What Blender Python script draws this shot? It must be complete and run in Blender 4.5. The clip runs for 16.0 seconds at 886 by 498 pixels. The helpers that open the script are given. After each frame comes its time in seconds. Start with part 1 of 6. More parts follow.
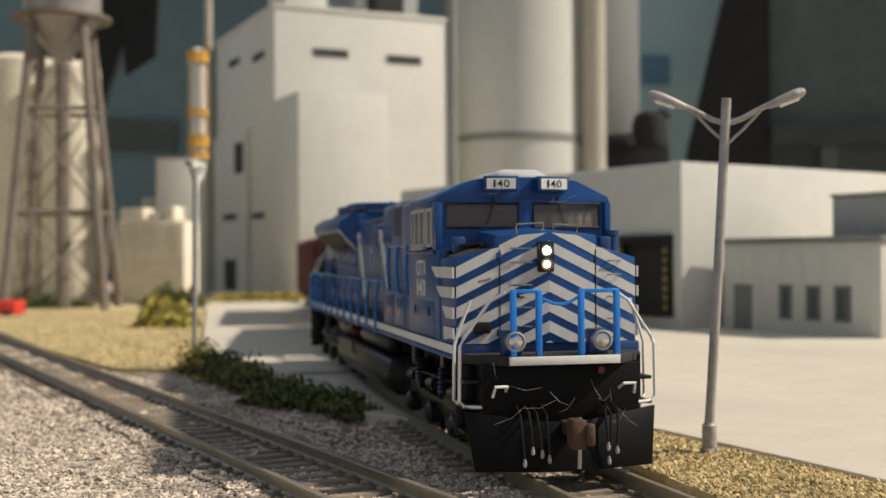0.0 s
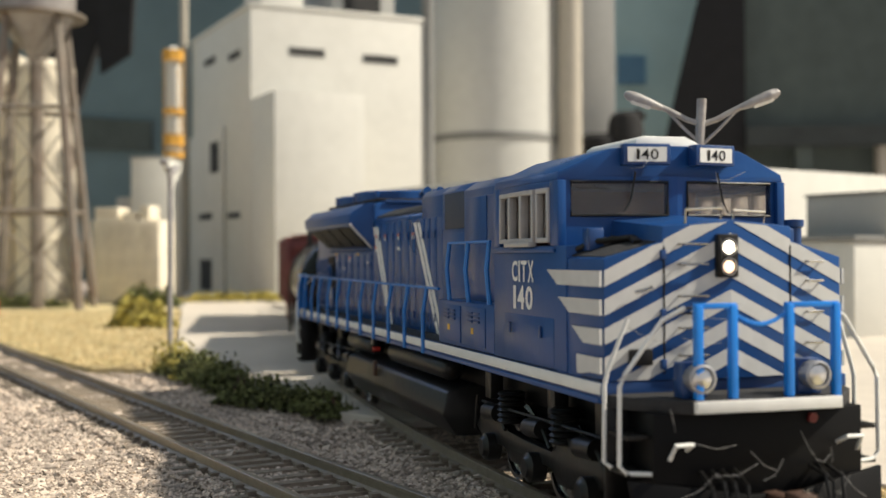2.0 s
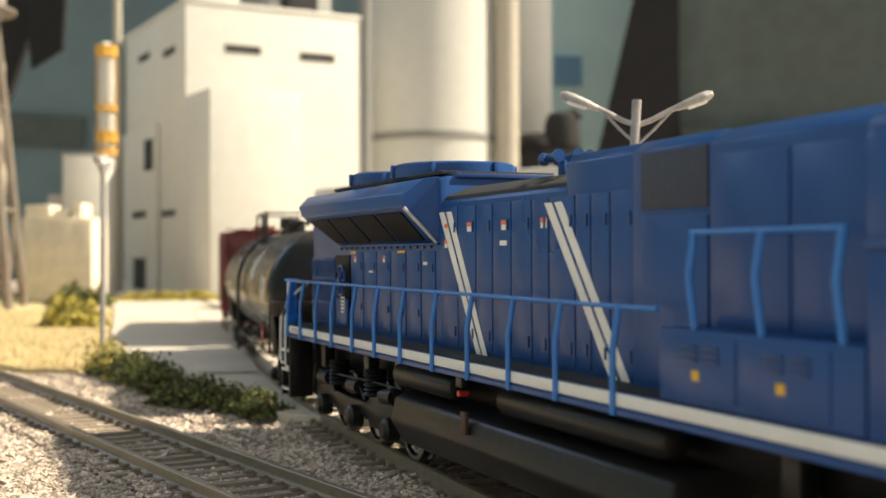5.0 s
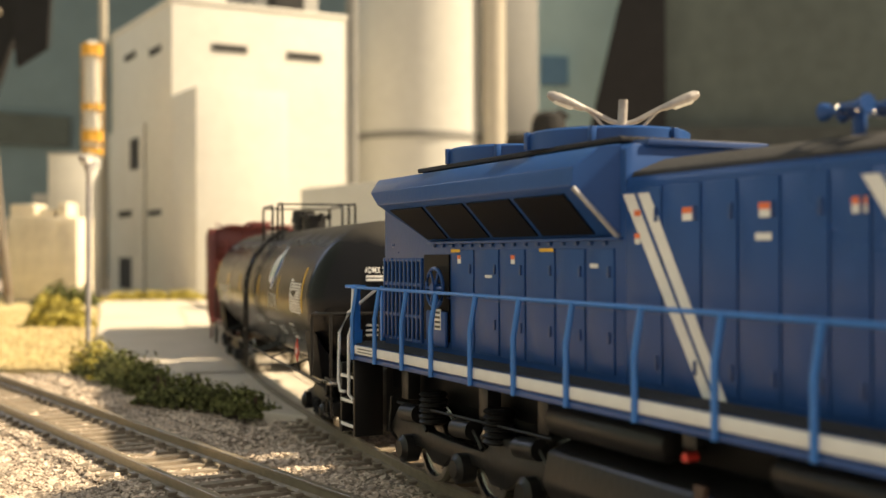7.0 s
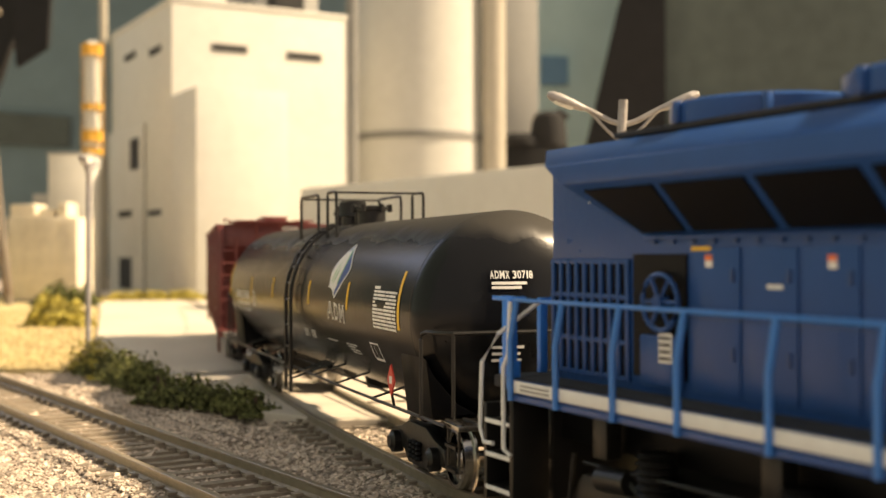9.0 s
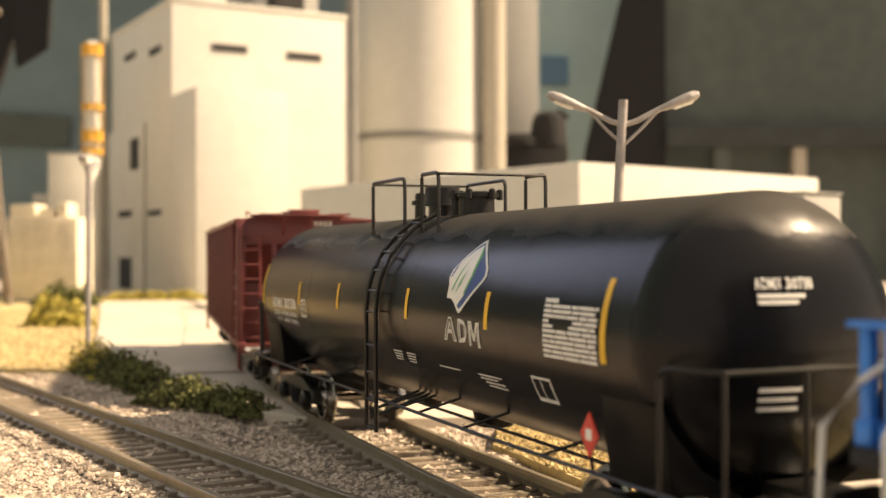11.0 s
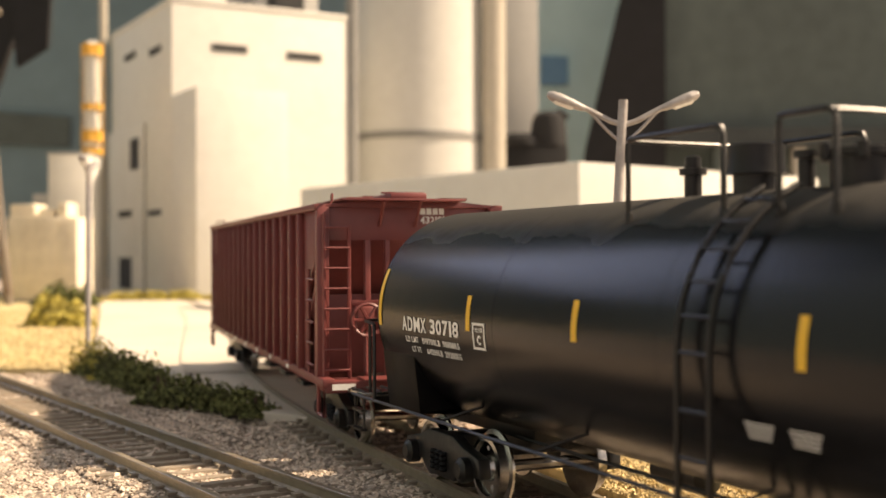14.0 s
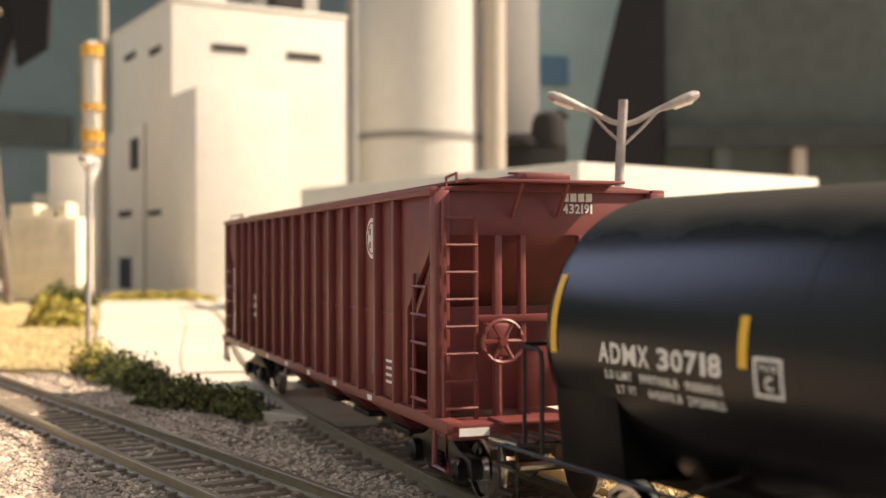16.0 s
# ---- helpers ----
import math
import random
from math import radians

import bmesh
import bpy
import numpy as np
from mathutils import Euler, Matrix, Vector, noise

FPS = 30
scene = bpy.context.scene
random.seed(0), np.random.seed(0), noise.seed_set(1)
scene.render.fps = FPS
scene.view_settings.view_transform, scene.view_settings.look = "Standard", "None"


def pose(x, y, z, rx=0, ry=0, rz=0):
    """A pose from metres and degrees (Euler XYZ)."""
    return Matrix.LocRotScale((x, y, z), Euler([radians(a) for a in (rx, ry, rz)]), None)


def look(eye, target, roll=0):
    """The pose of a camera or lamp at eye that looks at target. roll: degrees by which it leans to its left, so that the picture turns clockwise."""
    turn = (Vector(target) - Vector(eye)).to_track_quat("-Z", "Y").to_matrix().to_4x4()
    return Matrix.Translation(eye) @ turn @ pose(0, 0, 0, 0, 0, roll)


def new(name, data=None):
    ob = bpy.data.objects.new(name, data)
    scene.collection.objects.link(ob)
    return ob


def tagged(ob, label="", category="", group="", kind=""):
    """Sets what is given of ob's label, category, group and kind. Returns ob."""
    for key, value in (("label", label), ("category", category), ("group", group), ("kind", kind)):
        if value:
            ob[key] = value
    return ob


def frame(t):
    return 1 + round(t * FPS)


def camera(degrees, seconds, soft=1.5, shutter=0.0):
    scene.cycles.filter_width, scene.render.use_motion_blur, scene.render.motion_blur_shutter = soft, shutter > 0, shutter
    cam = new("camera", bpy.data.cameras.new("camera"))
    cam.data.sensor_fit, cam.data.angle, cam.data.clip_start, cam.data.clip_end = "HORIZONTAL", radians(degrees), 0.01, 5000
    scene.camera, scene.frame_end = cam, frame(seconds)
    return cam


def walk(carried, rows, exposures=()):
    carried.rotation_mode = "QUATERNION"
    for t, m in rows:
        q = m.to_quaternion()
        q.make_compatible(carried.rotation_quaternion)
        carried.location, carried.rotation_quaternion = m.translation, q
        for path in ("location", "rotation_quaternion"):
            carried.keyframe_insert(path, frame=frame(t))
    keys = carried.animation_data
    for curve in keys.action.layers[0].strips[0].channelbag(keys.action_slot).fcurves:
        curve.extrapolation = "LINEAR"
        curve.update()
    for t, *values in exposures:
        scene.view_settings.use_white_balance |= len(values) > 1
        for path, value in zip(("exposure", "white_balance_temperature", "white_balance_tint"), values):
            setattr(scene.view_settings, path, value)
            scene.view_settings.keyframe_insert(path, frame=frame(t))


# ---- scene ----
# One unit of the layout is a prototype metre; K turns it into true model metres (1:87).
K = 1 / 87.1
cam = camera(41.38, 16.0, soft=1.5)
cam.data.dof.use_dof = True
cam.data.dof.focus_distance = 16.8 * K
cam.data.dof.aperture_fstop = 33.0
EYE = (0.0, 0.0, 3.309 * K)


def aim(yaw, pitch, roll):
    y, p = radians(yaw), radians(pitch)
    e = Vector(EYE)
    return look(EYE, e + Vector((-math.sin(y) * math.cos(p), math.cos(y) * math.cos(p), math.sin(p))), roll)


walk(cam, [(0.0, aim(4.871, 0.341, -0.36)), (0.6, aim(4.871, 0.341, -0.36)), (1.0, aim(4.87, 0.341, -0.36)),
           (1.5, aim(4.196, 0.316, -0.37)), (2.0, aim(3.722, 0.324, -0.33)), (2.5, aim(2.895, 0.322, -0.31)),
           (3.0, aim(2.344, 0.308, -0.32)), (3.5, aim(1.926, 0.313, -0.33)), (4.0, aim(1.542, 0.278, -0.28)),
           (4.8, aim(0.82, 0.262, -0.24)), (5.6, aim(0.22, 0.247, -0.21)), (6.2, aim(0.0, 0.242, -0.20)),
           (9.0, aim(0.0, 0.242, -0.20)), (16.0, aim(0.0, 0.242, -0.20))],
     exposures=[(0.0, -0.13, 6400, 10), (1.0, -0.04, 6400, 10), (2.0, 0.25, 6400, 9), (3.0, 0.56, 6350, 8), (4.2, 0.70, 6600, 8), (6.3, 0.76, 8000, 10),
                (9.0, 0.76, 8900, 14), (12.5, 0.76, 8700, 19), (16.0, 0.72, 7600, 18)])

# ---- light ----
world = bpy.data.worlds.new("room_air")
scene.world = world
world.use_nodes = True
world.node_tree.nodes["Background"].inputs["Color"].default_value = (0.68, 0.72, 0.80, 1)
world.node_tree.nodes["Background"].inputs["Strength"].default_value = 0.50
sun = new("sun", bpy.data.lights.new("sun", "SUN"))
sun.data.energy, sun.data.angle, sun.data.color = 5.25, radians(2.5), (1.0, 0.90, 0.74)
sun.matrix_world = look((0.73 * 3, 0.02 * 3, 0.68 * 3), (0, 0, 0))


# ---- materials ----
def mat(name, col, rough=0.5, metal=0.0, var=0.12, scale=40.0, bump=0.0, bscale=200.0, spec=0.5, vary=0.0, emit=0.0, coat=0.0, dirt=None, dirt_amt=0.0, dirt_scale=25.0):
    """Paint or stone with tone variation at two scales, fine relief and optional dirt."""
    m = bpy.data.materials.new(name)
    m.use_nodes = True
    nt = m.node_tree
    b = nt.nodes["Principled BSDF"]
    b.inputs["Roughness"].default_value = rough
    b.inputs["Metallic"].default_value = metal
    b.inputs["Specular IOR Level"].default_value = spec
    b.inputs["Coat Weight"].default_value = coat
    L = nt.links.new
    tc = nt.nodes.new("ShaderNodeTexCoord")
    n1 = nt.nodes.new("ShaderNodeTexNoise")
    n1.inputs["Scale"].default_value = scale
    n1.inputs["Detail"].default_value = 6
    L(tc.outputs["Object"], n1.inputs["Vector"])
    n2 = nt.nodes.new("ShaderNodeTexNoise")
    n2.inputs["Scale"].default_value = scale * 9
    n2.inputs["Detail"].default_value = 3
    L(tc.outputs["Object"], n2.inputs["Vector"])
    add = nt.nodes.new("ShaderNodeMath")
    add.operation = "ADD"
    L(n1.outputs["Fac"], add.inputs[0])
    L(n2.outputs["Fac"], add.inputs[1])
    src = add.outputs[0]
    if vary:
        oi = nt.nodes.new("ShaderNodeNewGeometry")
        mu = nt.nodes.new("ShaderNodeMath")
        mu.operation = "MULTIPLY_ADD"
        L(oi.outputs["Random Per Island"], mu.inputs[0])
        mu.inputs[1].default_value = vary
        L(src, mu.inputs[2])
        sub = nt.nodes.new("ShaderNodeMath")
        sub.operation = "SUBTRACT"
        L(mu.outputs[0], sub.inputs[0])
        sub.inputs[1].default_value = vary / 2
        src = sub.outputs[0]
    mr = nt.nodes.new("ShaderNodeMapRange")
    mr.inputs["From Min"].default_value = 0.5
    mr.inputs["From Max"].default_value = 1.5
    mr.inputs["To Min"].default_value = 1 - var * 2
    mr.inputs["To Max"].default_value = 1 + var * 2
    L(src, mr.inputs["Value"])
    mix = nt.nodes.new("ShaderNodeVectorMath")
    mix.operation = "SCALE"
    mix.inputs[0].default_value = col
    L(mr.outputs[0], mix.inputs["Scale"])
    out = mix.outputs[0]
    if dirt:
        n3 = nt.nodes.new("ShaderNodeTexNoise")
        n3.inputs["Scale"].default_value = dirt_scale
        n3.inputs["Detail"].default_value = 8
        n3.inputs["Roughness"].default_value = 0.65
        L(tc.outputs["Object"], n3.inputs["Vector"])
        cr = nt.nodes.new("ShaderNodeMapRange")
        cr.inputs["From Min"].default_value = 0.48
        cr.inputs["From Max"].default_value = 0.72
        cr.inputs["To Max"].default_value = dirt_amt
        L(n3.outputs["Fac"], cr.inputs["Value"])
        mx = nt.nodes.new("ShaderNodeMix")
        mx.data_type = "RGBA"
        L(cr.outputs[0], mx.inputs["Factor"])
        L(out, mx.inputs[6])
        mx.inputs[7].default_value = (*dirt, 1)
        out = mx.outputs[2]
    L(out, b.inputs["Base Color"])
    rr = nt.nodes.new("ShaderNodeMapRange")
    rr.inputs["To Min"].default_value = max(0.03, rough - 0.1)
    rr.inputs["To Max"].default_value = min(1, rough + 0.12)
    L(n1.outputs["Fac"], rr.inputs["Value"])
    L(rr.outputs[0], b.inputs["Roughness"])
    if bump:
        nb = nt.nodes.new("ShaderNodeTexNoise")
        nb.inputs["Scale"].default_value = bscale
        nb.inputs["Detail"].default_value = 5
        L(tc.outputs["Object"], nb.inputs["Vector"])
        bp = nt.nodes.new("ShaderNodeBump")
        bp.inputs["Strength"].default_value = bump
        bp.inputs["Distance"].default_value = 0.0006
        L(nb.outputs["Fac"], bp.inputs["Height"])
        L(bp.outputs[0], b.inputs["Normal"])
    if emit:
        b.inputs["Emission Color"].default_value = (1.0, 0.86, 0.66, 1)
        b.inputs["Emission Strength"].default_value = emit
    return m


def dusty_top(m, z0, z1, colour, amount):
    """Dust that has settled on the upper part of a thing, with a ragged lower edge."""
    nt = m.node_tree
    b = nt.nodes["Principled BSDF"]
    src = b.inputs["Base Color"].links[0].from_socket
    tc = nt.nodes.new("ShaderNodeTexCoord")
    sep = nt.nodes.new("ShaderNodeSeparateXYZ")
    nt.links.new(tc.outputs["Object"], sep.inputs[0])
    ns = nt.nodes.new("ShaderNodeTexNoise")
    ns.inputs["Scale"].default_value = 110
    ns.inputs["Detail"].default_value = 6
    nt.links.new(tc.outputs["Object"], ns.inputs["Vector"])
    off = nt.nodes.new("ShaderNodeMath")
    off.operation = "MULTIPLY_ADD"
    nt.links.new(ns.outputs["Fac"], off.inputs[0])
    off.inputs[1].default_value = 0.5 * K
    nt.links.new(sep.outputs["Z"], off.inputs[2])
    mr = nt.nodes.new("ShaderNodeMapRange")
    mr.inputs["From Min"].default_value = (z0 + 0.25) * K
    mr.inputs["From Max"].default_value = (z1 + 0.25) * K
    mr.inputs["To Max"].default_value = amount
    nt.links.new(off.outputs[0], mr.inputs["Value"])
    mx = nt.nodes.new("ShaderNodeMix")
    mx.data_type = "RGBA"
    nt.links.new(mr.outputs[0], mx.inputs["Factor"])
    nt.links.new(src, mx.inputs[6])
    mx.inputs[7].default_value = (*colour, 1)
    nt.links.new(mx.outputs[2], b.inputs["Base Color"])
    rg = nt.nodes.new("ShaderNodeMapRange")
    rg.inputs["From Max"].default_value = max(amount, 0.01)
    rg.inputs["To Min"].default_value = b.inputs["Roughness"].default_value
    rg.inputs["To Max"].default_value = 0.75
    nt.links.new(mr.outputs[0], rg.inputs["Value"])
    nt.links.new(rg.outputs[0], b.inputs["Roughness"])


def glass(name, tint, rough=0.05, trans=0.9):
    m = mat(name, tint, rough, 0, 0.02)
    m.node_tree.nodes["Principled BSDF"].inputs["Transmission Weight"].default_value = trans
    return m


BLUE = mat("blue_paint", (0.014, 0.066, 0.222), 0.30, 0, 0.05, 30, 0.05, 900, spec=0.28)
BLUE_D = mat("dark_blue_paint", (0.012, 0.05, 0.17), 0.35, 0, 0.06, 30)
RAILBLUE = mat("bright_blue_plastic", (0.012, 0.21, 0.70), 0.35, 0, 0.05, 60)
# Darker copy of RAILBLUE: the side handrails' shade is put into the colour.
RAILBLUE_SHADED = mat("shaded_blue_handrail_plastic", (0.016, 0.17, 0.52), 0.35, 0, 0.05, 60)
WHITE = mat("white_paint", (0.72, 0.72, 0.69), 0.45, 0, 0.05, 60)
# Dimmed copy of WHITE, so that the nose stripes render less bright.
STRIPE = mat("dimmed_white_stripe", (0.55, 0.55, 0.535), 0.42, 0, 0.06, 60)
SILVER = mat("silver_paint", (0.42, 0.42, 0.43), 0.35, 0.7, 0.08, 80)
BLACK = mat("black_plastic", (0.010, 0.0095, 0.009), 0.36, 0, 0.2, 60, 0.1, 700, spec=0.33)
BLACK_D = mat("deep_black", (0.003, 0.003, 0.0035), 0.5, 0, 0.1, spec=0.15)
TREAD = mat("walkway_black", (0.02, 0.02, 0.022), 0.8, 0, 0.25, 90, 0.4, 1500)
STEEL = mat("bright_steel", (0.45, 0.43, 0.40), 0.22, 1.0, 0.1, 60)
RUST = mat("rust_brown", (0.07, 0.036, 0.023), 0.6, 0, 0.2, 90, 0.2, 700)
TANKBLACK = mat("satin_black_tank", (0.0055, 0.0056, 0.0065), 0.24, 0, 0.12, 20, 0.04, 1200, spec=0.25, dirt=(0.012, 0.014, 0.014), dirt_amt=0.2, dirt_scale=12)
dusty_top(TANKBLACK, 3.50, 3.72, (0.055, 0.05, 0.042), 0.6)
YELLOW = mat("yellow_tape", (0.72, 0.42, 0.03), 0.5, 0, 0.05)
ORANGE = mat("orange_decal", (0.75, 0.16, 0.05), 0.5, 0, 0.05)
RED = mat("red_plastic", (0.6, 0.04, 0.03), 0.4, 0, 0.05)
RED_D = mat("dark_red_plastic", (0.16, 0.012, 0.012), 0.4, 0, 0.05)
YDULL = mat("dull_yellow_paint", (0.26, 0.20, 0.04), 0.7, 0, 0.15)
GREEN = mat("green_decal", (0.05, 0.33, 0.10), 0.5, 0, 0.05)
LOGOBLUE = mat("logo_blue", (0.02, 0.06, 0.22), 0.5, 0, 0.05)
OXIDE = mat("oxide_red_paint", (0.165, 0.040, 0.037), 0.42, 0, 0.09, 35, 0.05, 900, dirt=(0.23, 0.075, 0.06), dirt_amt=0.25, dirt_scale=60)
GLASS = glass("smoky_glass", (0.74, 0.69, 0.65), 0.03, 0.95)
GRILLEGREY = mat("blue_grey_mesh", (0.022, 0.032, 0.055), 0.6, 0, 0.2, 300, 0.4, 2500)
FIBRE = mat("dust_fibre", (0.25, 0.245, 0.24), 0.8, 0, 0.1)
CABIN = mat("cab_interior", (0.20, 0.085, 0.055), 0.7)
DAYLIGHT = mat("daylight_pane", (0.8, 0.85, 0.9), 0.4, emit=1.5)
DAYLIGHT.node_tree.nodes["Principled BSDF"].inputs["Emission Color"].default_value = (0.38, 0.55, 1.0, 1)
LAMPGLOW = mat("lit_headlight", (0.9, 0.85, 0.75), 0.3, emit=9)
LAMPDIM = mat("dim_headlight", (0.9, 0.75, 0.6), 0.2, emit=1.6)
LAMPDIM.node_tree.nodes["Principled BSDF"].inputs["Emission Color"].default_value = (1.0, 0.62, 0.38, 1)
CLEARLENS = mat("lamp_lens", (0.6, 0.6, 0.6), 0.12, 0.7)
RAILTOP = mat("weathered_rail", (0.26, 0.215, 0.155), 0.4, 0.3, 0.15, 60, 0.1, 500)
TIE = mat("tie_brown", (0.19, 0.157, 0.12), 0.85, 0, 0.3, 50, 0.5, 900, vary=0.6)
STONE = mat("ballast_stone", (0.51, 0.425, 0.35), 0.9, 0, 0.25, 40, 0.3, 1500, vary=1.3)
BED = mat("ballast_bed", (0.40, 0.34, 0.30), 0.95, 0, 0.35, 60, 1.0, 500)
CONCRETE = mat("lot_concrete", (0.60, 0.535, 0.45), 0.85, 0, 0.07, 8, 0.15, 600, dirt=(0.30, 0.28, 0.25), dirt_amt=0.35, dirt_scale=9)
TURF = mat("dry_turf", (0.56, 0.46, 0.25), 0.95, 0, 0.2, 40, 1.0, 700, dirt=(0.30, 0.27, 0.09), dirt_amt=0.6, dirt_scale=70)
TUFT = mat("turf_flock", (0.52, 0.40, 0.21), 0.95, 0, 0.25, 40, vary=1.3, dirt=(0.22, 0.20, 0.06), dirt_amt=0.5, dirt_scale=55)
LEAF = mat("bush_green", (0.115, 0.125, 0.042), 0.9, 0, 0.3, 60, vary=1.8)
LEAF_Y = mat("bush_yellow_green", (0.40, 0.34, 0.085), 0.9, 0, 0.3, 60, vary=1.6)
PLASTER = mat("off_white_plaster", (0.59, 0.58, 0.535), 0.8, 0, 0.04, 9, 0.1, 300, dirt=(0.42, 0.41, 0.37), dirt_amt=0.35, dirt_scale=7)
PLASTER_G = mat("grey_white_panel", (0.37, 0.37, 0.355), 0.75, 0, 0.04, 9, 0.1, 300)
CREAM = mat("aged_cream_concrete", (0.74, 0.67, 0.54), 0.8, 0, 0.1, 14, 0.2, 300, dirt=(0.34, 0.27, 0.18), dirt_amt=0.5, dirt_scale=10)
SILOWHITE = mat("silo_white", (0.50, 0.50, 0.47), 0.7, 0, 0.04, 9, 0.1, 300, dirt=(0.40, 0.39, 0.35), dirt_amt=0.3, dirt_scale=9)
PIPE = mat("beige_pipe", (0.42, 0.385, 0.32), 0.7, 0, 0.06, 9)
DARKHOLE = mat("dark_opening", (0.012, 0.012, 0.012), 0.7)
GREYTRIM = mat("grey_trim", (0.20, 0.20, 0.19), 0.7, 0, 0.1)
POLEGREY = mat("galvanised_grey", (0.36, 0.34, 0.33), 0.5, 0.2, 0.15, 70, 0.4, 900, dirt=(0.16, 0.13, 0.10), dirt_amt=0.5, dirt_scale=120)
TOWERSTEEL = mat("tower_steel", (0.22, 0.19, 0.16), 0.6, 0.3, 0.15, 30, dirt=(0.14, 0.07, 0.04), dirt_amt=0.7, dirt_scale=20)
YFRAME = mat("yellow_steel", (0.62, 0.33, 0.05), 0.5, 0, 0.1)
TEAL = mat("teal_wall", (0.14, 0.205, 0.225), 0.85, 0, 0.08, 2)
TEAL_L = mat("pale_teal_panel", (0.42, 0.57, 0.57), 0.85, 0, 0.06, 2)
DRAPE = mat("black_drape", (0.012, 0.012, 0.013), 0.9, 0, 0.2, 6)
FRAMEGREY = mat("dull_silver_frame", (0.42, 0.41, 0.40), 0.45, 0.3, 0.08, 80)
BOARDBLUE = mat("faded_blue_board", (0.12, 0.24, 0.36), 0.8, 0, 0.06, 4)
SHELFDARK = mat("shelf_charcoal", (0.042, 0.05, 0.049), 0.8, 0, 0.2, 6)
DGREY = mat("dark_grey_panel", (0.078, 0.098, 0.090), 0.8, 0, 0.15, 4)


# ---- mesh helpers (in layout units) ----
def box(bm, x0, x1, y0, y1, z0, z1, m=None):
    vs = [bm.verts.new(Vector((x, y, z)) if m is None else m @ Vector((x, y, z))) for x in (x0, x1) for y in (y0, y1) for z in (z0, z1)]
    for f in ((0, 1, 3, 2), (4, 6, 7, 5), (0, 4, 5, 1), (2, 3, 7, 6), (0, 2, 6, 4), (1, 5, 7, 3)):
        bm.faces.new([vs[i] for i in f])
    return vs


def prism(bm, pts, a, b, axis="y"):
    """Extrude a closed outline from a to b along an axis; pts are the two other coordinates in order."""
    def at(p, v):
        return {"x": (v, p[0], p[1]), "y": (p[0], v, p[1]), "z": (p[0], p[1], v)}[axis]
    A = [bm.verts.new(at(p, a)) for p in pts]
    B = [bm.verts.new(at(p, b)) for p in pts]
    n = len(pts)
    bm.faces.new(A)
    bm.faces.new(B[::-1])
    for i in range(n):
        bm.faces.new((A[i], B[i], B[(i + 1) % n], A[(i + 1) % n]))


def tube(bm, pts, r, seg=8, r2=None):
    """A round bar along a line of points."""
    pts = [Vector(p) for p in pts]
    rings = []
    n = len(pts)
    for i, p in enumerate(pts):
        d = (pts[min(i + 1, n - 1)] - pts[max(i - 1, 0)]).normalized()
        ref = Vector((0, 0, 1)) if abs(d.z) < 0.9 else Vector((1, 0, 0))
        u = d.cross(ref).normalized()
        v = d.cross(u)
        rr = r if r2 is None else r + (r2 - r) * i / (n - 1)
        rings.append([bm.verts.new(p + (u * math.cos(2 * math.pi * k / seg) + v * math.sin(2 * math.pi * k / seg)) * rr) for k in range(seg)])
    for a, b in zip(rings, rings[1:]):
        for k in range(seg):
            bm.faces.new((a[k], a[(k + 1) % seg], b[(k + 1) % seg], b[k]))
    bm.faces.new(rings[0][::-1])
    bm.faces.new(rings[-1])


def lathe(bm, prof, seg=32, axis="x", c=(0, 0, 0)):
    """Turn a profile of (along, radius) about an axis through c."""
    rings = []
    for a, r in prof:
        ring = []
        for k in range(seg):
            t = 2 * math.pi * k / seg
            p, q = r * math.cos(t), r * math.sin(t)
            o = {"x": (a, p, q), "y": (p, a, q), "z": (p, q, a)}[axis]
            ring.append(bm.verts.new((o[0] + c[0], o[1] + c[1], o[2] + c[2])))
        rings.append(ring)
    for a, b in zip(rings, rings[1:]):
        for k in range(seg):
            bm.faces.new((a[k], a[(k + 1) % seg], b[(k + 1) % seg], b[k]))
    bm.faces.new(rings[0][::-1])
    bm.faces.new(rings[-1])


def finish(bm, bevel=0.0, seg=2):
    bmesh.ops.recalc_face_normals(bm, faces=bm.faces)
    if bevel:
        es = [e for e in bm.edges if len(e.link_faces) == 2 and e.calc_face_angle(0) > 0.5]
        bmesh.ops.bevel(bm, geom=es, offset=bevel, segments=seg, profile=0.5, affect="EDGES", clamp_overlap=True)


def mesh_of(name, bm, material, bevel=0.0, smooth=True, seg=2):
    finish(bm, bevel, seg)
    me = bpy.data.meshes.new(name)
    for v in bm.verts:
        v.co *= K
    bm.to_mesh(me)
    bm.free()
    me.materials.append(material)
    if smooth:
        me.polygons.foreach_set("use_smooth", [True] * len(me.polygons))
        me.set_sharp_from_angle(angle=radians(35))
    return me


def part(name, bm, material, parent=None, label="", bevel=0.0, smooth=True, at=None):
    ob = new(name, mesh_of(name, bm, material, bevel, smooth))
    if parent is not None:
        ob.parent = parent
    if at is not None:
        ob.matrix_basis = at
    return tagged(ob, label)


def again(ob, at, parent=None):
    """Another piece on the same mesh."""
    o = new(ob.name.split(".")[0], ob.data)
    o.parent = parent or ob.parent
    o.matrix_basis = at
    return o


def thing(name, label, category, at=None, group="", kind=""):
    ob = new(name)
    ob.empty_display_size = 0.01
    if at is not None:
        ob.matrix_basis = at
    return tagged(ob, label, category, group, kind)


def P(x, y, z, rz=0, rx=0, ry=0):
    return pose(x * K, y * K, z * K, rx, ry, rz)


def boxpart(name, dims, material, parent, label="", bevel=0.01):
    bm = bmesh.new()
    box(bm, *dims)
    return part(name, bm, material, parent, label, bevel)


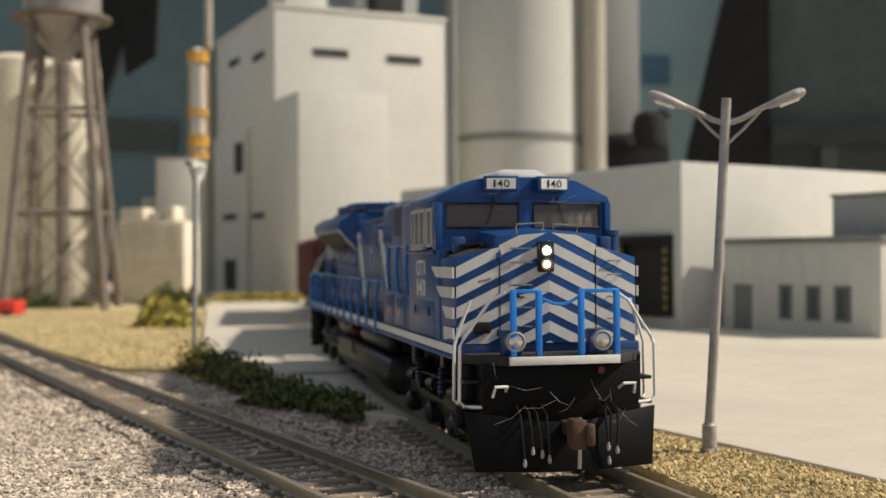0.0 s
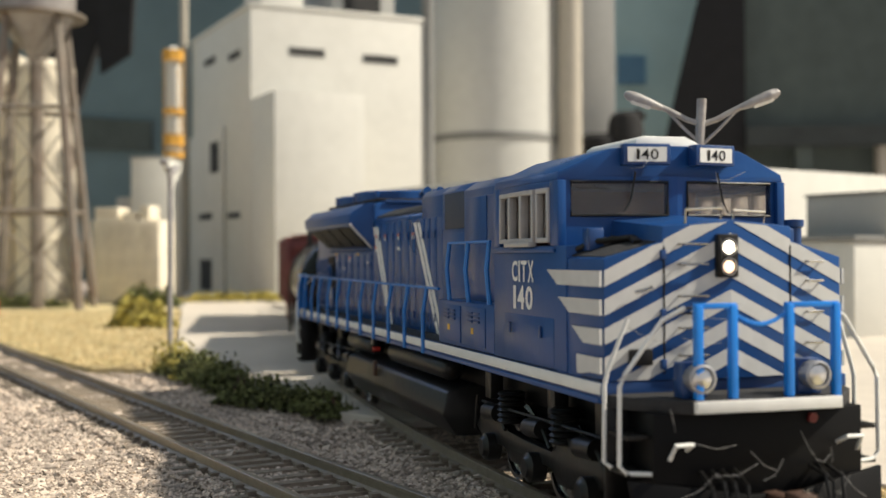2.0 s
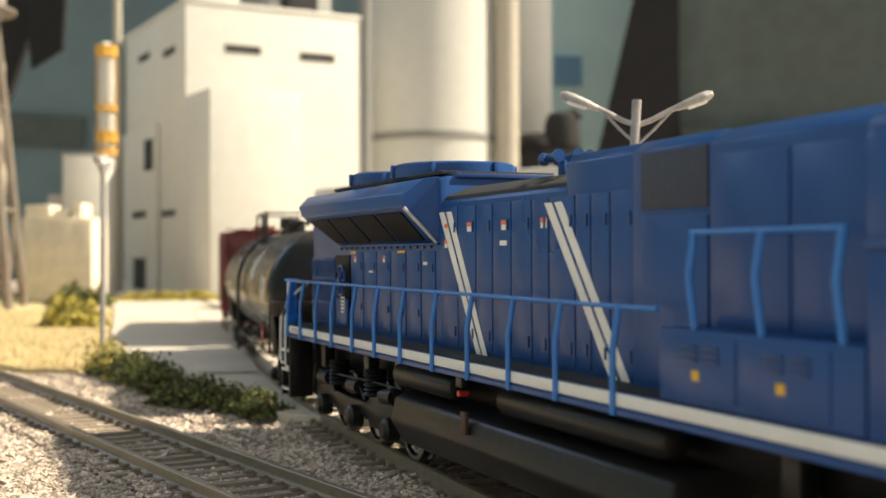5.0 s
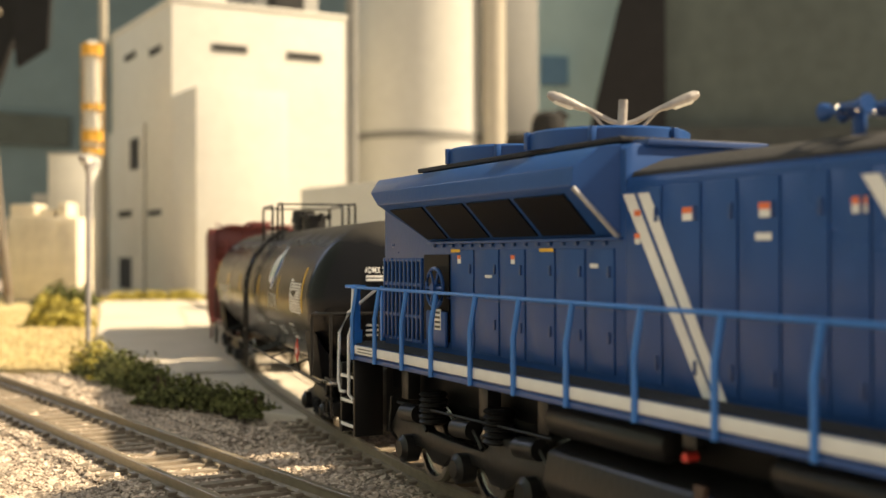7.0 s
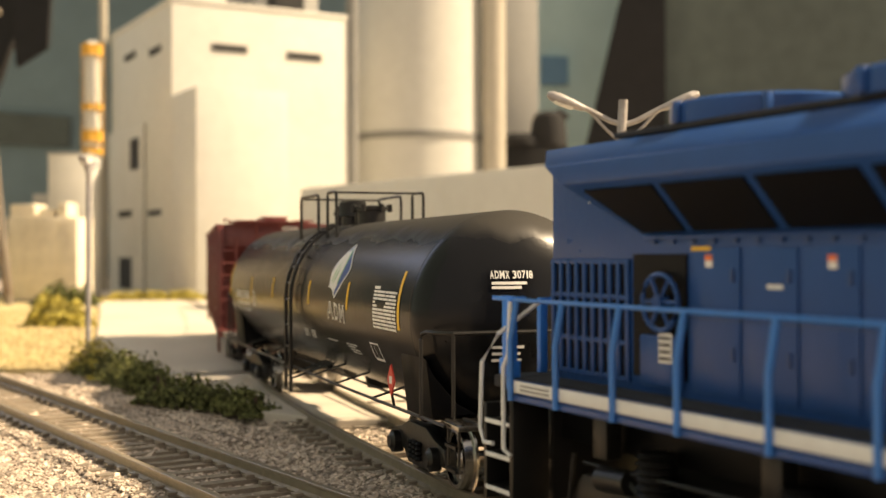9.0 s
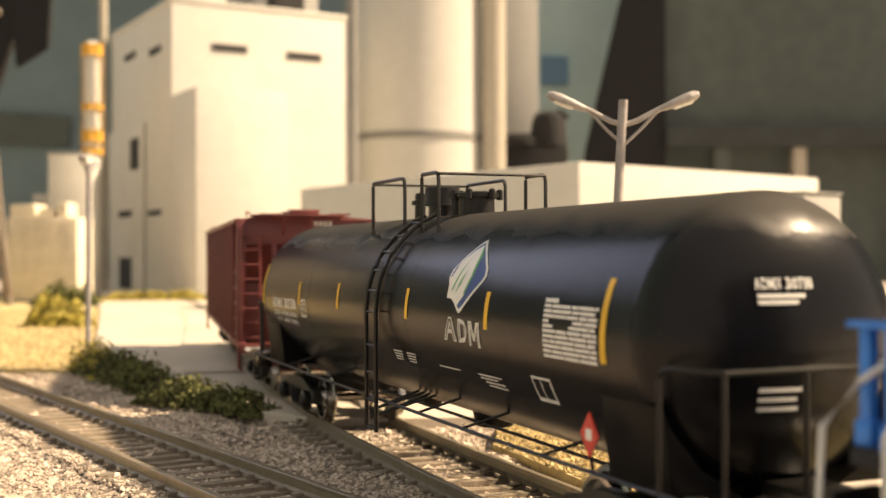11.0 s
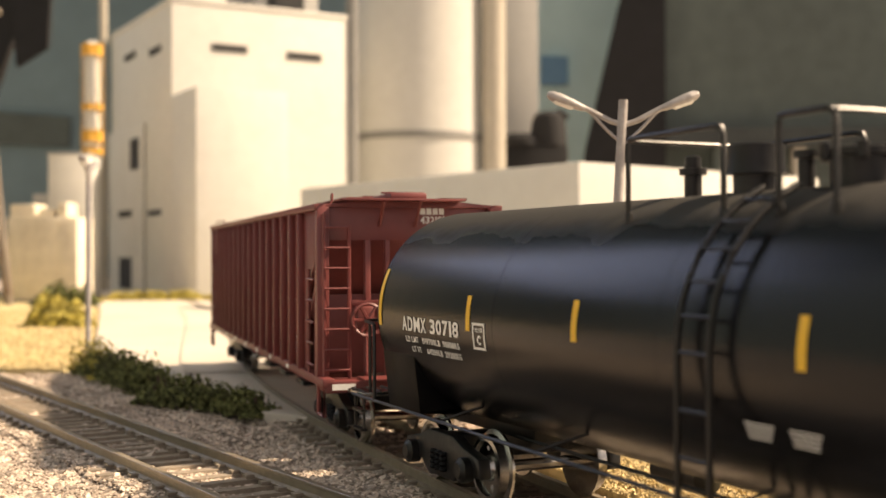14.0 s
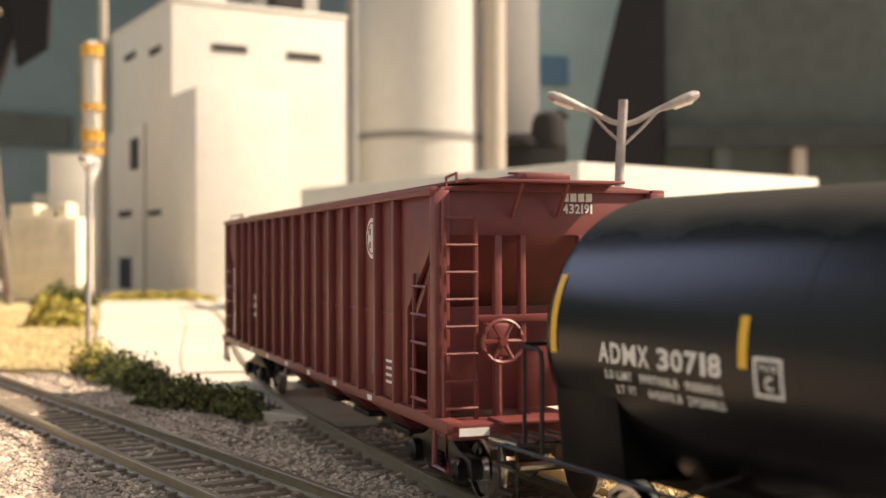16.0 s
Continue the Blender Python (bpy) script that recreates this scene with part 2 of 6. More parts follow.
def tubepart(name, pts, r, material, parent, label="", seg=8):
    bm = bmesh.new()
    tube(bm, pts, r, seg)
    return part(name, bm, material, parent, label)


def lettering(name, text, height, width, material, parent, place, label="", weight=0.026):
    """Raised letters in even cells. place maps (along, up) of the written line to a point in the parent's space."""
    slim = {"1": 0.56, "I": 0.4, " ": 0.5, "M": 1.2}
    cells = [slim.get(ch, 1.0) for ch in text]
    unit, x = width / sum(cells), 0.0
    big = bmesh.new()
    for ch, w in zip(text, cells):
        pad = 0.2 if ch in "1I" else 0.07
        if ch != " ":
            cu = bpy.data.curves.new(name, "FONT")
            cu.body, cu.size, cu.resolution_u, cu.offset = ch, 1.0, 3, weight
            tmp = new("letter_source", cu)
            me = bpy.data.meshes.new_from_object(tmp.evaluated_get(bpy.context.evaluated_depsgraph_get()))
            bpy.data.objects.remove(tmp)
            bpy.data.curves.remove(cu)
            xs = [v.co.x for v in me.vertices]
            ys = [v.co.y for v in me.vertices]
            x0, x1, y0, y1 = min(xs), max(xs), min(ys), max(ys)
            vs = [big.verts.new(Vector(place(x + unit * w * (pad + (1 - 2 * pad) * (v.co.x - x0) / (x1 - x0)), (v.co.y - y0) / (y1 - y0) * height)) * K) for v in me.vertices]
            for f in me.polygons:
                big.faces.new([vs[i] for i in f.vertices])
            bpy.data.meshes.remove(me)
        x += unit * w
    me = bpy.data.meshes.new(name)
    big.to_mesh(me)
    big.free()
    me.materials.append(material)
    ob = new(name, me)
    ob.parent = parent
    return tagged(ob, label)


def clip_poly(poly, hull):
    """The part of a polygon inside a convex, counter-clockwise hull."""
    for i in range(len(hull)):
        a, b = hull[i], hull[(i + 1) % len(hull)]
        out = []
        for j in range(len(poly)):
            p, q = poly[j], poly[(j + 1) % len(poly)]
            sp = (b[0] - a[0]) * (p[1] - a[1]) - (b[1] - a[1]) * (p[0] - a[0])
            sq = (b[0] - a[0]) * (q[1] - a[1]) - (b[1] - a[1]) * (q[0] - a[0])
            if sp >= 0:
                out.append(p)
            if sp * sq < 0:
                t = sp / (sp - sq)
                out.append((p[0] + (q[0] - p[0]) * t, p[1] + (q[1] - p[1]) * t))
        poly = out
        if len(poly) < 3:
            return []
    return poly


# ---- the main track's line ----
ARC = np.arange(-110, 60.01, 0.25)
BENDS = np.interp(ARC, (-110, -50, -35, -20, 0, 20, 45, 60), (-0.004, -0.004, 0.001, 0.0088, 0.0056, 0.0075, 0.0094, 0.0094))
TURN = np.concatenate([[0], np.cumsum((BENDS[1:] + BENDS[:-1]) / 2 * 0.25)])
TURN += radians(-65.944) - np.interp(0, ARC, TURN)
LX = np.concatenate([[0], np.cumsum((np.cos(TURN[1:]) + np.cos(TURN[:-1])) / 2 * 0.25)])
LY = np.concatenate([[0], np.cumsum((np.sin(TURN[1:]) + np.sin(TURN[:-1])) / 2 * 0.25)])
LX += 2.806 - np.interp(0, ARC, LX)
LY += 12.498 - np.interp(0, ARC, LY)


def line_at(s):
    return float(np.interp(s, ARC, LX)), float(np.interp(s, ARC, LY)), float(np.interp(s, ARC, TURN))


def riding(s, half):
    """The pose of a vehicle whose two pivots, half a wheelbase off its middle, ride on the line at s."""
    ax, ay, _ = line_at(s + half)
    bx, by, _ = line_at(s - half)
    return P((ax + bx) / 2, (ay + by) / 2, 0, math.degrees(math.atan2(ay - by, ax - bx)))

# ---- ground ----
def sheet(name, outline, z0, z1, material, label, cat, bevel=0.0):
    bm = bmesh.new()
    prism(bm, outline, z0, z1, "z")
    ob = part(name, bm, material, None, label, bevel, smooth=False)
    return tagged(ob, label, cat, kind="structure")


ground = sheet("ground", [(-420, -260), (420, -260), (420, 320), (-420, 320)], -1.5, -0.42, BED, "brown-grey ballast bed of the model layout", "ground")
lot_line = [(-11.2, 37.5), (-8.3, 32.6), (-5.9, 28.6), (-3.9, 25.4), (-2.2, 24.2), (0.6, 24.6), (2.23, 23.27), (4.11, 20.04), (5.12, 18.16), (9.0, 11.0), (14.0, 2.0), (60, 2), (60, 112), (-60, 112), (-31, 98), (-25.5, 86), (-21.9, 75)]
lot = sheet("pavement", lot_line, -0.6, -0.10, CONCRETE, "pale concrete yard slab with faint stains", "pavement", 0.03)
turf_left = sheet("grass_ground", [(-11.3, 37.4), (-22.0, 75.2), (-31.2, 98.2), (-60.2, 112), (-120, 112), (-120, 60), (-31, 62), (-19.5, 44.2), (-13.5, 36.0), (-11.6, 35.8)], -0.6, -0.16, TURF, "dry yellow turf beside the siding", "grass")
turf_right = sheet("grass_ground", [(1.2, 24.3), (2.2, 23.15), (4.08, 19.95), (5.08, 18.08), (8.9, 10.9), (13.9, 1.9), (10.4, 1.4), (6.6, 7.6), (3.9, 13.4), (2.1, 18.0), (0.9, 21.4)], -0.6, -0.16, TURF, "dry yellow turf strip between track and yard", "grass")
for ob in (turf_left, turf_right):
    ob["group"] = "dry turf patches"


# ---- tracks ----
def rail_profile(w):
    return [(-0.10 + w, -0.22), (0.10 + w, -0.22), (0.10 + w, -0.19), (0.03 + w, -0.16), (0.03 + w, -0.06), (0.055 + w, -0.045), (0.055 + w, -0.008), (0.045 + w, 0.0), (-0.045 + w, 0.0), (-0.055 + w, -0.008), (-0.055 + w, -0.045), (-0.03 + w, -0.06), (-0.03 + w, -0.16), (-0.10 + w, -0.19)]


def rail(track, pts, w):
    bm = bmesh.new()
    rows = []
    for x, y, a in pts:
        n = (-math.sin(a), math.cos(a))
        rows.append([bm.verts.new((x + n[0] * q, y + n[1] * q, z)) for q, z in rail_profile(w)])
    for a, b in zip(rows, rows[1:]):
        for k in range(14):
            bm.faces.new((a[k], a[(k + 1) % 14], b[(k + 1) % 14], b[k]))
    part("rail", bm, RAILTOP, track)


def tie_mesh():
    bm = bmesh.new()
    box(bm, -0.11, 0.11, -1.3, 1.3, -0.42, -0.225)
    for w in (-0.9, -0.58, 0.58, 0.9):
        box(bm, -0.07, 0.07, w - 0.07, w + 0.07, -0.215, -0.165)
    return mesh_of("tie", bm, TIE, 0.0, False)


TIE_MESH = tie_mesh()


def track(name, pts, tie_steps, label):
    t = thing(name, label, "railway track", kind="structure", group="railway tracks")
    for w in (-0.755, 0.755):
        rail(t, pts, w)
    rnd = random.Random(4)
    for x, y, a in tie_steps:
        o = new("tie", TIE_MESH)
        o.parent = t
        o.matrix_basis = P(x, y, rnd.uniform(-0.015, 0.01), math.degrees(a) + rnd.uniform(-1.2, 1.2))
    return t


main_track = track("railway_track", [line_at(s) for s in np.arange(-100, 45, 1.0)], [line_at(s) for s in np.arange(-24.2, 12, 0.56)], "weathered brown main track curving through the yard")
SX, SY, SA = -3.3, 17.8, math.atan2(0.83, -0.558)


def siding_at(d):
    return SX + math.cos(SA) * d, SY + math.sin(SA) * d, SA


siding = track("railway_track", [siding_at(d) for d in (-9, 20, 60, 100)], [siding_at(d) for d in np.arange(-8.5, 48, 0.56)], "weathered brown siding track in grey ballast")
# concrete crossing plank between and beside the main rails where the yard is paved
bm = bmesh.new()
for w0, w1 in ((-0.62, 0.62), (0.86, 2.6), (-2.6, -0.86)):
    prev = None
    for s in np.arange(-62, -14.9 if abs(w0) > 0.7 and w0 > 0 else -22.0, 1.0):
        x, y, a = line_at(s)
        n = (-math.sin(a), math.cos(a))
        row = [bm.verts.new((x + n[0] * w, y + n[1] * w, z)) for w, z in ((w0, -0.3), (w0, -0.055), (w1, -0.055), (w1, -0.3))]
        if prev:
            for k in range(4):
                bm.faces.new((prev[k], prev[(k + 1) % 4], row[(k + 1) % 4], row[k]))
        prev = row
tagged(part("crossing_slab", bm, CONCRETE, None, "", smooth=False), "concrete paving flush with the main track's rails", "pavement", kind="structure")


# ---- gravel and turf flock: too many to count ----
def scatter(name, spots, size, material, label, cat, squash=0.7, seed=3, z=0.0, top=None):
    """Small irregular lumps, joined into one mesh."""
    r = np.random.RandomState(seed)
    n = len(spots)
    base = np.array([(1, 0, 0), (-0.5, 0.87, 0), (-0.5, -0.87, 0), (0.3, 0.5, 0.8), (-0.9, 0.1, 0.6), (0.35, -0.6, 0.75)])
    faces = np.array([(0, 1, 3), (1, 4, 3), (1, 2, 4), (2, 5, 4), (2, 0, 5), (0, 3, 5), (3, 4, 5)])
    v = base[None] * (0.65 + 0.7 * r.rand(n, 6, 1)) + r.normal(0, 0.14, (n, 6, 3))
    a = r.rand(n) * 6.283
    ca, sa = np.cos(a)[:, None], np.sin(a)[:, None]
    x = v[:, :, 0] * ca - v[:, :, 1] * sa
    y = v[:, :, 0] * sa + v[:, :, 1] * ca
    tilt = r.normal(0, 0.5, (n, 1))
    zz = v[:, :, 2] * squash * 1.2 + x * tilt * 0.5
    sc = (size * np.exp(r.normal(0, 0.35, n)))[:, None]
    pts = np.stack([x * sc + spots[:, 0:1], y * sc + spots[:, 1:2], zz * sc + spots[:, 2:3]], 2).reshape(-1, 3) * K
    fs = (faces[None] + (np.arange(n) * 6)[:, None, None]).reshape(-1, 3)
    me = bpy.data.meshes.new(name)
    me.from_pydata(pts.tolist(), [], fs.tolist())
    me.materials.append(material)
    ob = new(name, me)
    return tagged(ob, label, cat, kind="stuff")


def track_gap(x, y):
    """Distance of points from the main line's middle and from the siding's middle."""
    d1 = np.full(len(x), 99.0)
    for s in np.arange(-34, 20, 0.5):
        px, py, _ = line_at(s)
        d1 = np.minimum(d1, np.hypot(x - px, y - py))
    d2 = np.abs((x - SX) * math.sin(SA) - (y - SY) * math.cos(SA))
    return d1, d2


def inside(x, y, poly):
    ok = np.zeros(len(x), bool)
    j = len(poly) - 1
    for i in range(len(poly)):
        xi, yi = poly[i]
        xj, yj = poly[j]
        ok ^= ((yi > y) != (yj > y)) & (x < (xj - xi) * (y - yi) / (yj - yi + 1e-12) + xi)
        j = i
    return ok


rs = np.random.RandomState(11)
N = 450000
gy = 12.5 + 33 * rs.rand(N) ** 1.7
gx = (-0.54 + rs.rand(N) * 0.74) * gy
d1, d2 = track_gap(gx, gy)
lot_np = inside(gx, gy, lot_line)
turf_np = inside(gx, gy, [(-11.3, 37.4), (-60, 112), (-120, 60), (-31, 62), (-19.5, 44.2), (-13.5, 36.0), (-11.6, 35.8)]) | inside(gx, gy, [(1.2, 24.3), (2.2, 23.15), (4.08, 19.95), (5.08, 18.08), (8.9, 10.9), (13.9, 1.9), (10.4, 1.4), (6.6, 7.6), (3.9, 13.4), (2.1, 18.0), (0.9, 21.4)])
keep = ~lot_np & ~turf_np
near_rail = (np.abs(d1 - 0.755) < 0.11) | (np.abs(d2 - 0.755) < 0.11)
between = (d1 < 1.35) | (d2 < 1.35)
keep &= ~near_rail
gz = np.where(between, -0.275, -0.33) + 0.06 * np.sin(gx * 1.7) * np.sin(gy * 1.3) + rs.rand(N) * 0.05 - 0.05
gz = np.where(np.minimum(d1, d2) > 2.2, gz + 0.06, gz)
spots = np.stack([gx, gy, gz], 1)[keep]
scatter("ballast", spots, 0.033, STONE, "loose pinkish-grey crushed stone ballast", "gravel")

N = 260000
ty = 14 + 60 * rs.rand(N) ** 1.6
tx = (-0.48 + rs.rand(N) * 0.85) * ty
tl = inside(tx, ty, [(-11.3, 37.4), (-22.0, 75.2), (-60, 112), (-120, 60), (-31, 62), (-19.5, 44.2), (-13.5, 36.0), (-11.6, 35.8)])
tr = inside(tx, ty, [(1.2, 24.3), (2.2, 23.15), (4.08, 19.95), (5.08, 18.08), (8.9, 10.9), (13.9, 1.9), (10.4, 1.4), (6.6, 7.6), (3.9, 13.4), (2.1, 18.0), (0.9, 21.4)])
sp = np.stack([tx, ty, np.full(N, -0.16)], 1)[tl | tr]
scatter("turf", sp, 0.02, TUFT, "fine yellow-green flock turf", "grass", squash=1.3, seed=5)


# ---- bushes ----
def bush(at, length, width, height, n, material, label, seed):
    b = thing("bush", label, "bush", P(*at), group="low bushes")
    r = random.Random(seed)
    bm = bmesh.new()
    for i in range(n):
        u = r.uniform(-0.5, 0.5)
        ang = r.uniform(0, math.pi)
        rad = math.sqrt(r.random())
        lump = 0.66 + 0.24 * math.sin(u * length * 2.3 + seed) * math.cos(u * length * 4.9 + seed) + 0.2 * math.sin(u * length * 11.0 + ang * 5 + seed)
        end = max(0.05, 1 - (abs(u) * 2) ** 4)
        c = Vector((u * length, math.cos(ang) * rad * width * 0.5 * lump, math.sin(ang) * rad * height * lump * end))
        s = r.uniform(0.03, 0.085) * (1.0 if at[1] < 50 else 2.6)
        d = [Vector((r.gauss(0, 1), r.gauss(0, 1), r.gauss(0, 1))).normalized() * s for _ in range(4)]
        vs = [bm.verts.new(c + q) for q in d]
        for f in ((0, 1, 2), (0, 2, 3), (0, 3, 1), (1, 3, 2)):
            bm.faces.new([vs[k] for k in f])
    part("foliage", bm, material, b, smooth=False)
    bm = bmesh.new()
    for i in range(int(length * 2)):
        x = (i + 0.5) / int(length * 2) * length - length / 2
        tube(bm, [(x, 0, -0.1), (x + r.uniform(-0.2, 0.2), r.uniform(-0.2, 0.2), height * 0.5)], 0.03, 5)
    part("stem_mass", bm, RUST, b)
    return b


bush((-8.6, 32.0, -0.2, -60), 7.6, 1.6, 0.95, 10000, LEAF, "dense dark green low bush along the yard's edge", 1)
bush((-5.5, 26.9, -0.2, -40), 4.4, 1.4, 0.78, 5500, LEAF, "dense dark green low bush at the crossing", 2)
# Sunlit tip of the edge bush: the sunlight is put into its lighter leaf colour.
bush((-10.3, 34.9, -0.2, -60), 2.8, 1.5, 1.15, 3000, LEAF_Y, "yellow-green bush tip beside the lamp post, coloured lighter for sunlight", 3)
bush((-18.8, 57.5, -0.2, -10), 3.2, 2.2, 1.7, 6000, LEAF_Y, "blurred yellow-green bush on the turf", 4)
bush((-26.4, 82.0, -0.2, 5), 4.6, 2.2, 1.7, 4500, LEAF, "blurred green bush by the tower", 5)
bush((-21.5, 88.5, -0.2, 10), 9.0, 1.6, 1.0, 3500, LEAF_Y, "low green growth at the mill's foot", 6)
bush((-36.0, 80.0, -0.2, 0), 9.0, 2.0, 1.2, 2200, LEAF, "low green growth under the water tower", 7)


# ---- lamp posts ----
def lamp_post(at, lean, label, height, twin=True):
    L = thing("street_lamp", label, "street lamp", at, group="yard lamp posts")
    bm = bmesh.new()
    lathe(bm, [(-0.2, 0.17), (0.0, 0.17), (0.03, 0.13), (0.42, 0.125), (0.47, 0.085), (0.6, 0.075)], 16, "z")
    part("base_sleeve", bm, POLEGREY, L)
    tubepart("pole", [(0, 0, 0.4), (lean * 0.5, 0, height * 0.5), (lean, 0, height)], 0.085, POLEGREY, L, seg=12)
    for sgn in ((-1, 1) if twin else (1,)):
        h = height - 0.45
        tubepart("arm", [(lean, 0, h), (lean + sgn * 0.25, 0, h + 0.08), (lean + sgn * 0.55, 0, h + 0.24), (lean + sgn * 0.8, 0, h + 0.36)], 0.05, POLEGREY, L)
        tubepart("brace", [(lean, 0, h - 0.36), (lean + sgn * 0.3, 0, h - 0.08), (lean + sgn * 0.6, 0, h + 0.24)], 0.028, POLEGREY, L)
        bm = bmesh.new()
        m = Matrix.Translation((lean + sgn * 1.0, 0, h + 0.42)) @ Matrix.Rotation(-sgn * 0.38, 4, "Y")
        prof = [(-0.38, 0.03), (-0.3, 0.075), (-0.1, 0.105), (0.15, 0.125), (0.3, 0.11), (0.37, 0.06), (0.385, 0.01)]
        lathe(bm, [(a * 1, r_) for a, r_ in prof], 14, "x")
        for v in bm.verts:
            v.co.x *= sgn
            v.co.z *= 0.8
            v.co = m @ v.co
        head = part("lamp_head", bm, POLEGREY, L)
        bm = bmesh.new()
        lathe(bm, [(-0.16, 0.02), (-0.12, 0.075), (0.2, 0.09), (0.28, 0.02)], 12, "x")
        for v in bm.verts:
            v.co.x *= sgn
            v.co.z = v.co.z * 0.8 - 0.05
            v.co = m @ v.co
        part("lamp_lens", bm, WHITE, head, "milky lamp lens")
    return L


lamp_post(P(2.88, 20.87, -0.1), 0.34, "dusty grey twin-arm lamp post on the turf strip", 6.14)
lamp_post(P(-11.08, 36.6, -0.1, 98), 0.2, "slim grey twin-arm lamp post at the yard's corner", 6.3)


# ---- buildings ----
def wall_box(name, parent, L, D, z0, z1, material, label=""):
    bm = bmesh.new()
    box(bm, 0, L, 0, D, z0, z1)
    return part(name, bm, material, parent, label, 0.06)


def opening(parent, kind_name, x0, x1, z0, z1, y=0.0, frame_mat=GREYTRIM, pane_mat=DARKHOLE, rev=False):
    """A recessed opening with a proud frame on the face y = const (facing -y)."""
    bm = bmesh.new()
    w = 0.12
    for a, b, c, d in ((x0 - w, x0, z0 - w, z1 + w), (x1, x1 + w, z0 - w, z1 + w), (x0, x1, z1, z1 + w), (x0, x1, z0 - w, z0)):
        box(bm, a, b, y - 0.06, y + 0.05, c, d)
    fr = part(kind_name, bm, frame_mat, parent, smooth=False)
    bm = bmesh.new()
    box(bm, x0, x1, y - 0.02, y + 0.04, z0, z1)
    part("pane", bm, pane_mat, fr, smooth=False)
    return fr


# mill: local x along its front, y into depth
mill = thing("mill_building", "tall off-white grain mill with stepped front and small vents", "building", P(-22.4, 97, -0.2, 30))
wall_box("wall", mill, 16.1, 19.5, 0, 24.5, PLASTER)
bm = bmesh.new()
box(bm, 0.003, 7.7, -6.3, -0.003, 0, 16.7)
part("annex", bm, PLASTER, mill, bevel=0.06)
bm = bmesh.new()
box(bm, -0.1, 16.2, -0.1, 19.6, 24.5, 24.9)
part("roof", bm, PLASTER, mill, bevel=0.05)
bm = bmesh.new()
box(bm, 9.0, 15.0, 4.0, 12.0, 24.9, 31.0)
pent = part("penthouse", bm, PLASTER_G, mill, bevel=0.05)
opening(pent, "window", 10.0, 13.5, 25.6, 28.6, 3.96)
bm = bmesh.new()
box(bm, 2.5, 6.5, 5.0, 10.0, 24.9, 28.5)
part("roof_house", bm, PLASTER, mill, bevel=0.05)
for x0, x1, z in ((3.5, 6.5, 20.75), (10.3, 13.4, 20.6)):
    opening(mill, "vent", x0, x1, z, z + 0.5)
boxpart("side_wing", (-0.35, -0.055, 7.6, 19.4, 0, 15.2), PLASTER, mill, "", 0.04)
# openings in the side wall (local x = 0)
for y0, y1, z0, z1 in ((8.6, 11.4, 11.2, 13.9), (11.2, 15.2, 0.4, 3.2), (3.0, 6.4, 20.8, 21.3), (10.9, 14.6, 21.5, 22.0), (11.0, 15.5, 7.0, 7.5), (3.2, 7.0, 6.9, 7.3)):
    bm = bmesh.new()
    d = 0.36 if y0 > 8 and z0 < 15 else 0.0
    box(bm, -0.05 - d, 0.05 - d, y0, y1, z0, z1)
    fr = part("side_opening", bm, DARKHOLE, mill, "dark opening", smooth=False)
    bm = bmesh.new()
    box(bm, -0.09 - d, 0.03 - d, y0 - 0.12, y1 + 0.12, z1, z1 + 0.12)
    part("lintel", bm, GREYTRIM, fr, smooth=False)
# Dark grey tube stands in for the dark gap between mill and silo.
bm = bmesh.new()
tube(bm, [(16.6, 0.2, 0), (16.6, 0.2, 34)], 0.55, 10)
part("dark_gap_tube", bm, GREYTRIM, mill)

bm = bmesh.new()
tube(bm, [(-0.6, 20.2, 0), (-0.6, 20.2, 34)], 0.4, 10)
part("standpipe", bm, PIPE, mill)

silo = thing("storage_silo", "large pale cylindrical silo with a dark ring band", "silo", P(-2.62, 119, -0.2))
bm = bmesh.new()
lathe(bm, [(0, 6.5), (38, 6.5), (40, 3)], 64, "z")
part("shell", bm, SILOWHITE, silo)
bm = bmesh.new()
lathe(bm, [(14.75, 6.51), (14.77, 6.66), (15.4, 6.66), (15.42, 6.51)], 64, "z")
part("ring_band", bm, GREYTRIM, silo)
bm = bmesh.new()
tube(bm, [(7.72, -2, 0), (7.72, -2, 36)], 1.2, 20)
part("riser_pipe", bm, PIPE, silo)
block = thing("elevator_block", "pale grey rectangular elevator block behind the silo", "building", P(5.5, 128, -0.2, 4))
wall_box("wall", block, 5.0, 9.0, 0, 40.0, PLASTER_G)

ware = thing("warehouse", "low white warehouse with a dark loading dock door", "building", P(6.35, 54.7, -0.15))
LD, RD = Vector((-0.58, 0.815, 0)), Vector((0.765, 0.644, 0))


def skew(bm):
    """From (along right face, along left face, up) to the warehouse's own space."""
    for v in bm.verts:
        v.co = RD * v.co.x + LD * v.co.y + Vector((0, 0, v.co.z))


bm = bmesh.new()
box(bm, 0, 20, 0, 27, 0, 7.75)
skew(bm)
part("wall", bm, PLASTER, ware, bevel=0.08)
bm = bmesh.new()
box(bm, 0.4, 19.6, 0.4, 26.6, 7.75, 7.8)
skew(bm)
part("roof", bm, GREYTRIM, ware)
bm = bmesh.new()
for a, b, c, d in ((0.55, 0.95, 0.55, 4.4), (3.8, 4.2, 0.55, 4.4), (0.95, 3.8, 4.0, 4.4), (0.95, 3.8, 0.55, 0.85)):
    box(bm, -0.35, 0.0, a, b, c, d)
skew(bm)
dock = part("dock_seal", bm, BLACK, ware, "black padded dock seal", 0.04)
bm = bmesh.new()
box(bm, -0.06, 0.0, 0.95, 3.8, 0.85, 4.0)
skew(bm)
part("door", bm, DARKHOLE, dock, "dark dock door")
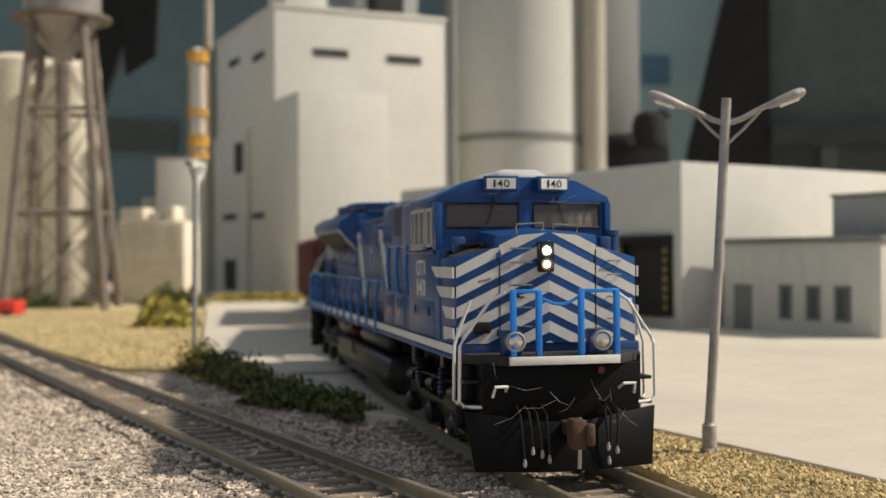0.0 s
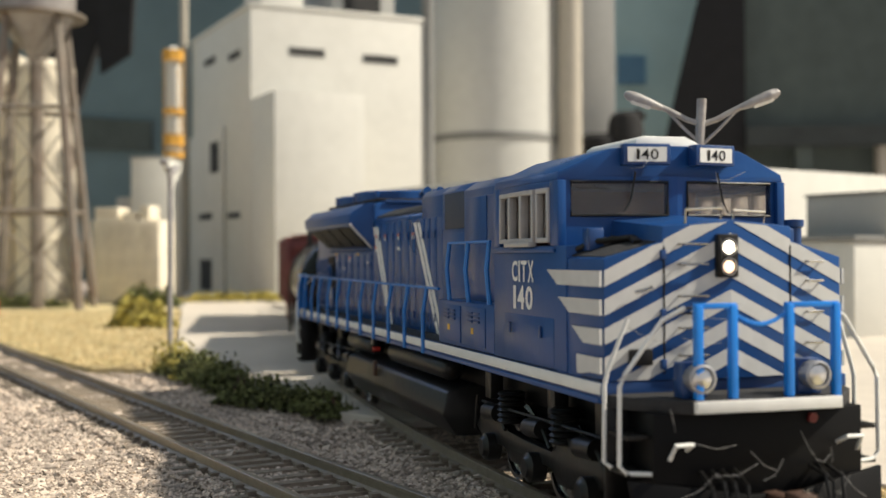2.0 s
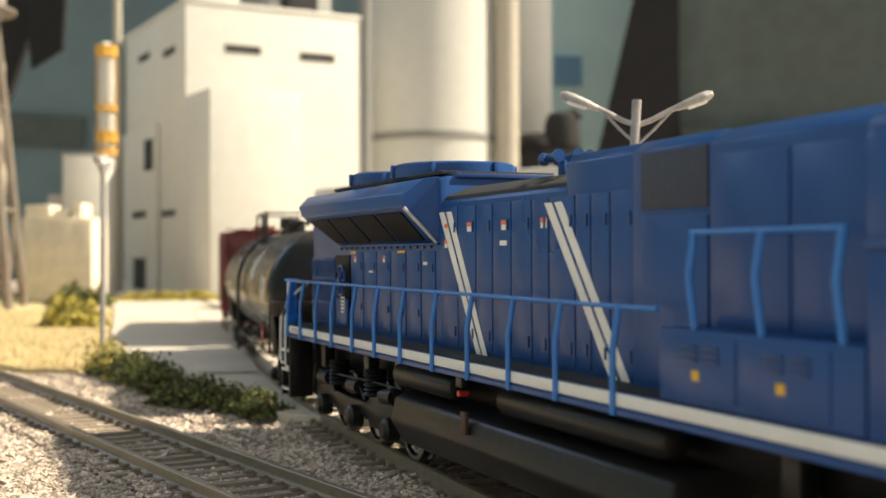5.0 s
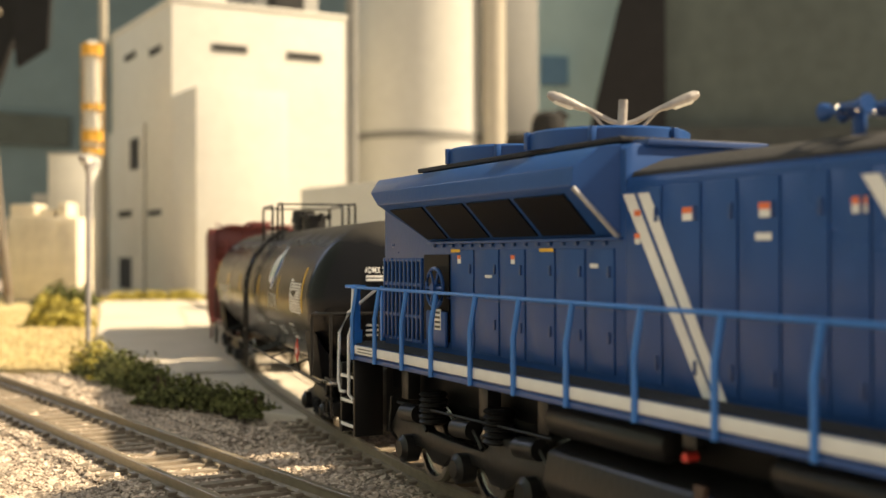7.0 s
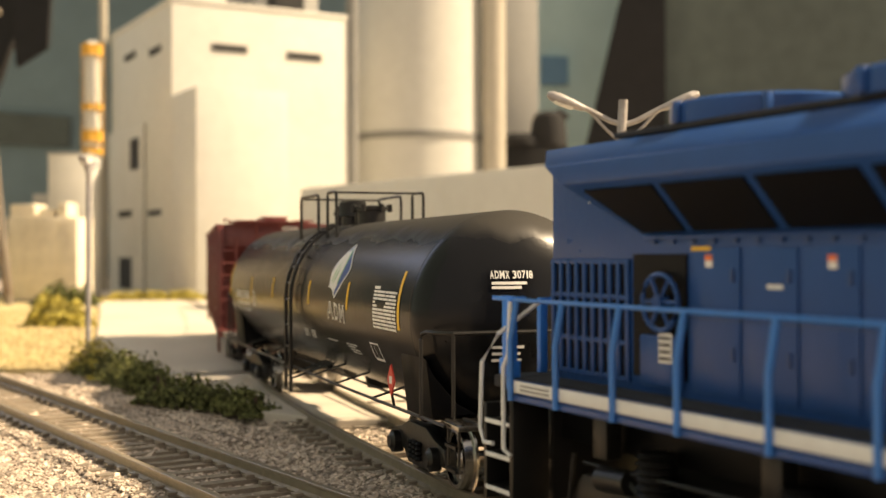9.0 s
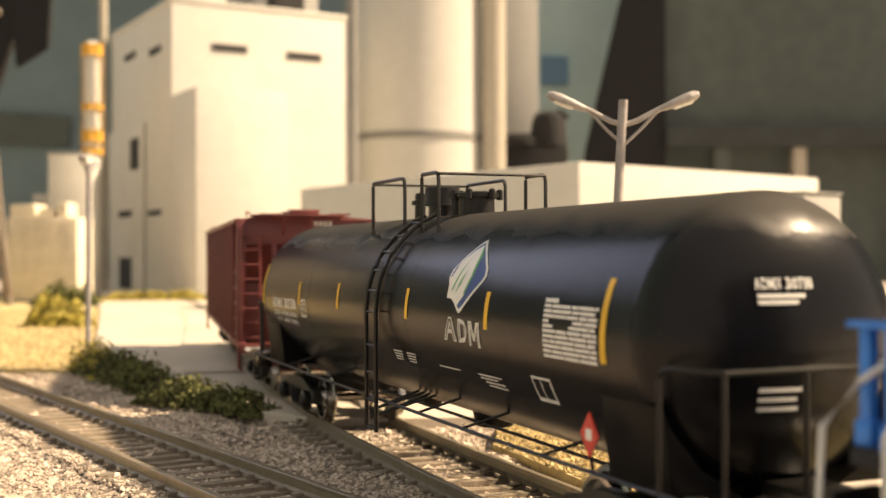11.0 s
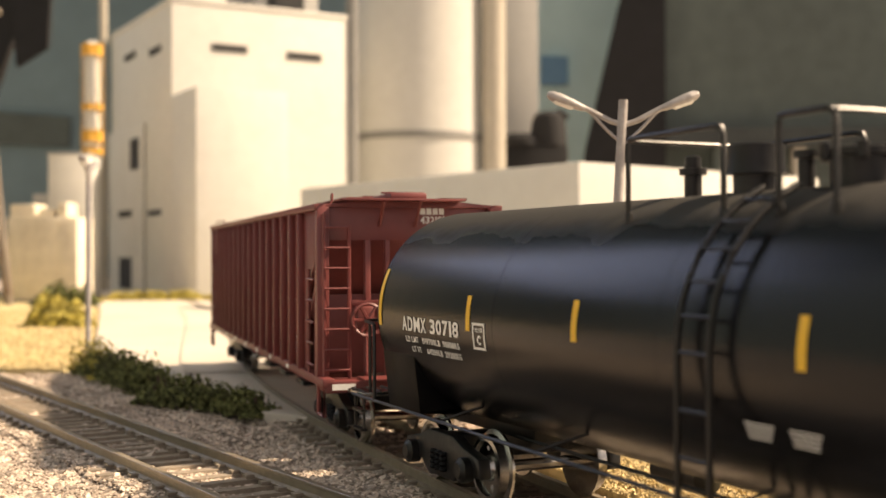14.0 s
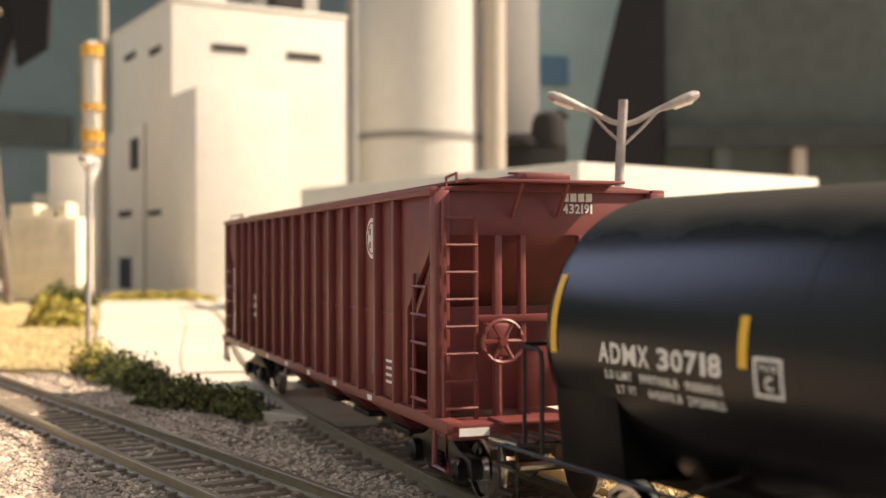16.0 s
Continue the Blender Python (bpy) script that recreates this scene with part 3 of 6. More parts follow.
for i in range(7):
    for y0 in (0.62, 3.87):
        bm = bmesh.new()
        box(bm, -0.39, -0.355, y0, y0 + 0.26, 0.9 + i * 0.44, 1.12 + i * 0.44)
        skew(bm)
        part("warning_stripe", bm, YDULL, dock, "yellow warning stripe")
office = thing("office_annex", "small white panelled office annex with narrow windows", "building", P(8.3, 55.1, -0.15, -53.1))
bm = bmesh.new()
box(bm, 0.0, 8.6, 0, 5.5, 0, 3.95)
part("wall", bm, PLASTER, office, bevel=0.05)
bm = bmesh.new()
box(bm, -0.12, 8.75, -0.15, 5.6, 3.95, 4.18)
part("roof", bm, GREYTRIM, office, bevel=0.04)
for i in range(1, 8):
    boxpart("panel_joint", (i * 1.15 - 0.05, i * 1.15 + 0.05, -0.02, 0.0, 0.05, 3.9), PLASTER, office)
opening(office, "door", 0.81, 1.62, 0.06, 1.98, 0, GREYTRIM, GREYTRIM)
for a, b in ((3.45, 3.94), (4.95, 5.47), (6.43, 7.04)):
    opening(office, "window", a, b, 0.72, 2.0, 0, GREYTRIM, DGREY)
roofbox = thing("rooftop_unit", "grey box-shaped rooftop unit on the office annex", "ventilation unit", P(12.6, 52.5, 4.03, -53.1))
bm = bmesh.new()
box(bm, 0.0, 4.2, 0, 2.6, 0, 1.75)
part("casing", bm, PLASTER_G, roofbox, bevel=0.05)
bm = bmesh.new()
box(bm, -0.08, 4.28, -0.08, 2.68, 1.75, 1.86)
part("lid", bm, GREYTRIM, roofbox, bevel=0.03)

# tower group
tower = thing("water_tower", "grey steel water tower on braced splayed legs", "water tower", P(-33, 78.5, -0.16))
for i in range(4):
    a = radians(45 + 90 * i + 12)
    f, t = Vector((math.cos(a) * 4.6, math.sin(a) * 4.6, 0)), Vector((math.cos(a) * 2.3, math.sin(a) * 2.3, 20))
    tubepart("leg", [f, t], 0.33, TOWERSTEEL, tower)
    a2 = a + radians(90)
    f2, t2 = Vector((math.cos(a2) * 4.6, math.sin(a2) * 4.6, 0)), Vector((math.cos(a2) * 2.3, math.sin(a2) * 2.3, 20))
    for k in (0.33, 0.68):
        tubepart("girt", [f.lerp(t, k), f2.lerp(t2, k)], 0.16, TOWERSTEEL, tower)
    for k0, k1 in ((0.02, 0.33), (0.33, 0.68), (0.68, 0.98)):
        tubepart("brace_rod", [f.lerp(t, k0), f2.lerp(t2, k1)], 0.06, TOWERSTEEL, tower)
        tubepart("brace_rod", [f.lerp(t, k1), f2.lerp(t2, k0)], 0.06, TOWERSTEEL, tower)
bm = bmesh.new()
lathe(bm, [(17.2, 0.5), (18.6, 1.7), (20.0, 2.5), (20.2, 2.6), (32, 2.6), (35, 0.3)], 32, "z")
part("tank", bm, POLEGREY, tower)
bm = bmesh.new()
lathe(bm, [(19.9, 2.6), (19.9, 3.3), (20.1, 3.3), (20.1, 2.6)], 32, "z")
part("balcony", bm, TOWERSTEEL, tower)
tubepart("riser", [(0, 0, 0), (0, 0, 17.5)], 0.5, TOWERSTEEL, tower)
for x, y, r_, h in ((-39.6, 96, 2.4, 19.4), (-45.5, 99, 3.6, 20.5), (-53, 97, 3.6, 20.5)):
    s_ = thing("grain_bin", "stained cream cylindrical grain bin", "silo", P(x, y, -0.16), group="cream grain bins")
    bm = bmesh.new()
    lathe(bm, [(0, r_), (h, r_), (h + 0.6, r_ * 0.6)], 32, "z")
    part("shell", bm, CREAM, s_)
    for k in range(1, 4):
        bm = bmesh.new()
        lathe(bm, [(h * k / 4, r_), (h * k / 4 + 0.02, r_ + 0.06), (h * k / 4 + 0.3, r_ + 0.06), (h * k / 4 + 0.32, r_)], 32, "z")
        part("hoop", bm, CREAM, s_)
shed = thing("concrete_store", "low stained cream concrete store with parapet lumps", "building", P(-31.95, 86, -0.16, -6))
wall_box("wall", shed, 5.3, 3.0, 0, 6.25, CREAM)
boxpart("pilaster", (3.9, 5.36, -0.12, 0.0, 0, 6.0), CREAM, shed, "", 0.03)
for x0, x1, h in ((0, 1.9, 1.0), (2.25, 3.3, 0.6), (3.65, 4.35, 1.1)):
    bm = bmesh.new()
    box(bm, x0, x1, 0.45, 2.4, 6.25, 6.25 + h)
    part("parapet_block", bm, CREAM, shed, bevel=0.04)
gbox = thing("pump_house", "plain grey-white block building beside the mill", "building", P(-30.2, 89.7, -0.16, 4))
wall_box("wall", gbox, 3.0, 4.0, 0, 11.2, PLASTER)
boxpart("roof", (-0.08, 3.08, -0.08, 4.08, 11.2, 11.34), PLASTER_G, gbox, "grey flat roof", 0.03)
boxpart("side_lean_to", (-1.3, -0.01, 0.6, 3.4, 0, 8.2), PLASTER_G, gbox, "", 0.05)
col = thing("column_vessel", "white process column in yellow steel collars", "process column", P(-28.47, 95.3, 11.5))
bm = bmesh.new()
lathe(bm, [(0, 0.64), (8.9, 0.64), (9.2, 0.3)], 20, "z")
part("vessel", bm, PLASTER, col)
boxpart("skirt", (-0.55, 0.55, -0.55, 0.55, -11.66, 0.0), PLASTER_G, col, "grey support skirt", 0.03)
for z, h in ((0.0, 0.5), (1.0, 0.9), (3.6, 0.45), (8.0, 0.9)):
    bm = bmesh.new()
    lathe(bm, [(z, 0.65), (z, 0.94), (z + h * 0.2, 0.90), (z + h * 0.8, 0.90), (z + h, 0.94), (z + h, 0.65)], 8, "z")
    part("collar", bm, YFRAME, col)
for a in (40, 140, 220, 320):
    x, y = math.cos(radians(a)) * 0.86, math.sin(radians(a)) * 0.86
    tubepart("corner_bar", [(x, y, 0), (x, y, 8.8)], 0.045, YFRAME, col)
bm = bmesh.new()
box(bm, -1.4, 1.4, -0.8, 0.8, 0, 0.9)
cart = thing("red_wagon", "blurred small red wagon on the turf", "wagon", P(-33.6, 70, -0.16))
part("tub", bm, RED, cart, bevel=0.1)
for x in (-0.9, 0.9):
    for y in (-0.85, 0.85):
        bm = bmesh.new()
        lathe(bm, [(y - 0.06, 0.25), (y + 0.06, 0.25)], 14, "y", (x, 0, 0.0))
        part("wheel", bm, BLACK, cart)

# room behind the layout
back = sheet("wall_north", [(-400, 186), (400, 186), (400, 192), (-400, 192)], -60, 420, TEAL, "dull teal room wall behind the layout", "wall")
west = sheet("wall_west", [(-262, -220), (-256, -220), (-256, 186), (-262, 186)], -60, 420, TEAL, "dull teal side wall of the room", "wall")


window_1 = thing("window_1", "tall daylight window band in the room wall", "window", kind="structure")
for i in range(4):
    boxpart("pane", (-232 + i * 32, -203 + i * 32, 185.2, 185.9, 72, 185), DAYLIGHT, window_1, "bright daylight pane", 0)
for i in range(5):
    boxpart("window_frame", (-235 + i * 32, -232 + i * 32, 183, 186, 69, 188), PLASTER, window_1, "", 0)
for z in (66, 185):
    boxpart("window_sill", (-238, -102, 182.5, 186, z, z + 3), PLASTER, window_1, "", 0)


def flat_panel(name, outline, y, thick, material, label, cat, z=0):
    bm = bmesh.new()
    prism(bm, outline, y, y + thick, "y")
    return tagged(part(name, bm, material, None, "", smooth=False), label, cat)


flat_panel("wall_panel", [(6, -2), (31, -2), (31, 60), (6, 60)], 172, 1.0, TEAL_L, "pale teal painted panel behind the silo", "panel")
flat_panel("screen", [(17.5, -2), (120, -2), (120, 75), (33, 75), (19.3, 17.0)], 150, 2.5, DGREY, "dark grey leaning screen behind the yard", "screen")
flat_panel("drape", [(15.6, -2), (28, -2), (28, 58.5), (18.1, 16.7)], 147, 2.0, DRAPE, "black drape hanging along the leaning screen", "drape")
flat_panel("drape", [(-62, -2), (-58.4, -2), (-58.2, 22), (-52, 40), (-49, 50), (-62, 50)], 150.2, 1.5, DRAPE, "black drape behind the water tower", "drape")
flat_panel("drape", [(-54.2, 27.3), (-50.2, 29.8), (-49, 50), (-49,160), (-56, 160), (-56, 50)], 149, 1.0, DRAPE, "black drape fold behind the water tower", "drape")
flat_panel("wall_sign", [(-72, 26.2), (-59, 25.2), (-59, 20.5), (-72, 21.0)], 185.2, 0.6, DGREY, "dim grey framed board on the far wall", "board")
flat_panel("wall_sign", [(14.4, 28), (18.4, 28), (18.4, 32.1), (14.4, 32.3)], 171.3, 0.6, BOARDBLUE, "faded blue square board on the far wall", "board")
for x0, x1, z0, z1, m_ in ((28, 62, 16.5, 19.0, SHELFDARK), (62, 100, 19.0, 22.5, SHELFDARK), (34, 36, -2, 16.5, DGREY), (44, 45.5, -2, 16.5, PIPE), (58, 61, -2, 19, PIPE)):
    flat_panel("shelf_member", [(x0, z0), (x1, z0), (x1, z1), (x0, z1)], 146 if m_ is SHELFDARK else 146.6, 2.0, m_, "blurred dark shelving behind the warehouse", "shelving")
dark = thing("machine", "black out-of-focus machine behind the warehouse", "machine", P(9.7, 121.5, 0))
boxpart("casing", (-3.3, 3.2, -1.6, 1.6, -0.4, 14.6), DRAPE, dark, bevel=0.5)
bm = bmesh.new()
lathe(bm, [(14.4, 2.2), (15.2, 2.1), (15.7, 1.5), (15.8, 0.1)], 20, "z", (-1.4, 0, 0))
part("drum", bm, DRAPE, dark)
bm = bmesh.new()
lathe(bm, [(14.4, 1.9), (16.8, 1.8), (17.6, 1.5), (18.0, 0.9), (18.05, 0.1)], 20, "z", (1.3, 0, 0))
part("hood", bm, DRAPE, dark)
tubepart("spout", [(1.0, -0.3, 17.4), (2.6, -0.3, 17.9), (3.2, -0.3, 17.2)], 0.4, DRAPE, dark)


# ---- the train: local x forward, y to its left, z up from the rail head ----
def wheelset_mesh(r):
    bm = bmesh.new()
    for sg in (-1, 1):
        y = 0.70 * sg
        lathe(bm, [(y - 0.06 * sg, r + 0.07), (y - 0.02 * sg, r + 0.075), (y, r + 0.01), (y + 0.12 * sg, r - 0.01), (y + 0.125 * sg, r * 0.84), (y + 0.07 * sg, r * 0.78), (y + 0.06 * sg, r * 0.4), (y + 0.13 * sg, r * 0.33), (y + 0.15 * sg, r * 0.12)], 28, "y")
    tube(bm, [(0, -1.05, 0), (0, 1.05, 0)], 0.085, 10)
    for sg in (-1, 1):
        for k in range(4):
            a = k * math.pi / 2
            box(bm, -0.03 + math.cos(a) * r * 0.6, 0.03 + math.cos(a) * r * 0.6, 0.76 * sg - 0.02, 0.76 * sg + 0.02, -0.03 + math.sin(a) * r * 0.6, 0.03 + math.sin(a) * r * 0.6)
    return mesh_of("wheelset", bm, STEEL)


WHEEL_L, WHEEL_C = wheelset_mesh(0.52), wheelset_mesh(0.44)
WHEELS = []


def wheelset(parent, x, mesh, r):
    o = new("wheelset", mesh)
    o.parent = parent
    o.matrix_basis = P(x, 0, r)
    WHEELS.append((o, x, r))
    tagged(o, "steel wheelset with bright treads")
    return o


def freight_truck(v, xc):
    """A two-axle freight truck: cast side frames, bolster, springs, bearing caps."""
    for sg in (-1, 1):
        bm = bmesh.new()
        y = 1.0 * sg
        o = [(xc - 1.25, 0.36), (xc - 1.2, 0.62), (xc - 0.75, 0.70), (xc - 0.4, 0.82), (xc + 0.4, 0.82), (xc + 0.75, 0.70), (xc + 1.2, 0.62), (xc + 1.25, 0.36), (xc + 0.62, 0.36), (xc + 0.42, 0.20), (xc - 0.42, 0.20), (xc - 0.62, 0.36)]
        prism(bm, o, y - 0.09, y + 0.09, "y")
        f = part("side_frame", bm, BLACK, v, bevel=0.025)
        for dx in (-0.88, 0.88):
            bm = bmesh.new()
            lathe(bm, [(y + 0.05 * sg, 0.17), (y + 0.2 * sg, 0.17), (y + 0.22 * sg, 0.12), (y + 0.25 * sg, 0.1)], 14, "y", (xc + dx, 0, 0.44))
            part("bearing_cap", bm, BLACK, f)
        for dx in (-0.16, 0, 0.16):
            bm = bmesh.new()
            for k in range(4):
                lathe(bm, [(0.30 + k * 0.07, 0.05), (0.33 + k * 0.07, 0.065), (0.36 + k * 0.07, 0.05)], 8, "z", (xc + dx, y + 0.11 * sg, 0))
            part("spring", bm, BLACK_D, f)
    boxpart("bolster", (xc - 0.2, xc + 0.2, -0.95, 0.95, 0.45, 0.8), BLACK, v)
    for dx in (-0.88, 0.88):
        wheelset(v, xc + dx, WHEEL_C, 0.44)


def coupler(v, x, sg):
    bm = bmesh.new()
    box(bm, min(x, x + 0.75 * sg), max(x, x + 0.75 * sg), -0.13, 0.13, 0.68, 0.92)
    box(bm, min(x + 0.6 * sg, x + 0.9 * sg), max(x + 0.55 * sg, x + 0.95 * sg), -0.2, 0.08, 0.62, 0.98)
    box(bm, min(x + 0.78 * sg, x + 1.0 * sg), max(x + 0.78 * sg, x + 1.0 * sg), 0.05, 0.2, 0.66, 0.94)
    part("coupler", bm, RUST, v, "rust-brown knuckle coupler", 0.04)


# ---------------- locomotive ----------------
loco = thing("locomotive", "blue diesel locomotive with white striped nose and lit headlights", "locomotive")
boxpart("deck", (-10.1, 9.28, -1.53, 1.53, 1.72, 1.93), BLUE_D, loco, bevel=0.02)
boxpart("walkway_tread", (-10.08, 9.25, -1.50, 1.50, 1.93, 1.945), TREAD, loco)
for sg in (-1, 1):
    boxpart("sill_stripe", (-10.1, 9.26, min(1.53 * sg, 1.55 * sg), max(1.53 * sg, 1.55 * sg), 1.79, 1.92), WHITE, loco, "white sill stripe", 0.004)
    boxpart("sill_edge", (-10.1, 9.26, min(1.5 * sg, 1.56 * sg), max(1.5 * sg, 1.56 * sg), 1.70, 1.765), BLUE, loco, "", 0.004)
# hood: engine room
bm = bmesh.new()
prism(bm, [(-1.05, 1.93), (1.05, 1.93), (1.05, 4.05), (0.98, 4.14), (0.6, 4.24), (-0.6, 4.24), (-0.98, 4.14), (-1.05, 4.05)], -3.45, 0.36, "x")
part("engine_hood", bm, BLUE, loco, bevel=0.015)
bm = bmesh.new()
prism(bm, [(-1.02, 4.10), (1.02, 4.10), (0.99, 4.15), (0.6, 4.30), (-0.6, 4.30), (-0.99, 4.15)], -3.4, 0.33, "x")
part("hood_roof", bm, TREAD, loco, "dark hood roof", 0.01)
# hood: radiator end
bm = bmesh.new()
prism(bm, [(-1.05, 1.93), (1.05, 1.93), (1.05, 4.40), (0.95, 4.46), (-0.95, 4.46), (-1.05, 4.40)], -10.03, -3.45, "x")
part("radiator_hood", bm, BLUE, loco, bevel=0.015)
for sg in (-1, 1):
    # flared radiator wing with slanted dark intake below
    bm = bmesh.new()
    o = [(1.04, 4.46), (1.20, 4.44), (1.52, 4.22), (1.55, 4.02), (1.50, 3.97), (1.04, 3.47)]
    A = [bm.verts.new((x, y * sg, z)) for x, (y, z) in zip((-9.97, -9.92, -9.45, -9.1, -9.02, -8.35), o)]
    B = [bm.verts.new((-3.72 + (0.18 if y < 1.1 else (0 if z > 4.3 else 0)), y * sg, z)) for y, z in o]
    bm.faces.new(A)
    bm.faces.new(B[::-1])
    for i in range(6):
        bm.faces.new((A[i], B[i], B[(i + 1) % 6], A[(i + 1) % 6]))
    wing = part("radiator_wing", bm, BLUE, loco, bevel=0.012)
    n = Vector((0, (4.0 - 3.47) * sg, -(1.50 - 1.04))).normalized()
    a0, a1 = Vector((0, 1.48 * sg, 3.945)), Vector((0, 1.09 * sg, 3.525))
    for k in range(4):
        bm = bmesh.new()
        x0, x1 = -8.78 + k * 1.23, -8.78 + k * 1.23 + 1.14
        q = [Vector((x0 + 0.02, 0, 0)) + a0, Vector((x1 - 0.02, 0, 0)) + a0, Vector((x1 - 0.02 + 0.0, 0, 0)) + a1, Vector((x0 + 0.02 + (0.45 if k == 0 else 0), 0, 0)) + a1]
        vs = [bm.verts.new(p + n * 0.02) for p in q] + [bm.verts.new(p - n * 0.04) for p in q]
        for f in ((0, 1, 2, 3), (7, 6, 5, 4), (0, 4, 5, 1), (1, 5, 6, 2), (2, 6, 7, 3), (3, 7, 4, 0)):
            bm.faces.new([vs[i] for i in f])
        sc = part("intake_screen", bm, BLACK_D, wing, "black radiator intake screen", smooth=False)
    tubepart("wing_edge", [(-3.70, 1.54 * sg, 4.0), (-3.55, 1.06 * sg, 3.46)], 0.03, SILVER, wing)
    # doors of the long hood
    rows = [(-7.6, -6.92), (-6.9, -6.22), (-6.2, -5.55), (-5.53, -4.85), (-4.83, -4.2), (-4.18, -3.62)]
    for x0, x1 in rows:
        d = boxpart("hood_door", (x0, x1 - 0.03, min(1.05 * sg, 1.072 * sg), max(1.05 * sg, 1.072 * sg), 2.02, 3.36), BLUE, loco, "", 0.008)
        for z in (2.35, 3.05):
            boxpart("latch", (x1 - 0.13, x1 - 0.09, min(1.07 * sg, 1.095 * sg), max(1.07 * sg, 1.095 * sg), z, z + 0.12), BLUE_D, d, "", 0.005)
    gaps = (-3.42, -2.78, -2.16, -1.63, -1.07, -0.49, -0.04, 0.60, 0.96, 1.38, 1.88)
    for x0, x1 in zip(gaps, gaps[1:]):
        d = boxpart("hood_door", (x0, x1 - 0.03, min(1.05 * sg, 1.072 * sg), max(1.05 * sg, 1.072 * sg), 2.0, 3.98), BLUE, loco, "", 0.008)
        for z in (2.15, 3.62):
            boxpart("latch", (x1 - 0.12, x1 - 0.08, min(1.07 * sg, 1.095 * sg), max(1.07 * sg, 1.095 * sg), z, z + 0.14), BLUE_D, d, "", 0.005)
    for i in range(16):
        boxpart("bolt", (-8.2 + i * 0.29, -8.14 + i * 0.29, min(1.05 * sg, 1.085 * sg), max(1.05 * sg, 1.085 * sg), 3.40, 3.44), BLUE_D, loco, "", 0.005)
    boxpart("hood_seam", (-7.75, -3.5, min(1.072 * sg, 1.078 * sg), max(1.072 * sg, 1.078 * sg), 2.70, 2.715), BLUE_D, loco, "", 0)
    boxpart("drip_rail", (-8.3, -3.5, min(1.05 * sg, 1.12 * sg), max(1.05 * sg, 1.12 * sg), 3.45, 3.475), BLUE, loco, "", 0.006)
    boxpart("hood_seam", (-3.40, 0.33, min(1.072 * sg, 1.0735 * sg), max(1.072 * sg, 1.0735 * sg), 2.70, 2.712), BLUE_D, loco, "", 0)
    # paired white slashes
    for xa, xb, xc, xd in ((-3.46, -3.0, -2.15, -1.8), (-0.15, 0.29, 1.36, 1.77)):
        for u0, u1 in ((0.0, 0.42), (0.58, 1.0)):
            tx0, tx1 = xa + (xb - xa) * u0, xa + (xb - xa) * u1
            bx0, bx1 = xc + (xd - xc) * u0, xc + (xd - xc) * u1
            bm = bmesh.new()
            prism(bm, [(tx0, 3.92), (tx1, 3.92), (bx1, 1.95), (bx0, 1.95)], 1.074 * sg, 1.08 * sg, "y")
            part("slash_stripe", bm, WHITE, loco, "white diagonal stripe", smooth=False)
    # warning decals
    for x, z, w, h, m in [(x_, z_, w_ * 0.8, h_ * 0.8, m_) for x_, z_, w_, h_, m_ in ((-2.45, 3.62, 0.2, 0.16, WHITE), (-1.35, 3.62, 0.2, 0.16, WHITE), (-0.25, 3.62, 0.2, 0.16, WHITE), (-1.4, 3.42, 0.26, 0.08, WHITE), (-3.25, 3.62, 0.14, 0.16, WHITE), (-3.25, 3.4, 0.12, 0.14, WHITE),
                          (-7.4, 3.18, 0.12, 0.14, WHITE), (-5.9, 3.18, 0.12, 0.14, WHITE), (-4.1, 3.15, 0.2, 0.06, WHITE), (-6.6, 3.0, 0.24, 0.05, WHITE), (-7.6, 3.33, 0.34, 0.05, YELLOW), (-5.2, 3.33, 0.4, 0.05, YELLOW))]:
        bm = bmesh.new()
        box(bm, x, x + w, min(1.074 * sg, 1.08 * sg), max(1.074 * sg, 1.08 * sg), z, z + h)
        dd = part("warning_decal", bm, m, loco, smooth=False)
        if h > 0.1:
            bm = bmesh.new()
            box(bm, x, x + w, min(1.08 * sg, 1.083 * sg), max(1.08 * sg, 1.083 * sg), z + h * 0.55, z + h)
            part("decal_band", bm, ORANGE, dd, smooth=False)
    # rear corner grille
    bm = bmesh.new()
    box(bm, -9.98, -8.62, min(1.05 * sg, 1.058 * sg), max(1.05 * sg, 1.058 * sg), 2.06, 3.2)
    part("grille_back", bm, BLACK_D, loco, smooth=False)
    for i in range(10):
        boxpart("grille_bar", (-10.0 + i * 0.152, -9.945 + i * 0.152, min(1.05 * sg, 1.09 * sg), max(1.05 * sg, 1.09 * sg), 2.02, 3.24), BLUE, loco, "", 0.006)
    for z in (2.02, 2.38, 2.84, 3.2):
        boxpart("grille_bar", (-10.02, -8.57, min(1.05 * sg, 1.085 * sg), max(1.05 * sg, 1.085 * sg), z, z + 0.05), BLUE, loco, "", 0.006)
    # brake wheel niche
    bm = bmesh.new()
    box(bm, -8.50, -7.68, min(1.05 * sg, 1.076 * sg), max(1.05 * sg, 1.076 * sg), 2.1, 3.3)
    part("niche", bm, BLACK_D, loco, "dark brake wheel niche", smooth=False)
    boxpart("niche_box", (-8.34, -7.70, min(1.07 * sg, 1.13 * sg), max(1.07 * sg, 1.13 * sg), 2.02, 2.52), BLUE, loco, "", 0.04)
    bm = bmesh.new()
    c = Vector((-7.98, 1.15 * sg, 2.84))
    tube(bm, [c + Vector((math.cos(a) * 0.27, 0, math.sin(a) * 0.27)) for a in np.linspace(0, 6.283, 21)], 0.026, 6)
    bw = part("brake_wheel", bm, BLUE, loco)
    for k in range(6):
        a = k * math.pi / 3
        tubepart("spoke", [c, c + Vector((math.cos(a) * 0.26, 0, math.sin(a) * 0.26))], 0.022, BLUE, bw, seg=5)
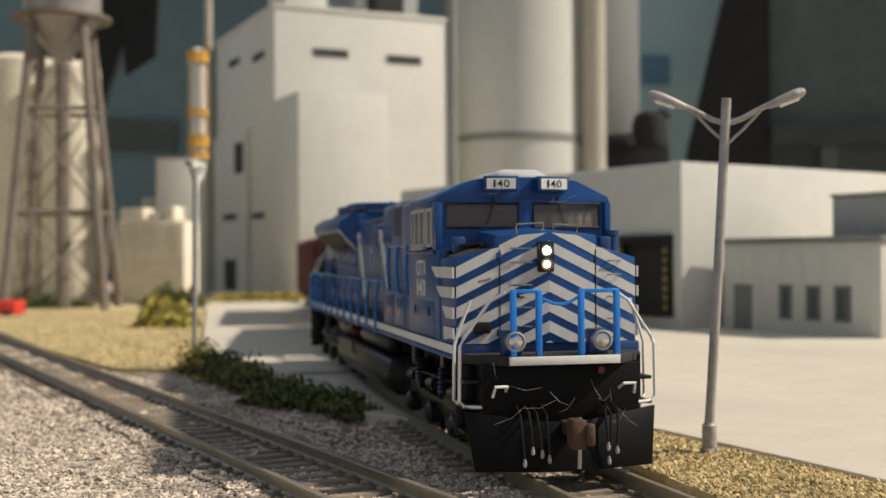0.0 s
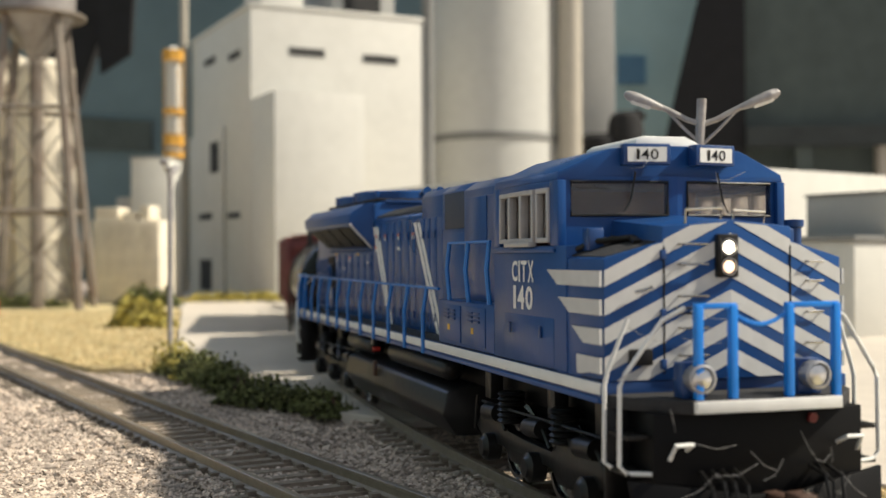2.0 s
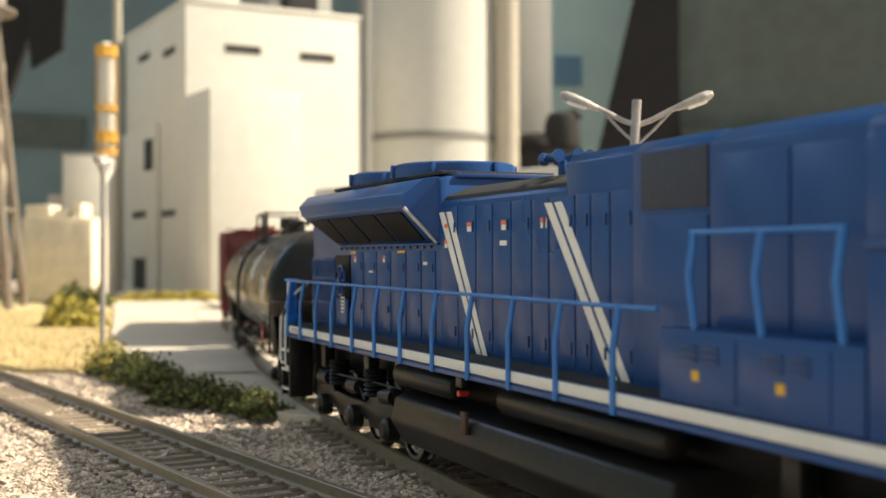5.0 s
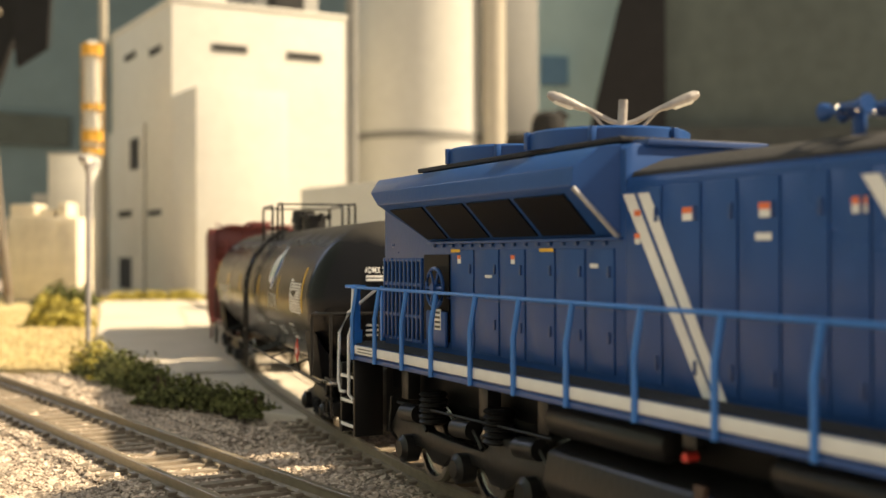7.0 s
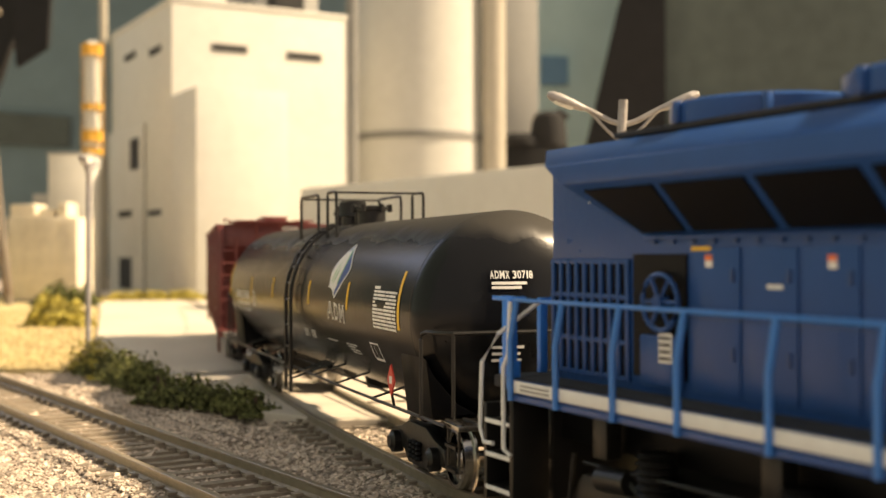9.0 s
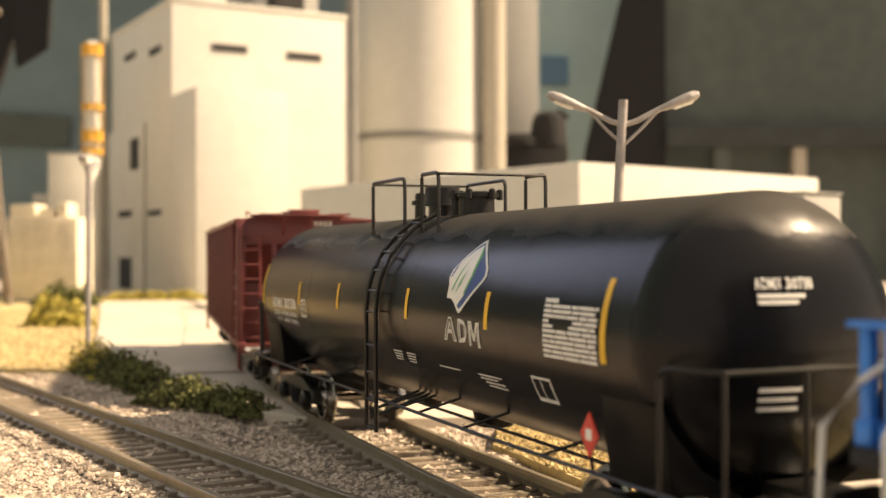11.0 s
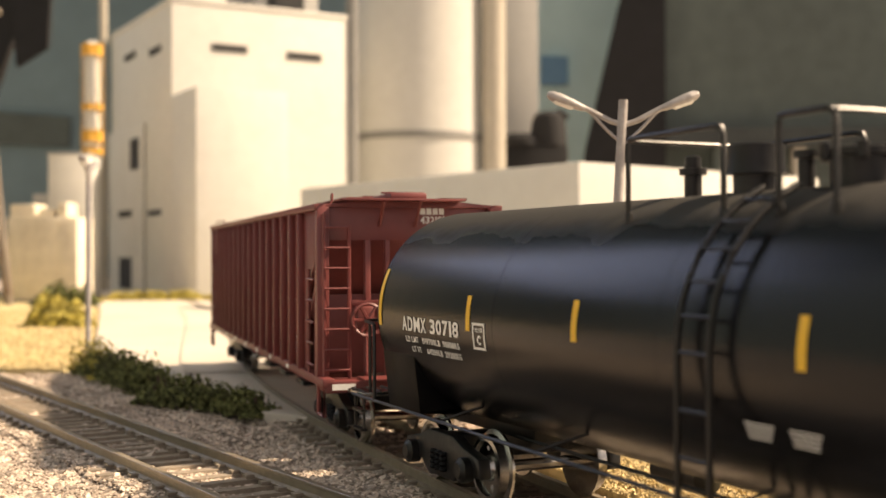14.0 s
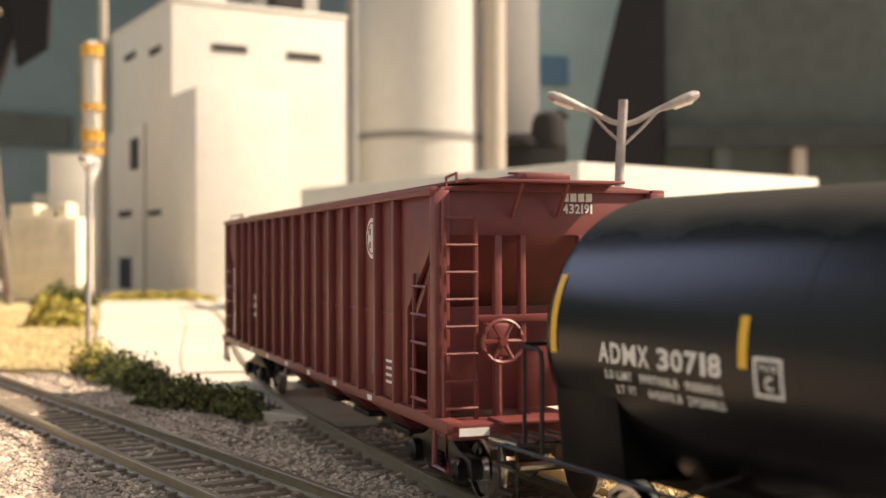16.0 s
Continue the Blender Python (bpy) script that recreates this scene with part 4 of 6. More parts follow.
    tubepart("hub", [c - Vector((0, 0.12 * sg, 0)), c + Vector((0, 0.05 * sg, 0))], 0.07, BLUE, bw)
    boxpart("brake_notice", (-8.02, -7.82, min(1.13 * sg, 1.138 * sg), max(1.13 * sg, 1.138 * sg), 2.26, 2.55), WHITE, loco, "white notice with black lines", 0.004)
    for k in range(4):
        boxpart("notice_bar", (-8.0, -7.84, min(1.138 * sg, 1.142 * sg), max(1.138 * sg, 1.142 * sg), 2.29 + k * 0.065, 2.32 + k * 0.065), BLACK, loco, "", 0)
# roof deck and fans
boxpart("roof_plate", (-9.0, -3.7, -0.95, 0.95, 4.50, 4.56), TREAD, loco, "dark roof walkway plate")
boxpart("roof_plate_support", (-9.0, -3.4, -0.8, 0.8, 4.44, 4.51), BLUE_D, loco)
for x, r_ in ((-7.75, 0.95), (-5.4, 1.0)):
    bm = bmesh.new()
    lathe(bm, [(4.55, r_), (4.75, r_), (4.78, r_ - 0.05), (4.75, r_ - 0.1), (4.64, r_ - 0.1), (4.62, 0.1)], 40, "z", (x, 0, 0))
    fan = part("fan_shroud", bm, BLUE, loco)
    bm = bmesh.new()
    for k in range(8):
        a = k * math.pi / 4
        tube(bm, [(x + math.cos(a) * 0.1, math.sin(a) * 0.1, 4.74), (x + math.cos(a) * (r_ - 0.08), math.sin(a) * (r_ - 0.08), 4.74)], 0.02, 5)
    for q in (0.3, 0.6):
        tube(bm, [(x + math.cos(a) * r_ * q, math.sin(a) * r_ * q, 4.74) for a in np.linspace(0, 6.283, 25)], 0.018, 5)
    part("fan_guard", bm, BLACK, fan)
    for k in range(6):
        a = k * math.pi / 3 + 0.3
        boxpart("shroud_clip", (x + math.cos(a) * (r_ + 0.01) - 0.04, x + math.cos(a) * (r_ + 0.01) + 0.04, math.sin(a) * (r_ + 0.01) - 0.04, math.sin(a) * (r_ + 0.01) + 0.04, 4.56, 4.77), BLUE, fan, "", 0.01)
# tall equipment cabinets behind the cab
bm = bmesh.new()
prism(bm, [(-1.05, 1.93), (1.05, 1.93), (1.05, 4.36), (0.95, 4.47), (0.7, 4.5), (-0.7, 4.5), (-0.95, 4.47), (-1.05, 4.36)], 0.34, 1.92, "x")
part("equipment_cabinet", bm, BLUE, loco, bevel=0.015)
bm = bmesh.new()
prism(bm, [(-1.12, 1.93), (1.12, 1.93), (1.12, 4.36), (0.98, 4.47), (0.7, 4.5), (-0.7, 4.5), (-0.98, 4.47), (-1.12, 4.36)], 1.9, 3.32, "x")
part("equipment_cabinet", bm, BLUE, loco, bevel=0.015)
bm = bmesh.new()
prism(bm, [(-1.2, 1.93), (1.2, 1.93), (1.2, 4.32), (1.0, 4.46), (0.6, 4.5), (-0.6, 4.5), (-1.0, 4.46), (-1.2, 4.32)], 3.36, 5.72, "x")
part("inverter_cabinet", bm, BLUE, loco, bevel=0.015)
boxpart("cabinet_roof_mat", (0.6, 3.2, -0.6, 0.6, 4.495, 4.52), TREAD, loco, "dark cabinet roof")
for sg in (-1, 1):
    boxpart("air_grille", (2.1, 3.25, min(1.12 * sg, 1.14 * sg), max(1.12 * sg, 1.14 * sg), 3.75, 4.33), GRILLEGREY, loco, "dark blue-grey square air grille", 0.004)
    boxpart("cabinet_door", (2.1, 3.25, min(1.12 * sg, 1.145 * sg), max(1.12 * sg, 1.145 * sg), 2.0, 3.68), BLUE, loco, "", 0.01)
    boxpart("cabinet_door", (3.5, 4.5, min(1.2 * sg, 1.22 * sg), max(1.2 * sg, 1.22 * sg), 2.65, 4.2), BLUE, loco, "", 0.01)
    boxpart("cabinet_door", (4.55, 5.6, min(1.2 * sg, 1.22 * sg), max(1.2 * sg, 1.22 * sg), 2.65, 4.2), BLUE, loco, "", 0.01)
    low = boxpart("side_locker", (3.0, 5.7, min(1.1 * sg, 1.52 * sg), max(1.1 * sg, 1.52 * sg), 1.945, 2.62), BLUE, loco, "", 0.02)
    for x0 in (3.08, 4.25):
        boxpart("locker_door", (x0, x0 + 1.1, min(1.52 * sg, 1.535 * sg), max(1.52 * sg, 1.535 * sg), 2.0, 2.56), BLUE, low, "", 0.008)
        for i in range(3):
            for j in range(2):
                boxpart("louver", (x0 + 0.32 + j * 0.32, x0 + 0.56 + j * 0.32, min(1.53 * sg, 1.56 * sg), max(1.53 * sg, 1.56 * sg), 2.34 + i * 0.06, 2.37 + i * 0.06), BLUE_D, low, "", 0.004)
        boxpart("caution_label", (x0 + 0.47, x0 + 0.58, min(1.535 * sg, 1.54 * sg), max(1.535 * sg, 1.54 * sg), 2.17, 2.26), YELLOW, low, "yellow caution label", 0)
    for pts in ([(3.5, 1.50 * sg, 3.5), (5.5, 1.50 * sg, 3.5)], [(3.55, 1.50 * sg, 3.5), (3.5, 1.53 * sg, 3.1), (3.55, 1.50 * sg, 2.62)], [(4.5, 1.50 * sg, 3.5), (4.45, 1.53 * sg, 3.1), (4.5, 1.50 * sg, 2.62)], [(5.46, 1.50 * sg, 3.5), (5.42, 1.53 * sg, 3.1), (5.46, 1.50 * sg, 2.62)]):
        tubepart("grab_rail", pts, 0.036 if len(pts) > 2 else 0.022, RAILBLUE_SHADED, loco)
# horn cluster
bm = bmesh.new()
tube(bm, [(-0.75, -0.5, 4.2), (-0.75, -0.5, 4.5)], 0.06, 8)
for dy, dx, sg in ((-0.22, 0, 1), (0, 0.1, 1), (0.22, 0, 1), (-0.1, 0, -1), (0.12, 0, -1)):
    lathe(bm, [(-0.75 + dx, 0.035), (-0.75 + dx + 0.2 * sg, 0.04), (-0.75 + dx + 0.3 * sg, 0.085), (-0.75 + dx + 0.32 * sg, 0.085)], 10, "x", (0, dy - 0.5, 4.53))
tube(bm, [(-0.75, -0.78, 4.51), (-0.75, -0.22, 4.51)], 0.04, 6)
part("air_horn", bm, BLUE, loco, "blue five-chime air horn")
# cab
bm = bmesh.new()
prism(bm, [(-1.53, 1.945), (1.53, 1.945), (1.53, 3.42), (-1.53, 3.42)], 5.74, 8.3, "x")
part("cab_lower_wall", bm, BLUE, loco, bevel=0.015)
roof = [(-1.53, 4.20), (1.53, 4.20), (1.50, 4.30), (0.9, 4.57), (0.5, 4.62), (-0.5, 4.62), (-0.9, 4.57), (-1.50, 4.30)]
bm = bmesh.new()
A = [bm.verts.new((5.74, y, z)) for y, z in roof]
B = [bm.verts.new((8.02 + 0.16 * (1 - abs(y) / 1.53), y, z)) for y, z in roof]
bm.faces.new(A)
bm.faces.new(B[::-1])
for i in range(8):
    bm.faces.new((A[i], B[i], B[(i + 1) % 8], A[(i + 1) % 8]))
part("cab_roof", bm, BLUE, loco, bevel=0.015)
boxpart("cab_rear_wall", (5.74, 5.98, -1.53, 1.53, 3.42, 4.20), BLUE, loco, bevel=0.01)
boxpart("cab_interior", (6.0, 7.2, -0.8, 0.8, 3.42, 3.75), CABIN, loco, "dark brown cab interior")
boxpart("cab_lining", (5.985, 6.02, -1.40, 1.40, 3.43, 4.19), CABIN, loco, "reddish brown cab lining")
for sg in (-1, 1):
    boxpart("cab_pillar", (7.80, 8.06, min(1.42 * sg, 1.53 * sg), max(1.42 * sg, 1.53 * sg), 3.42, 4.2), BLUE, loco, "", 0.01)
    boxpart("window_header", (5.98, 7.80, min(1.40 * sg, 1.53 * sg), max(1.40 * sg, 1.53 * sg), 4.10, 4.2), BLUE, loco, "", 0.01)
    for xa, xb, proud in ((6.00, 6.40, 0.0), (6.45, 7.34, 0.035), (7.39, 7.80, 0.015)):
        win = boxpart("cab_window", (xa, xb, min(1.45 * sg, 1.47 * sg), max(1.45 * sg, 1.47 * sg), 3.48, 4.10), GLASS, loco, "smoky cab side window", 0)
        win.visible_shadow = False
        bars = [(xa, xb, 3.46, 3.52), (xa, xb, 4.06, 4.12), (xa, xa + 0.055, 3.52, 4.06), (xb - 0.055, xb, 3.52, 4.06)]
        if xb - xa > 0.6:
            bars.append(((xa + xb) / 2 - 0.035, (xa + xb) / 2 + 0.035, 3.52, 4.06))
        for d in bars:
            boxpart("window_frame", (d[0], d[1], min(1.47 * sg, (1.545 + proud) * sg), max(1.47 * sg, (1.545 + proud) * sg), d[2], d[3]), FRAMEGREY, win, "dull silver window frame", 0.008)
        if xb - xa > 0.6:
            boxpart("arm_rest", (xa, xb + 0.03, min(1.53 * sg, 1.64 * sg), max(1.53 * sg, 1.64 * sg), 3.41, 3.47), FRAMEGREY, win, "", 0.01)
    boxpart("belt_ledge", (5.74, 8.0, min(1.53 * sg, 1.57 * sg), max(1.53 * sg, 1.57 * sg), 3.34, 3.40), BLUE, loco, "", 0.01)
    boxpart("cab_side_door", (6.18, 7.93, min(1.53 * sg, 1.535 * sg), max(1.53 * sg, 1.535 * sg), 1.97, 2.55), BLUE, loco, "", 0.008)
    for x in (6.4, 7.5):
        boxpart("door_handle", (x, x + 0.06, min(1.545 * sg, 1.57 * sg), max(1.545 * sg, 1.57 * sg), 2.3, 2.44), BLUE_D, loco, "", 0.004)
# windscreens: a shallow V
for sg in (-1, 1):
    def V3(y, z, out=0.0):
        return Vector((8.12 - 0.14 * abs(y) / 1.4 + out, y, z))
    y0, y1 = 0.13 * sg, 1.34 * sg
    bm = bmesh.new()
    q = [V3(y0, 3.78), V3(y1, 3.78), V3(y1, 4.18), V3(y0, 4.18)]
    vs = [bm.verts.new(p) for p in q] + [bm.verts.new(p - Vector((0.02, 0, 0))) for p in q]
    for f in ((0, 1, 2, 3), (7, 6, 5, 4), (0, 4, 5, 1), (1, 5, 6, 2), (2, 6, 7, 3), (3, 7, 4, 0)):
        bm.faces.new([vs[i] for i in f])
    ws = part("windscreen", bm, GLASS, loco, "smoky windscreen pane", smooth=False)
    ws.visible_shadow = False
    for ya, yb, za, zb in ((0.0, 0.13, 3.42, 4.25), (1.34, 1.5, 3.42, 4.25), (0.13, 1.34, 3.42, 3.78), (0.13, 1.34, 4.18, 4.25)):
        bm = bmesh.new()
        q = [V3(ya * sg, za, 0.015), V3(yb * sg, za, 0.015), V3(yb * sg, zb, 0.015), V3(ya * sg, zb, 0.015)]
        vs = [bm.verts.new(p) for p in q] + [bm.verts.new(p - Vector((0.09, 0, 0))) for p in q]
        for f in ((0, 1, 2, 3), (7, 6, 5, 4), (0, 4, 5, 1), (1, 5, 6, 2), (2, 6, 7, 3), (3, 7, 4, 0)):
            bm.faces.new([vs[i] for i in f])
        part("cab_front_panel", bm, BLUE, loco, smooth=False)
    pts = [V3(y, z, 0.03) for y, z in ((y0, 3.78), (y1, 3.78), (y1, 4.18), (y0, 4.18), (y0, 3.78))]
    tubepart("window_gasket", pts, 0.018, BLACK, ws)
    tubepart("wiper", [V3(0.55 * sg, 4.3, 0.06), V3(0.62 * sg, 3.95, 0.07), V3(0.7 * sg, 3.82, 0.06)], 0.012, BLACK, loco)
    # number board
    m = Matrix.Translation((8.2, 0.45 * sg, 4.505)) @ Matrix.Rotation(radians(9) * sg, 4, "Z")
    bm = bmesh.new()
    box(bm, -0.12, 0.05, -0.29, 0.29, -0.125, 0.125, m)
    nbx = part("number_board", bm, BLUE_D, loco, bevel=0.015)
    bm = bmesh.new()
    box(bm, 0.05, 0.058, -0.24, 0.24, -0.09, 0.085, m)
    part("board_face", bm, WHITE, nbx, "white number board face", smooth=False)
    lettering("board_digits", "140", 0.125, 0.29, BLACK, nbx, lambda a, h, m=m: m @ Vector((0.064, -0.145 + a, -0.065 + h)), weight=0.004)
bm = bmesh.new()
prism(bm, [(-0.46, 4.61), (0.46, 4.61), (0.42, 4.68), (0.24, 4.76), (-0.34, 4.76), (-0.44, 4.70)], 6.4, 7.9, "x")
part("air_conditioner", bm, WHITE, loco, "white rooftop air conditioner", 0.02)
# nose: side walls flush with the cab, prow front


def prow(w, z, out=0.0):
    return Vector((9.36 - 0.11 * abs(w) / 1.48 + out, w, z))


bm = bmesh.new()
ring = [(1.48, 1.93), (1.48, 3.27), (0.82, 3.45), (0.80, 3.62), (0.0, 3.69), (-0.80, 3.62), (-0.82, 3.45), (-1.48, 3.27), (-1.48, 1.93)]
Fv = [bm.verts.new(prow(w, z)) for w, z in ring] + [bm.verts.new(prow(0, 1.93))]
Bv = [bm.verts.new((8.0, w * 1.03, z if z < 3.3 else z + (0.1 if abs(w) < 0.81 else 0.08))) for w, z in ring] + [bm.verts.new((8.0, 0, 1.93))]
n = len(Fv)
bm.faces.new([Fv[9], Fv[0], Fv[1], Fv[2], Fv[3], Fv[4]])
bm.faces.new([Fv[9], Fv[4], Fv[5], Fv[6], Fv[7], Fv[8]])
bm.faces.new(Bv[::-1])
for i in range(n):
    bm.faces.new((Fv[i], Bv[i], Bv[(i + 1) % n], Fv[(i + 1) % n]))
part("nose", bm, BLUE, loco, bevel=0.012)
for sg in (-1, 1):
    bm = bmesh.new()
    q = [(9.2, 1.44 * sg, 3.285), (9.24, 0.86 * sg, 3.445), (8.1, 0.86 * sg, 3.53), (8.1, 1.46 * sg, 3.30)]
    vs = [bm.verts.new(Vector(p) + Vector((0, 0, 0.006))) for p in q] + [bm.verts.new(Vector(p) - Vector((0, 0, 0.02))) for p in q]
    for f in ((0, 1, 2, 3), (7, 6, 5, 4), (0, 4, 5, 1), (1, 5, 6, 2), (2, 6, 7, 3), (3, 7, 4, 0)):
        bm.faces.new([vs[i] for i in f])
    part("anti_slip_panel", bm, TREAD, loco, "black anti-slip nose top", smooth=False)
    for k in range(-2, 8):
        zt = 3.135 - 0.315 * k
        zb = zt - 0.175
        poly = [(1.48, zb), (1.48, zt), (0.0, zt + 0.49 * 1.48), (0.0, zb + 0.49 * 1.48)]
        for part_hull in ([(0.0, 1.94), (0.795, 1.94), (0.795, 3.60), (0.0, 3.67)], [(0.80, 1.94), (1.478, 1.94), (1.478, 3.26), (0.80, 3.44)]):
            pc = clip_poly(poly[::-1], part_hull)
            if len(pc) < 3:
                continue
            bm = bmesh.new()
            a = [bm.verts.new(prow(w * sg, z, 0.006)) for w, z in pc]
            b = [bm.verts.new(prow(w * sg, z, -0.01)) for w, z in pc]
            bm.faces.new(a)
            bm.faces.new(b[::-1])
            for i in range(len(pc)):
                bm.faces.new((a[i], b[i], b[(i + 1) % len(pc)], a[(i + 1) % len(pc)]))
            part("chevron_stripe", bm, STRIPE, loco, "white nose stripe", smooth=False)
    for pts in ([(7.71, 3.135), (9.25, 3.135), (9.25, 2.96), (8.05, 2.96)], [(8.07, 2.82), (9.25, 2.82), (9.25, 2.65), (8.39, 2.65)], [(8.47, 2.505), (9.25, 2.505), (9.25, 2.33), (8.8, 2.33)], [(8.6, 2.19), (9.25, 2.19), (9.25, 2.015), (8.95, 2.015), (8.74, 1.98), (8.62, 1.98)]):
        bm = bmesh.new()
        prism(bm, pts, 1.505 * sg, 1.537 * sg, "y")
        part("side_flag_stripe", bm, STRIPE, loco, "white side stripe", smooth=False)
    # nose grab irons and seams
    for z in (2.2, 2.5, 2.85, 3.2, 3.42):
        tubepart("grab_iron", [prow(-0.30, z, 0.0), prow(-0.30, z, 0.07), prow(-0.62, z, 0.07), prow(-0.62, z, 0.0)] if sg < 0 else [prow(1.0, z - 0.2, 0.0), prow(1.0, z - 0.2, 0.06), prow(1.2, z - 0.2, 0.06), prow(1.2, z - 0.2, 0.0)], 0.014, STEEL, loco)
    boxpart("nose_marker", (8.35, 8.55, min(1.15 * sg, 1.35 * sg), max(1.15 * sg, 1.35 * sg), 3.35, 3.62), BLUE_D, loco, "", 0.03)
    tubepart("nose_door_seam", [prow(0.79 * sg, 2.0, 0.002), prow(0.79 * sg, 3.4, 0.002)], 0.012, BLACK, loco)
    # side lettering: reads forward along the visible side
    if sg < 0:
        lettering("reporting_mark", "CITX", 0.27, 0.82, WHITE, loco, lambda a, h: (6.47 + a, -1.538, 2.97 + h), label="white reporting mark letters")
        lettering("road_number", "140", 0.30, 0.76, WHITE, loco, lambda a, h: (6.50 + a, -1.538, 2.62 + h), label="white road number digits")
    else:
        lettering("reporting_mark", "CITX", 0.27, 0.82, WHITE, loco, lambda a, h: (7.3 - a, 1.538, 2.97 + h), label="white reporting mark letters")
        lettering("road_number", "140", 0.30, 0.76, WHITE, loco, lambda a, h: (7.27 - a, 1.538, 2.62 + h), label="white road number digits")
tubepart("top_grab", [(9.25, -0.06, 3.66), (9.27, -0.06, 3.82), (9.27, -0.50, 3.80), (9.25, -0.50, 3.64)][::-1], 0.02, STEEL, loco)
tubepart("top_grab", [(9.2, 0.12, 3.68), (9.22, 0.12, 3.80), (9.22, 0.52, 3.78), (9.2, 0.52, 3.64)], 0.018, STEEL, loco)
for z in (2.66, 2.72):
    bm = bmesh.new()
    a_, b_ = prow(-0.40, z, 0.012), prow(-0.66, z, 0.012)
    tube(bm, [a_, b_], 0.012, 6)
    part("vent_slot", bm, BLACK, loco)
for z in (2.05, 2.6, 3.25):
    boxpart("nose_hinge", (prow(-0.80, z).x - 0.01, prow(-0.80, z).x + 0.035, -0.84, -0.77, z, z + 0.11), BLUE_D, loco, "", 0.01)
tubepart("door_latch", [prow(-0.95, 2.95, 0.0), prow(-0.95, 2.95, 0.06), prow(-1.15, 2.9, 0.06)], 0.018, STEEL, loco)
boxpart("nose_step", (9.28, 9.36, -1.22, -0.95, 2.10, 2.28), BLACK, loco, "dark nose step pocket", 0.02)
for y0, y1 in ((-1.40, -0.95), (-1.30, -0.90)):
    tubepart("nose_hose", [(8.25, y0, 3.36), (8.5, y0 + 0.12, 3.46), (8.8, y1, 3.50), (9.05, y1 - 0.05, 3.44)], 0.035, BLACK, loco, "black hose on the nose ledge")
bm = bmesh.new()
lathe(bm, [(3.36, 0.09), (3.62, 0.09), (3.64, 0.12), (3.72, 0.12), (3.73, 0.02)], 14, "z", (8.42, 1.42, 0))
part("bell", bm, BLUE_D, loco, "dark blue bell on the nose ledge")
# loose dust fibres caught on the front
fr = random.Random(21)
for k in range(20):
    y = fr.uniform(-1.2, 0.9)
    z = fr.choice((fr.uniform(0.6, 1.7), fr.uniform(1.0, 1.5), fr.uniform(2.0, 4.4)))
    x = 10.2 if z < 1.2 else (10.05 if z < 1.75 else (9.5 if z < 3.7 else 8.32))
    dy, dz = fr.uniform(-0.5, 0.5), fr.uniform(-0.3, 0.25)
    tubepart("dust_fibre", [(x, y, z), (x + 0.04, y + dy * 0.5, z + dz * 0.5 - 0.05), (x + 0.02, y + dy, z + dz)], 0.0028, FIBRE, loco, seg=4)
# headlights
bm = bmesh.new()
box(bm, 9.30, 9.42, -0.19, 0.07, 3.05, 3.53)
hl = part("headlight_housing", bm, BLACK, loco, "black twin headlight housing", 0.02)
for z in (3.385, 3.17):
    bm = bmesh.new()
    lathe(bm, [(9.40, 0.10), (9.435, 0.10), (9.435, 0.085), (9.41, 0.08)], 20, "x", (0, -0.055, z))
    ring_ = part("lamp_ring", bm, STEEL, hl)
    bm = bmesh.new()
    lathe(bm, [(9.405, 0.075), (9.428, 0.066), (9.44, 0.03)], 20, "x", (0, -0.055, z))
    lens_ = part("headlight", bm, LAMPGLOW if z > 3.3 else LAMPDIM, hl, "lit warm headlight")
    if z < 3.3:
        bm = bmesh.new()
        lathe(bm, [(9.436, 0.03), (9.444, 0.028), (9.447, 0.01)], 12, "x", (0, -0.055, z))
        part("bulb", bm, LAMPGLOW, lens_)
# front platform
bm = bmesh.new()
prism(bm, [(9.25, -1.5), (9.6, -1.35), (10.12, -0.9), (10.16, 0), (10.12, 0.9), (9.6, 1.35), (9.25, 1.5)], 1.66, 1.80, "z")
part("front_platform", bm, TREAD, loco, bevel=0.01)
bm = bmesh.new()
prism(bm, [(10.125, -0.88), (10.165, -0.86), (10.185, 0), (10.165, 0.86), (10.125, 0.88)], 1.67, 1.795, "z")
part("platform_stripe", bm, WHITE, loco, "white platform edge stripe", 0.004)
for y in (0.6, -0.77):
    boxpart("ditch_light_mount", (9.75, 9.95, y - 0.15, y + 0.15, 1.80, 2.18), BLUE_D, loco, "", 0.02)
    bm = bmesh.new()
    lathe(bm, [(9.8, 0.12), (10.0, 0.15), (10.12, 0.155), (10.13, 0.13), (10.08, 0.11), (10.05, 0.02)], 20, "x", (0, y, 2.02))
    d = part("ditch_light", bm, SILVER, loco, "silver ditch light")
    bm = bmesh.new()
    lathe(bm, [(10.08, 0.12), (10.11, 0.11), (10.13, 0.04)], 16, "x", (0, y, 2.02))
    part("lens", bm, CLEARLENS, d)
for ya, yb in ((0.84, 0.27), (-0.40, -0.80)):
    for y in (ya, yb):
        boxpart("end_post", (10.03, 10.12, y - 0.045, y + 0.045, 1.66 if y > 0.5 else 1.80, 2.78), RAILBLUE, loco, "", 0.015)
    boxpart("end_rail", (10.03, 10.10, yb - 0.04, ya + 0.04, 2.74, 2.80), RAILBLUE, loco, "", 0.01)
tubepart("chain", [(10.07, 0.27 - 0.67 * u, 2.70 - 0.13 * math.sin(math.pi * u)) for u in np.linspace(0, 1, 9)], 0.025, RAILBLUE, loco, seg=5)
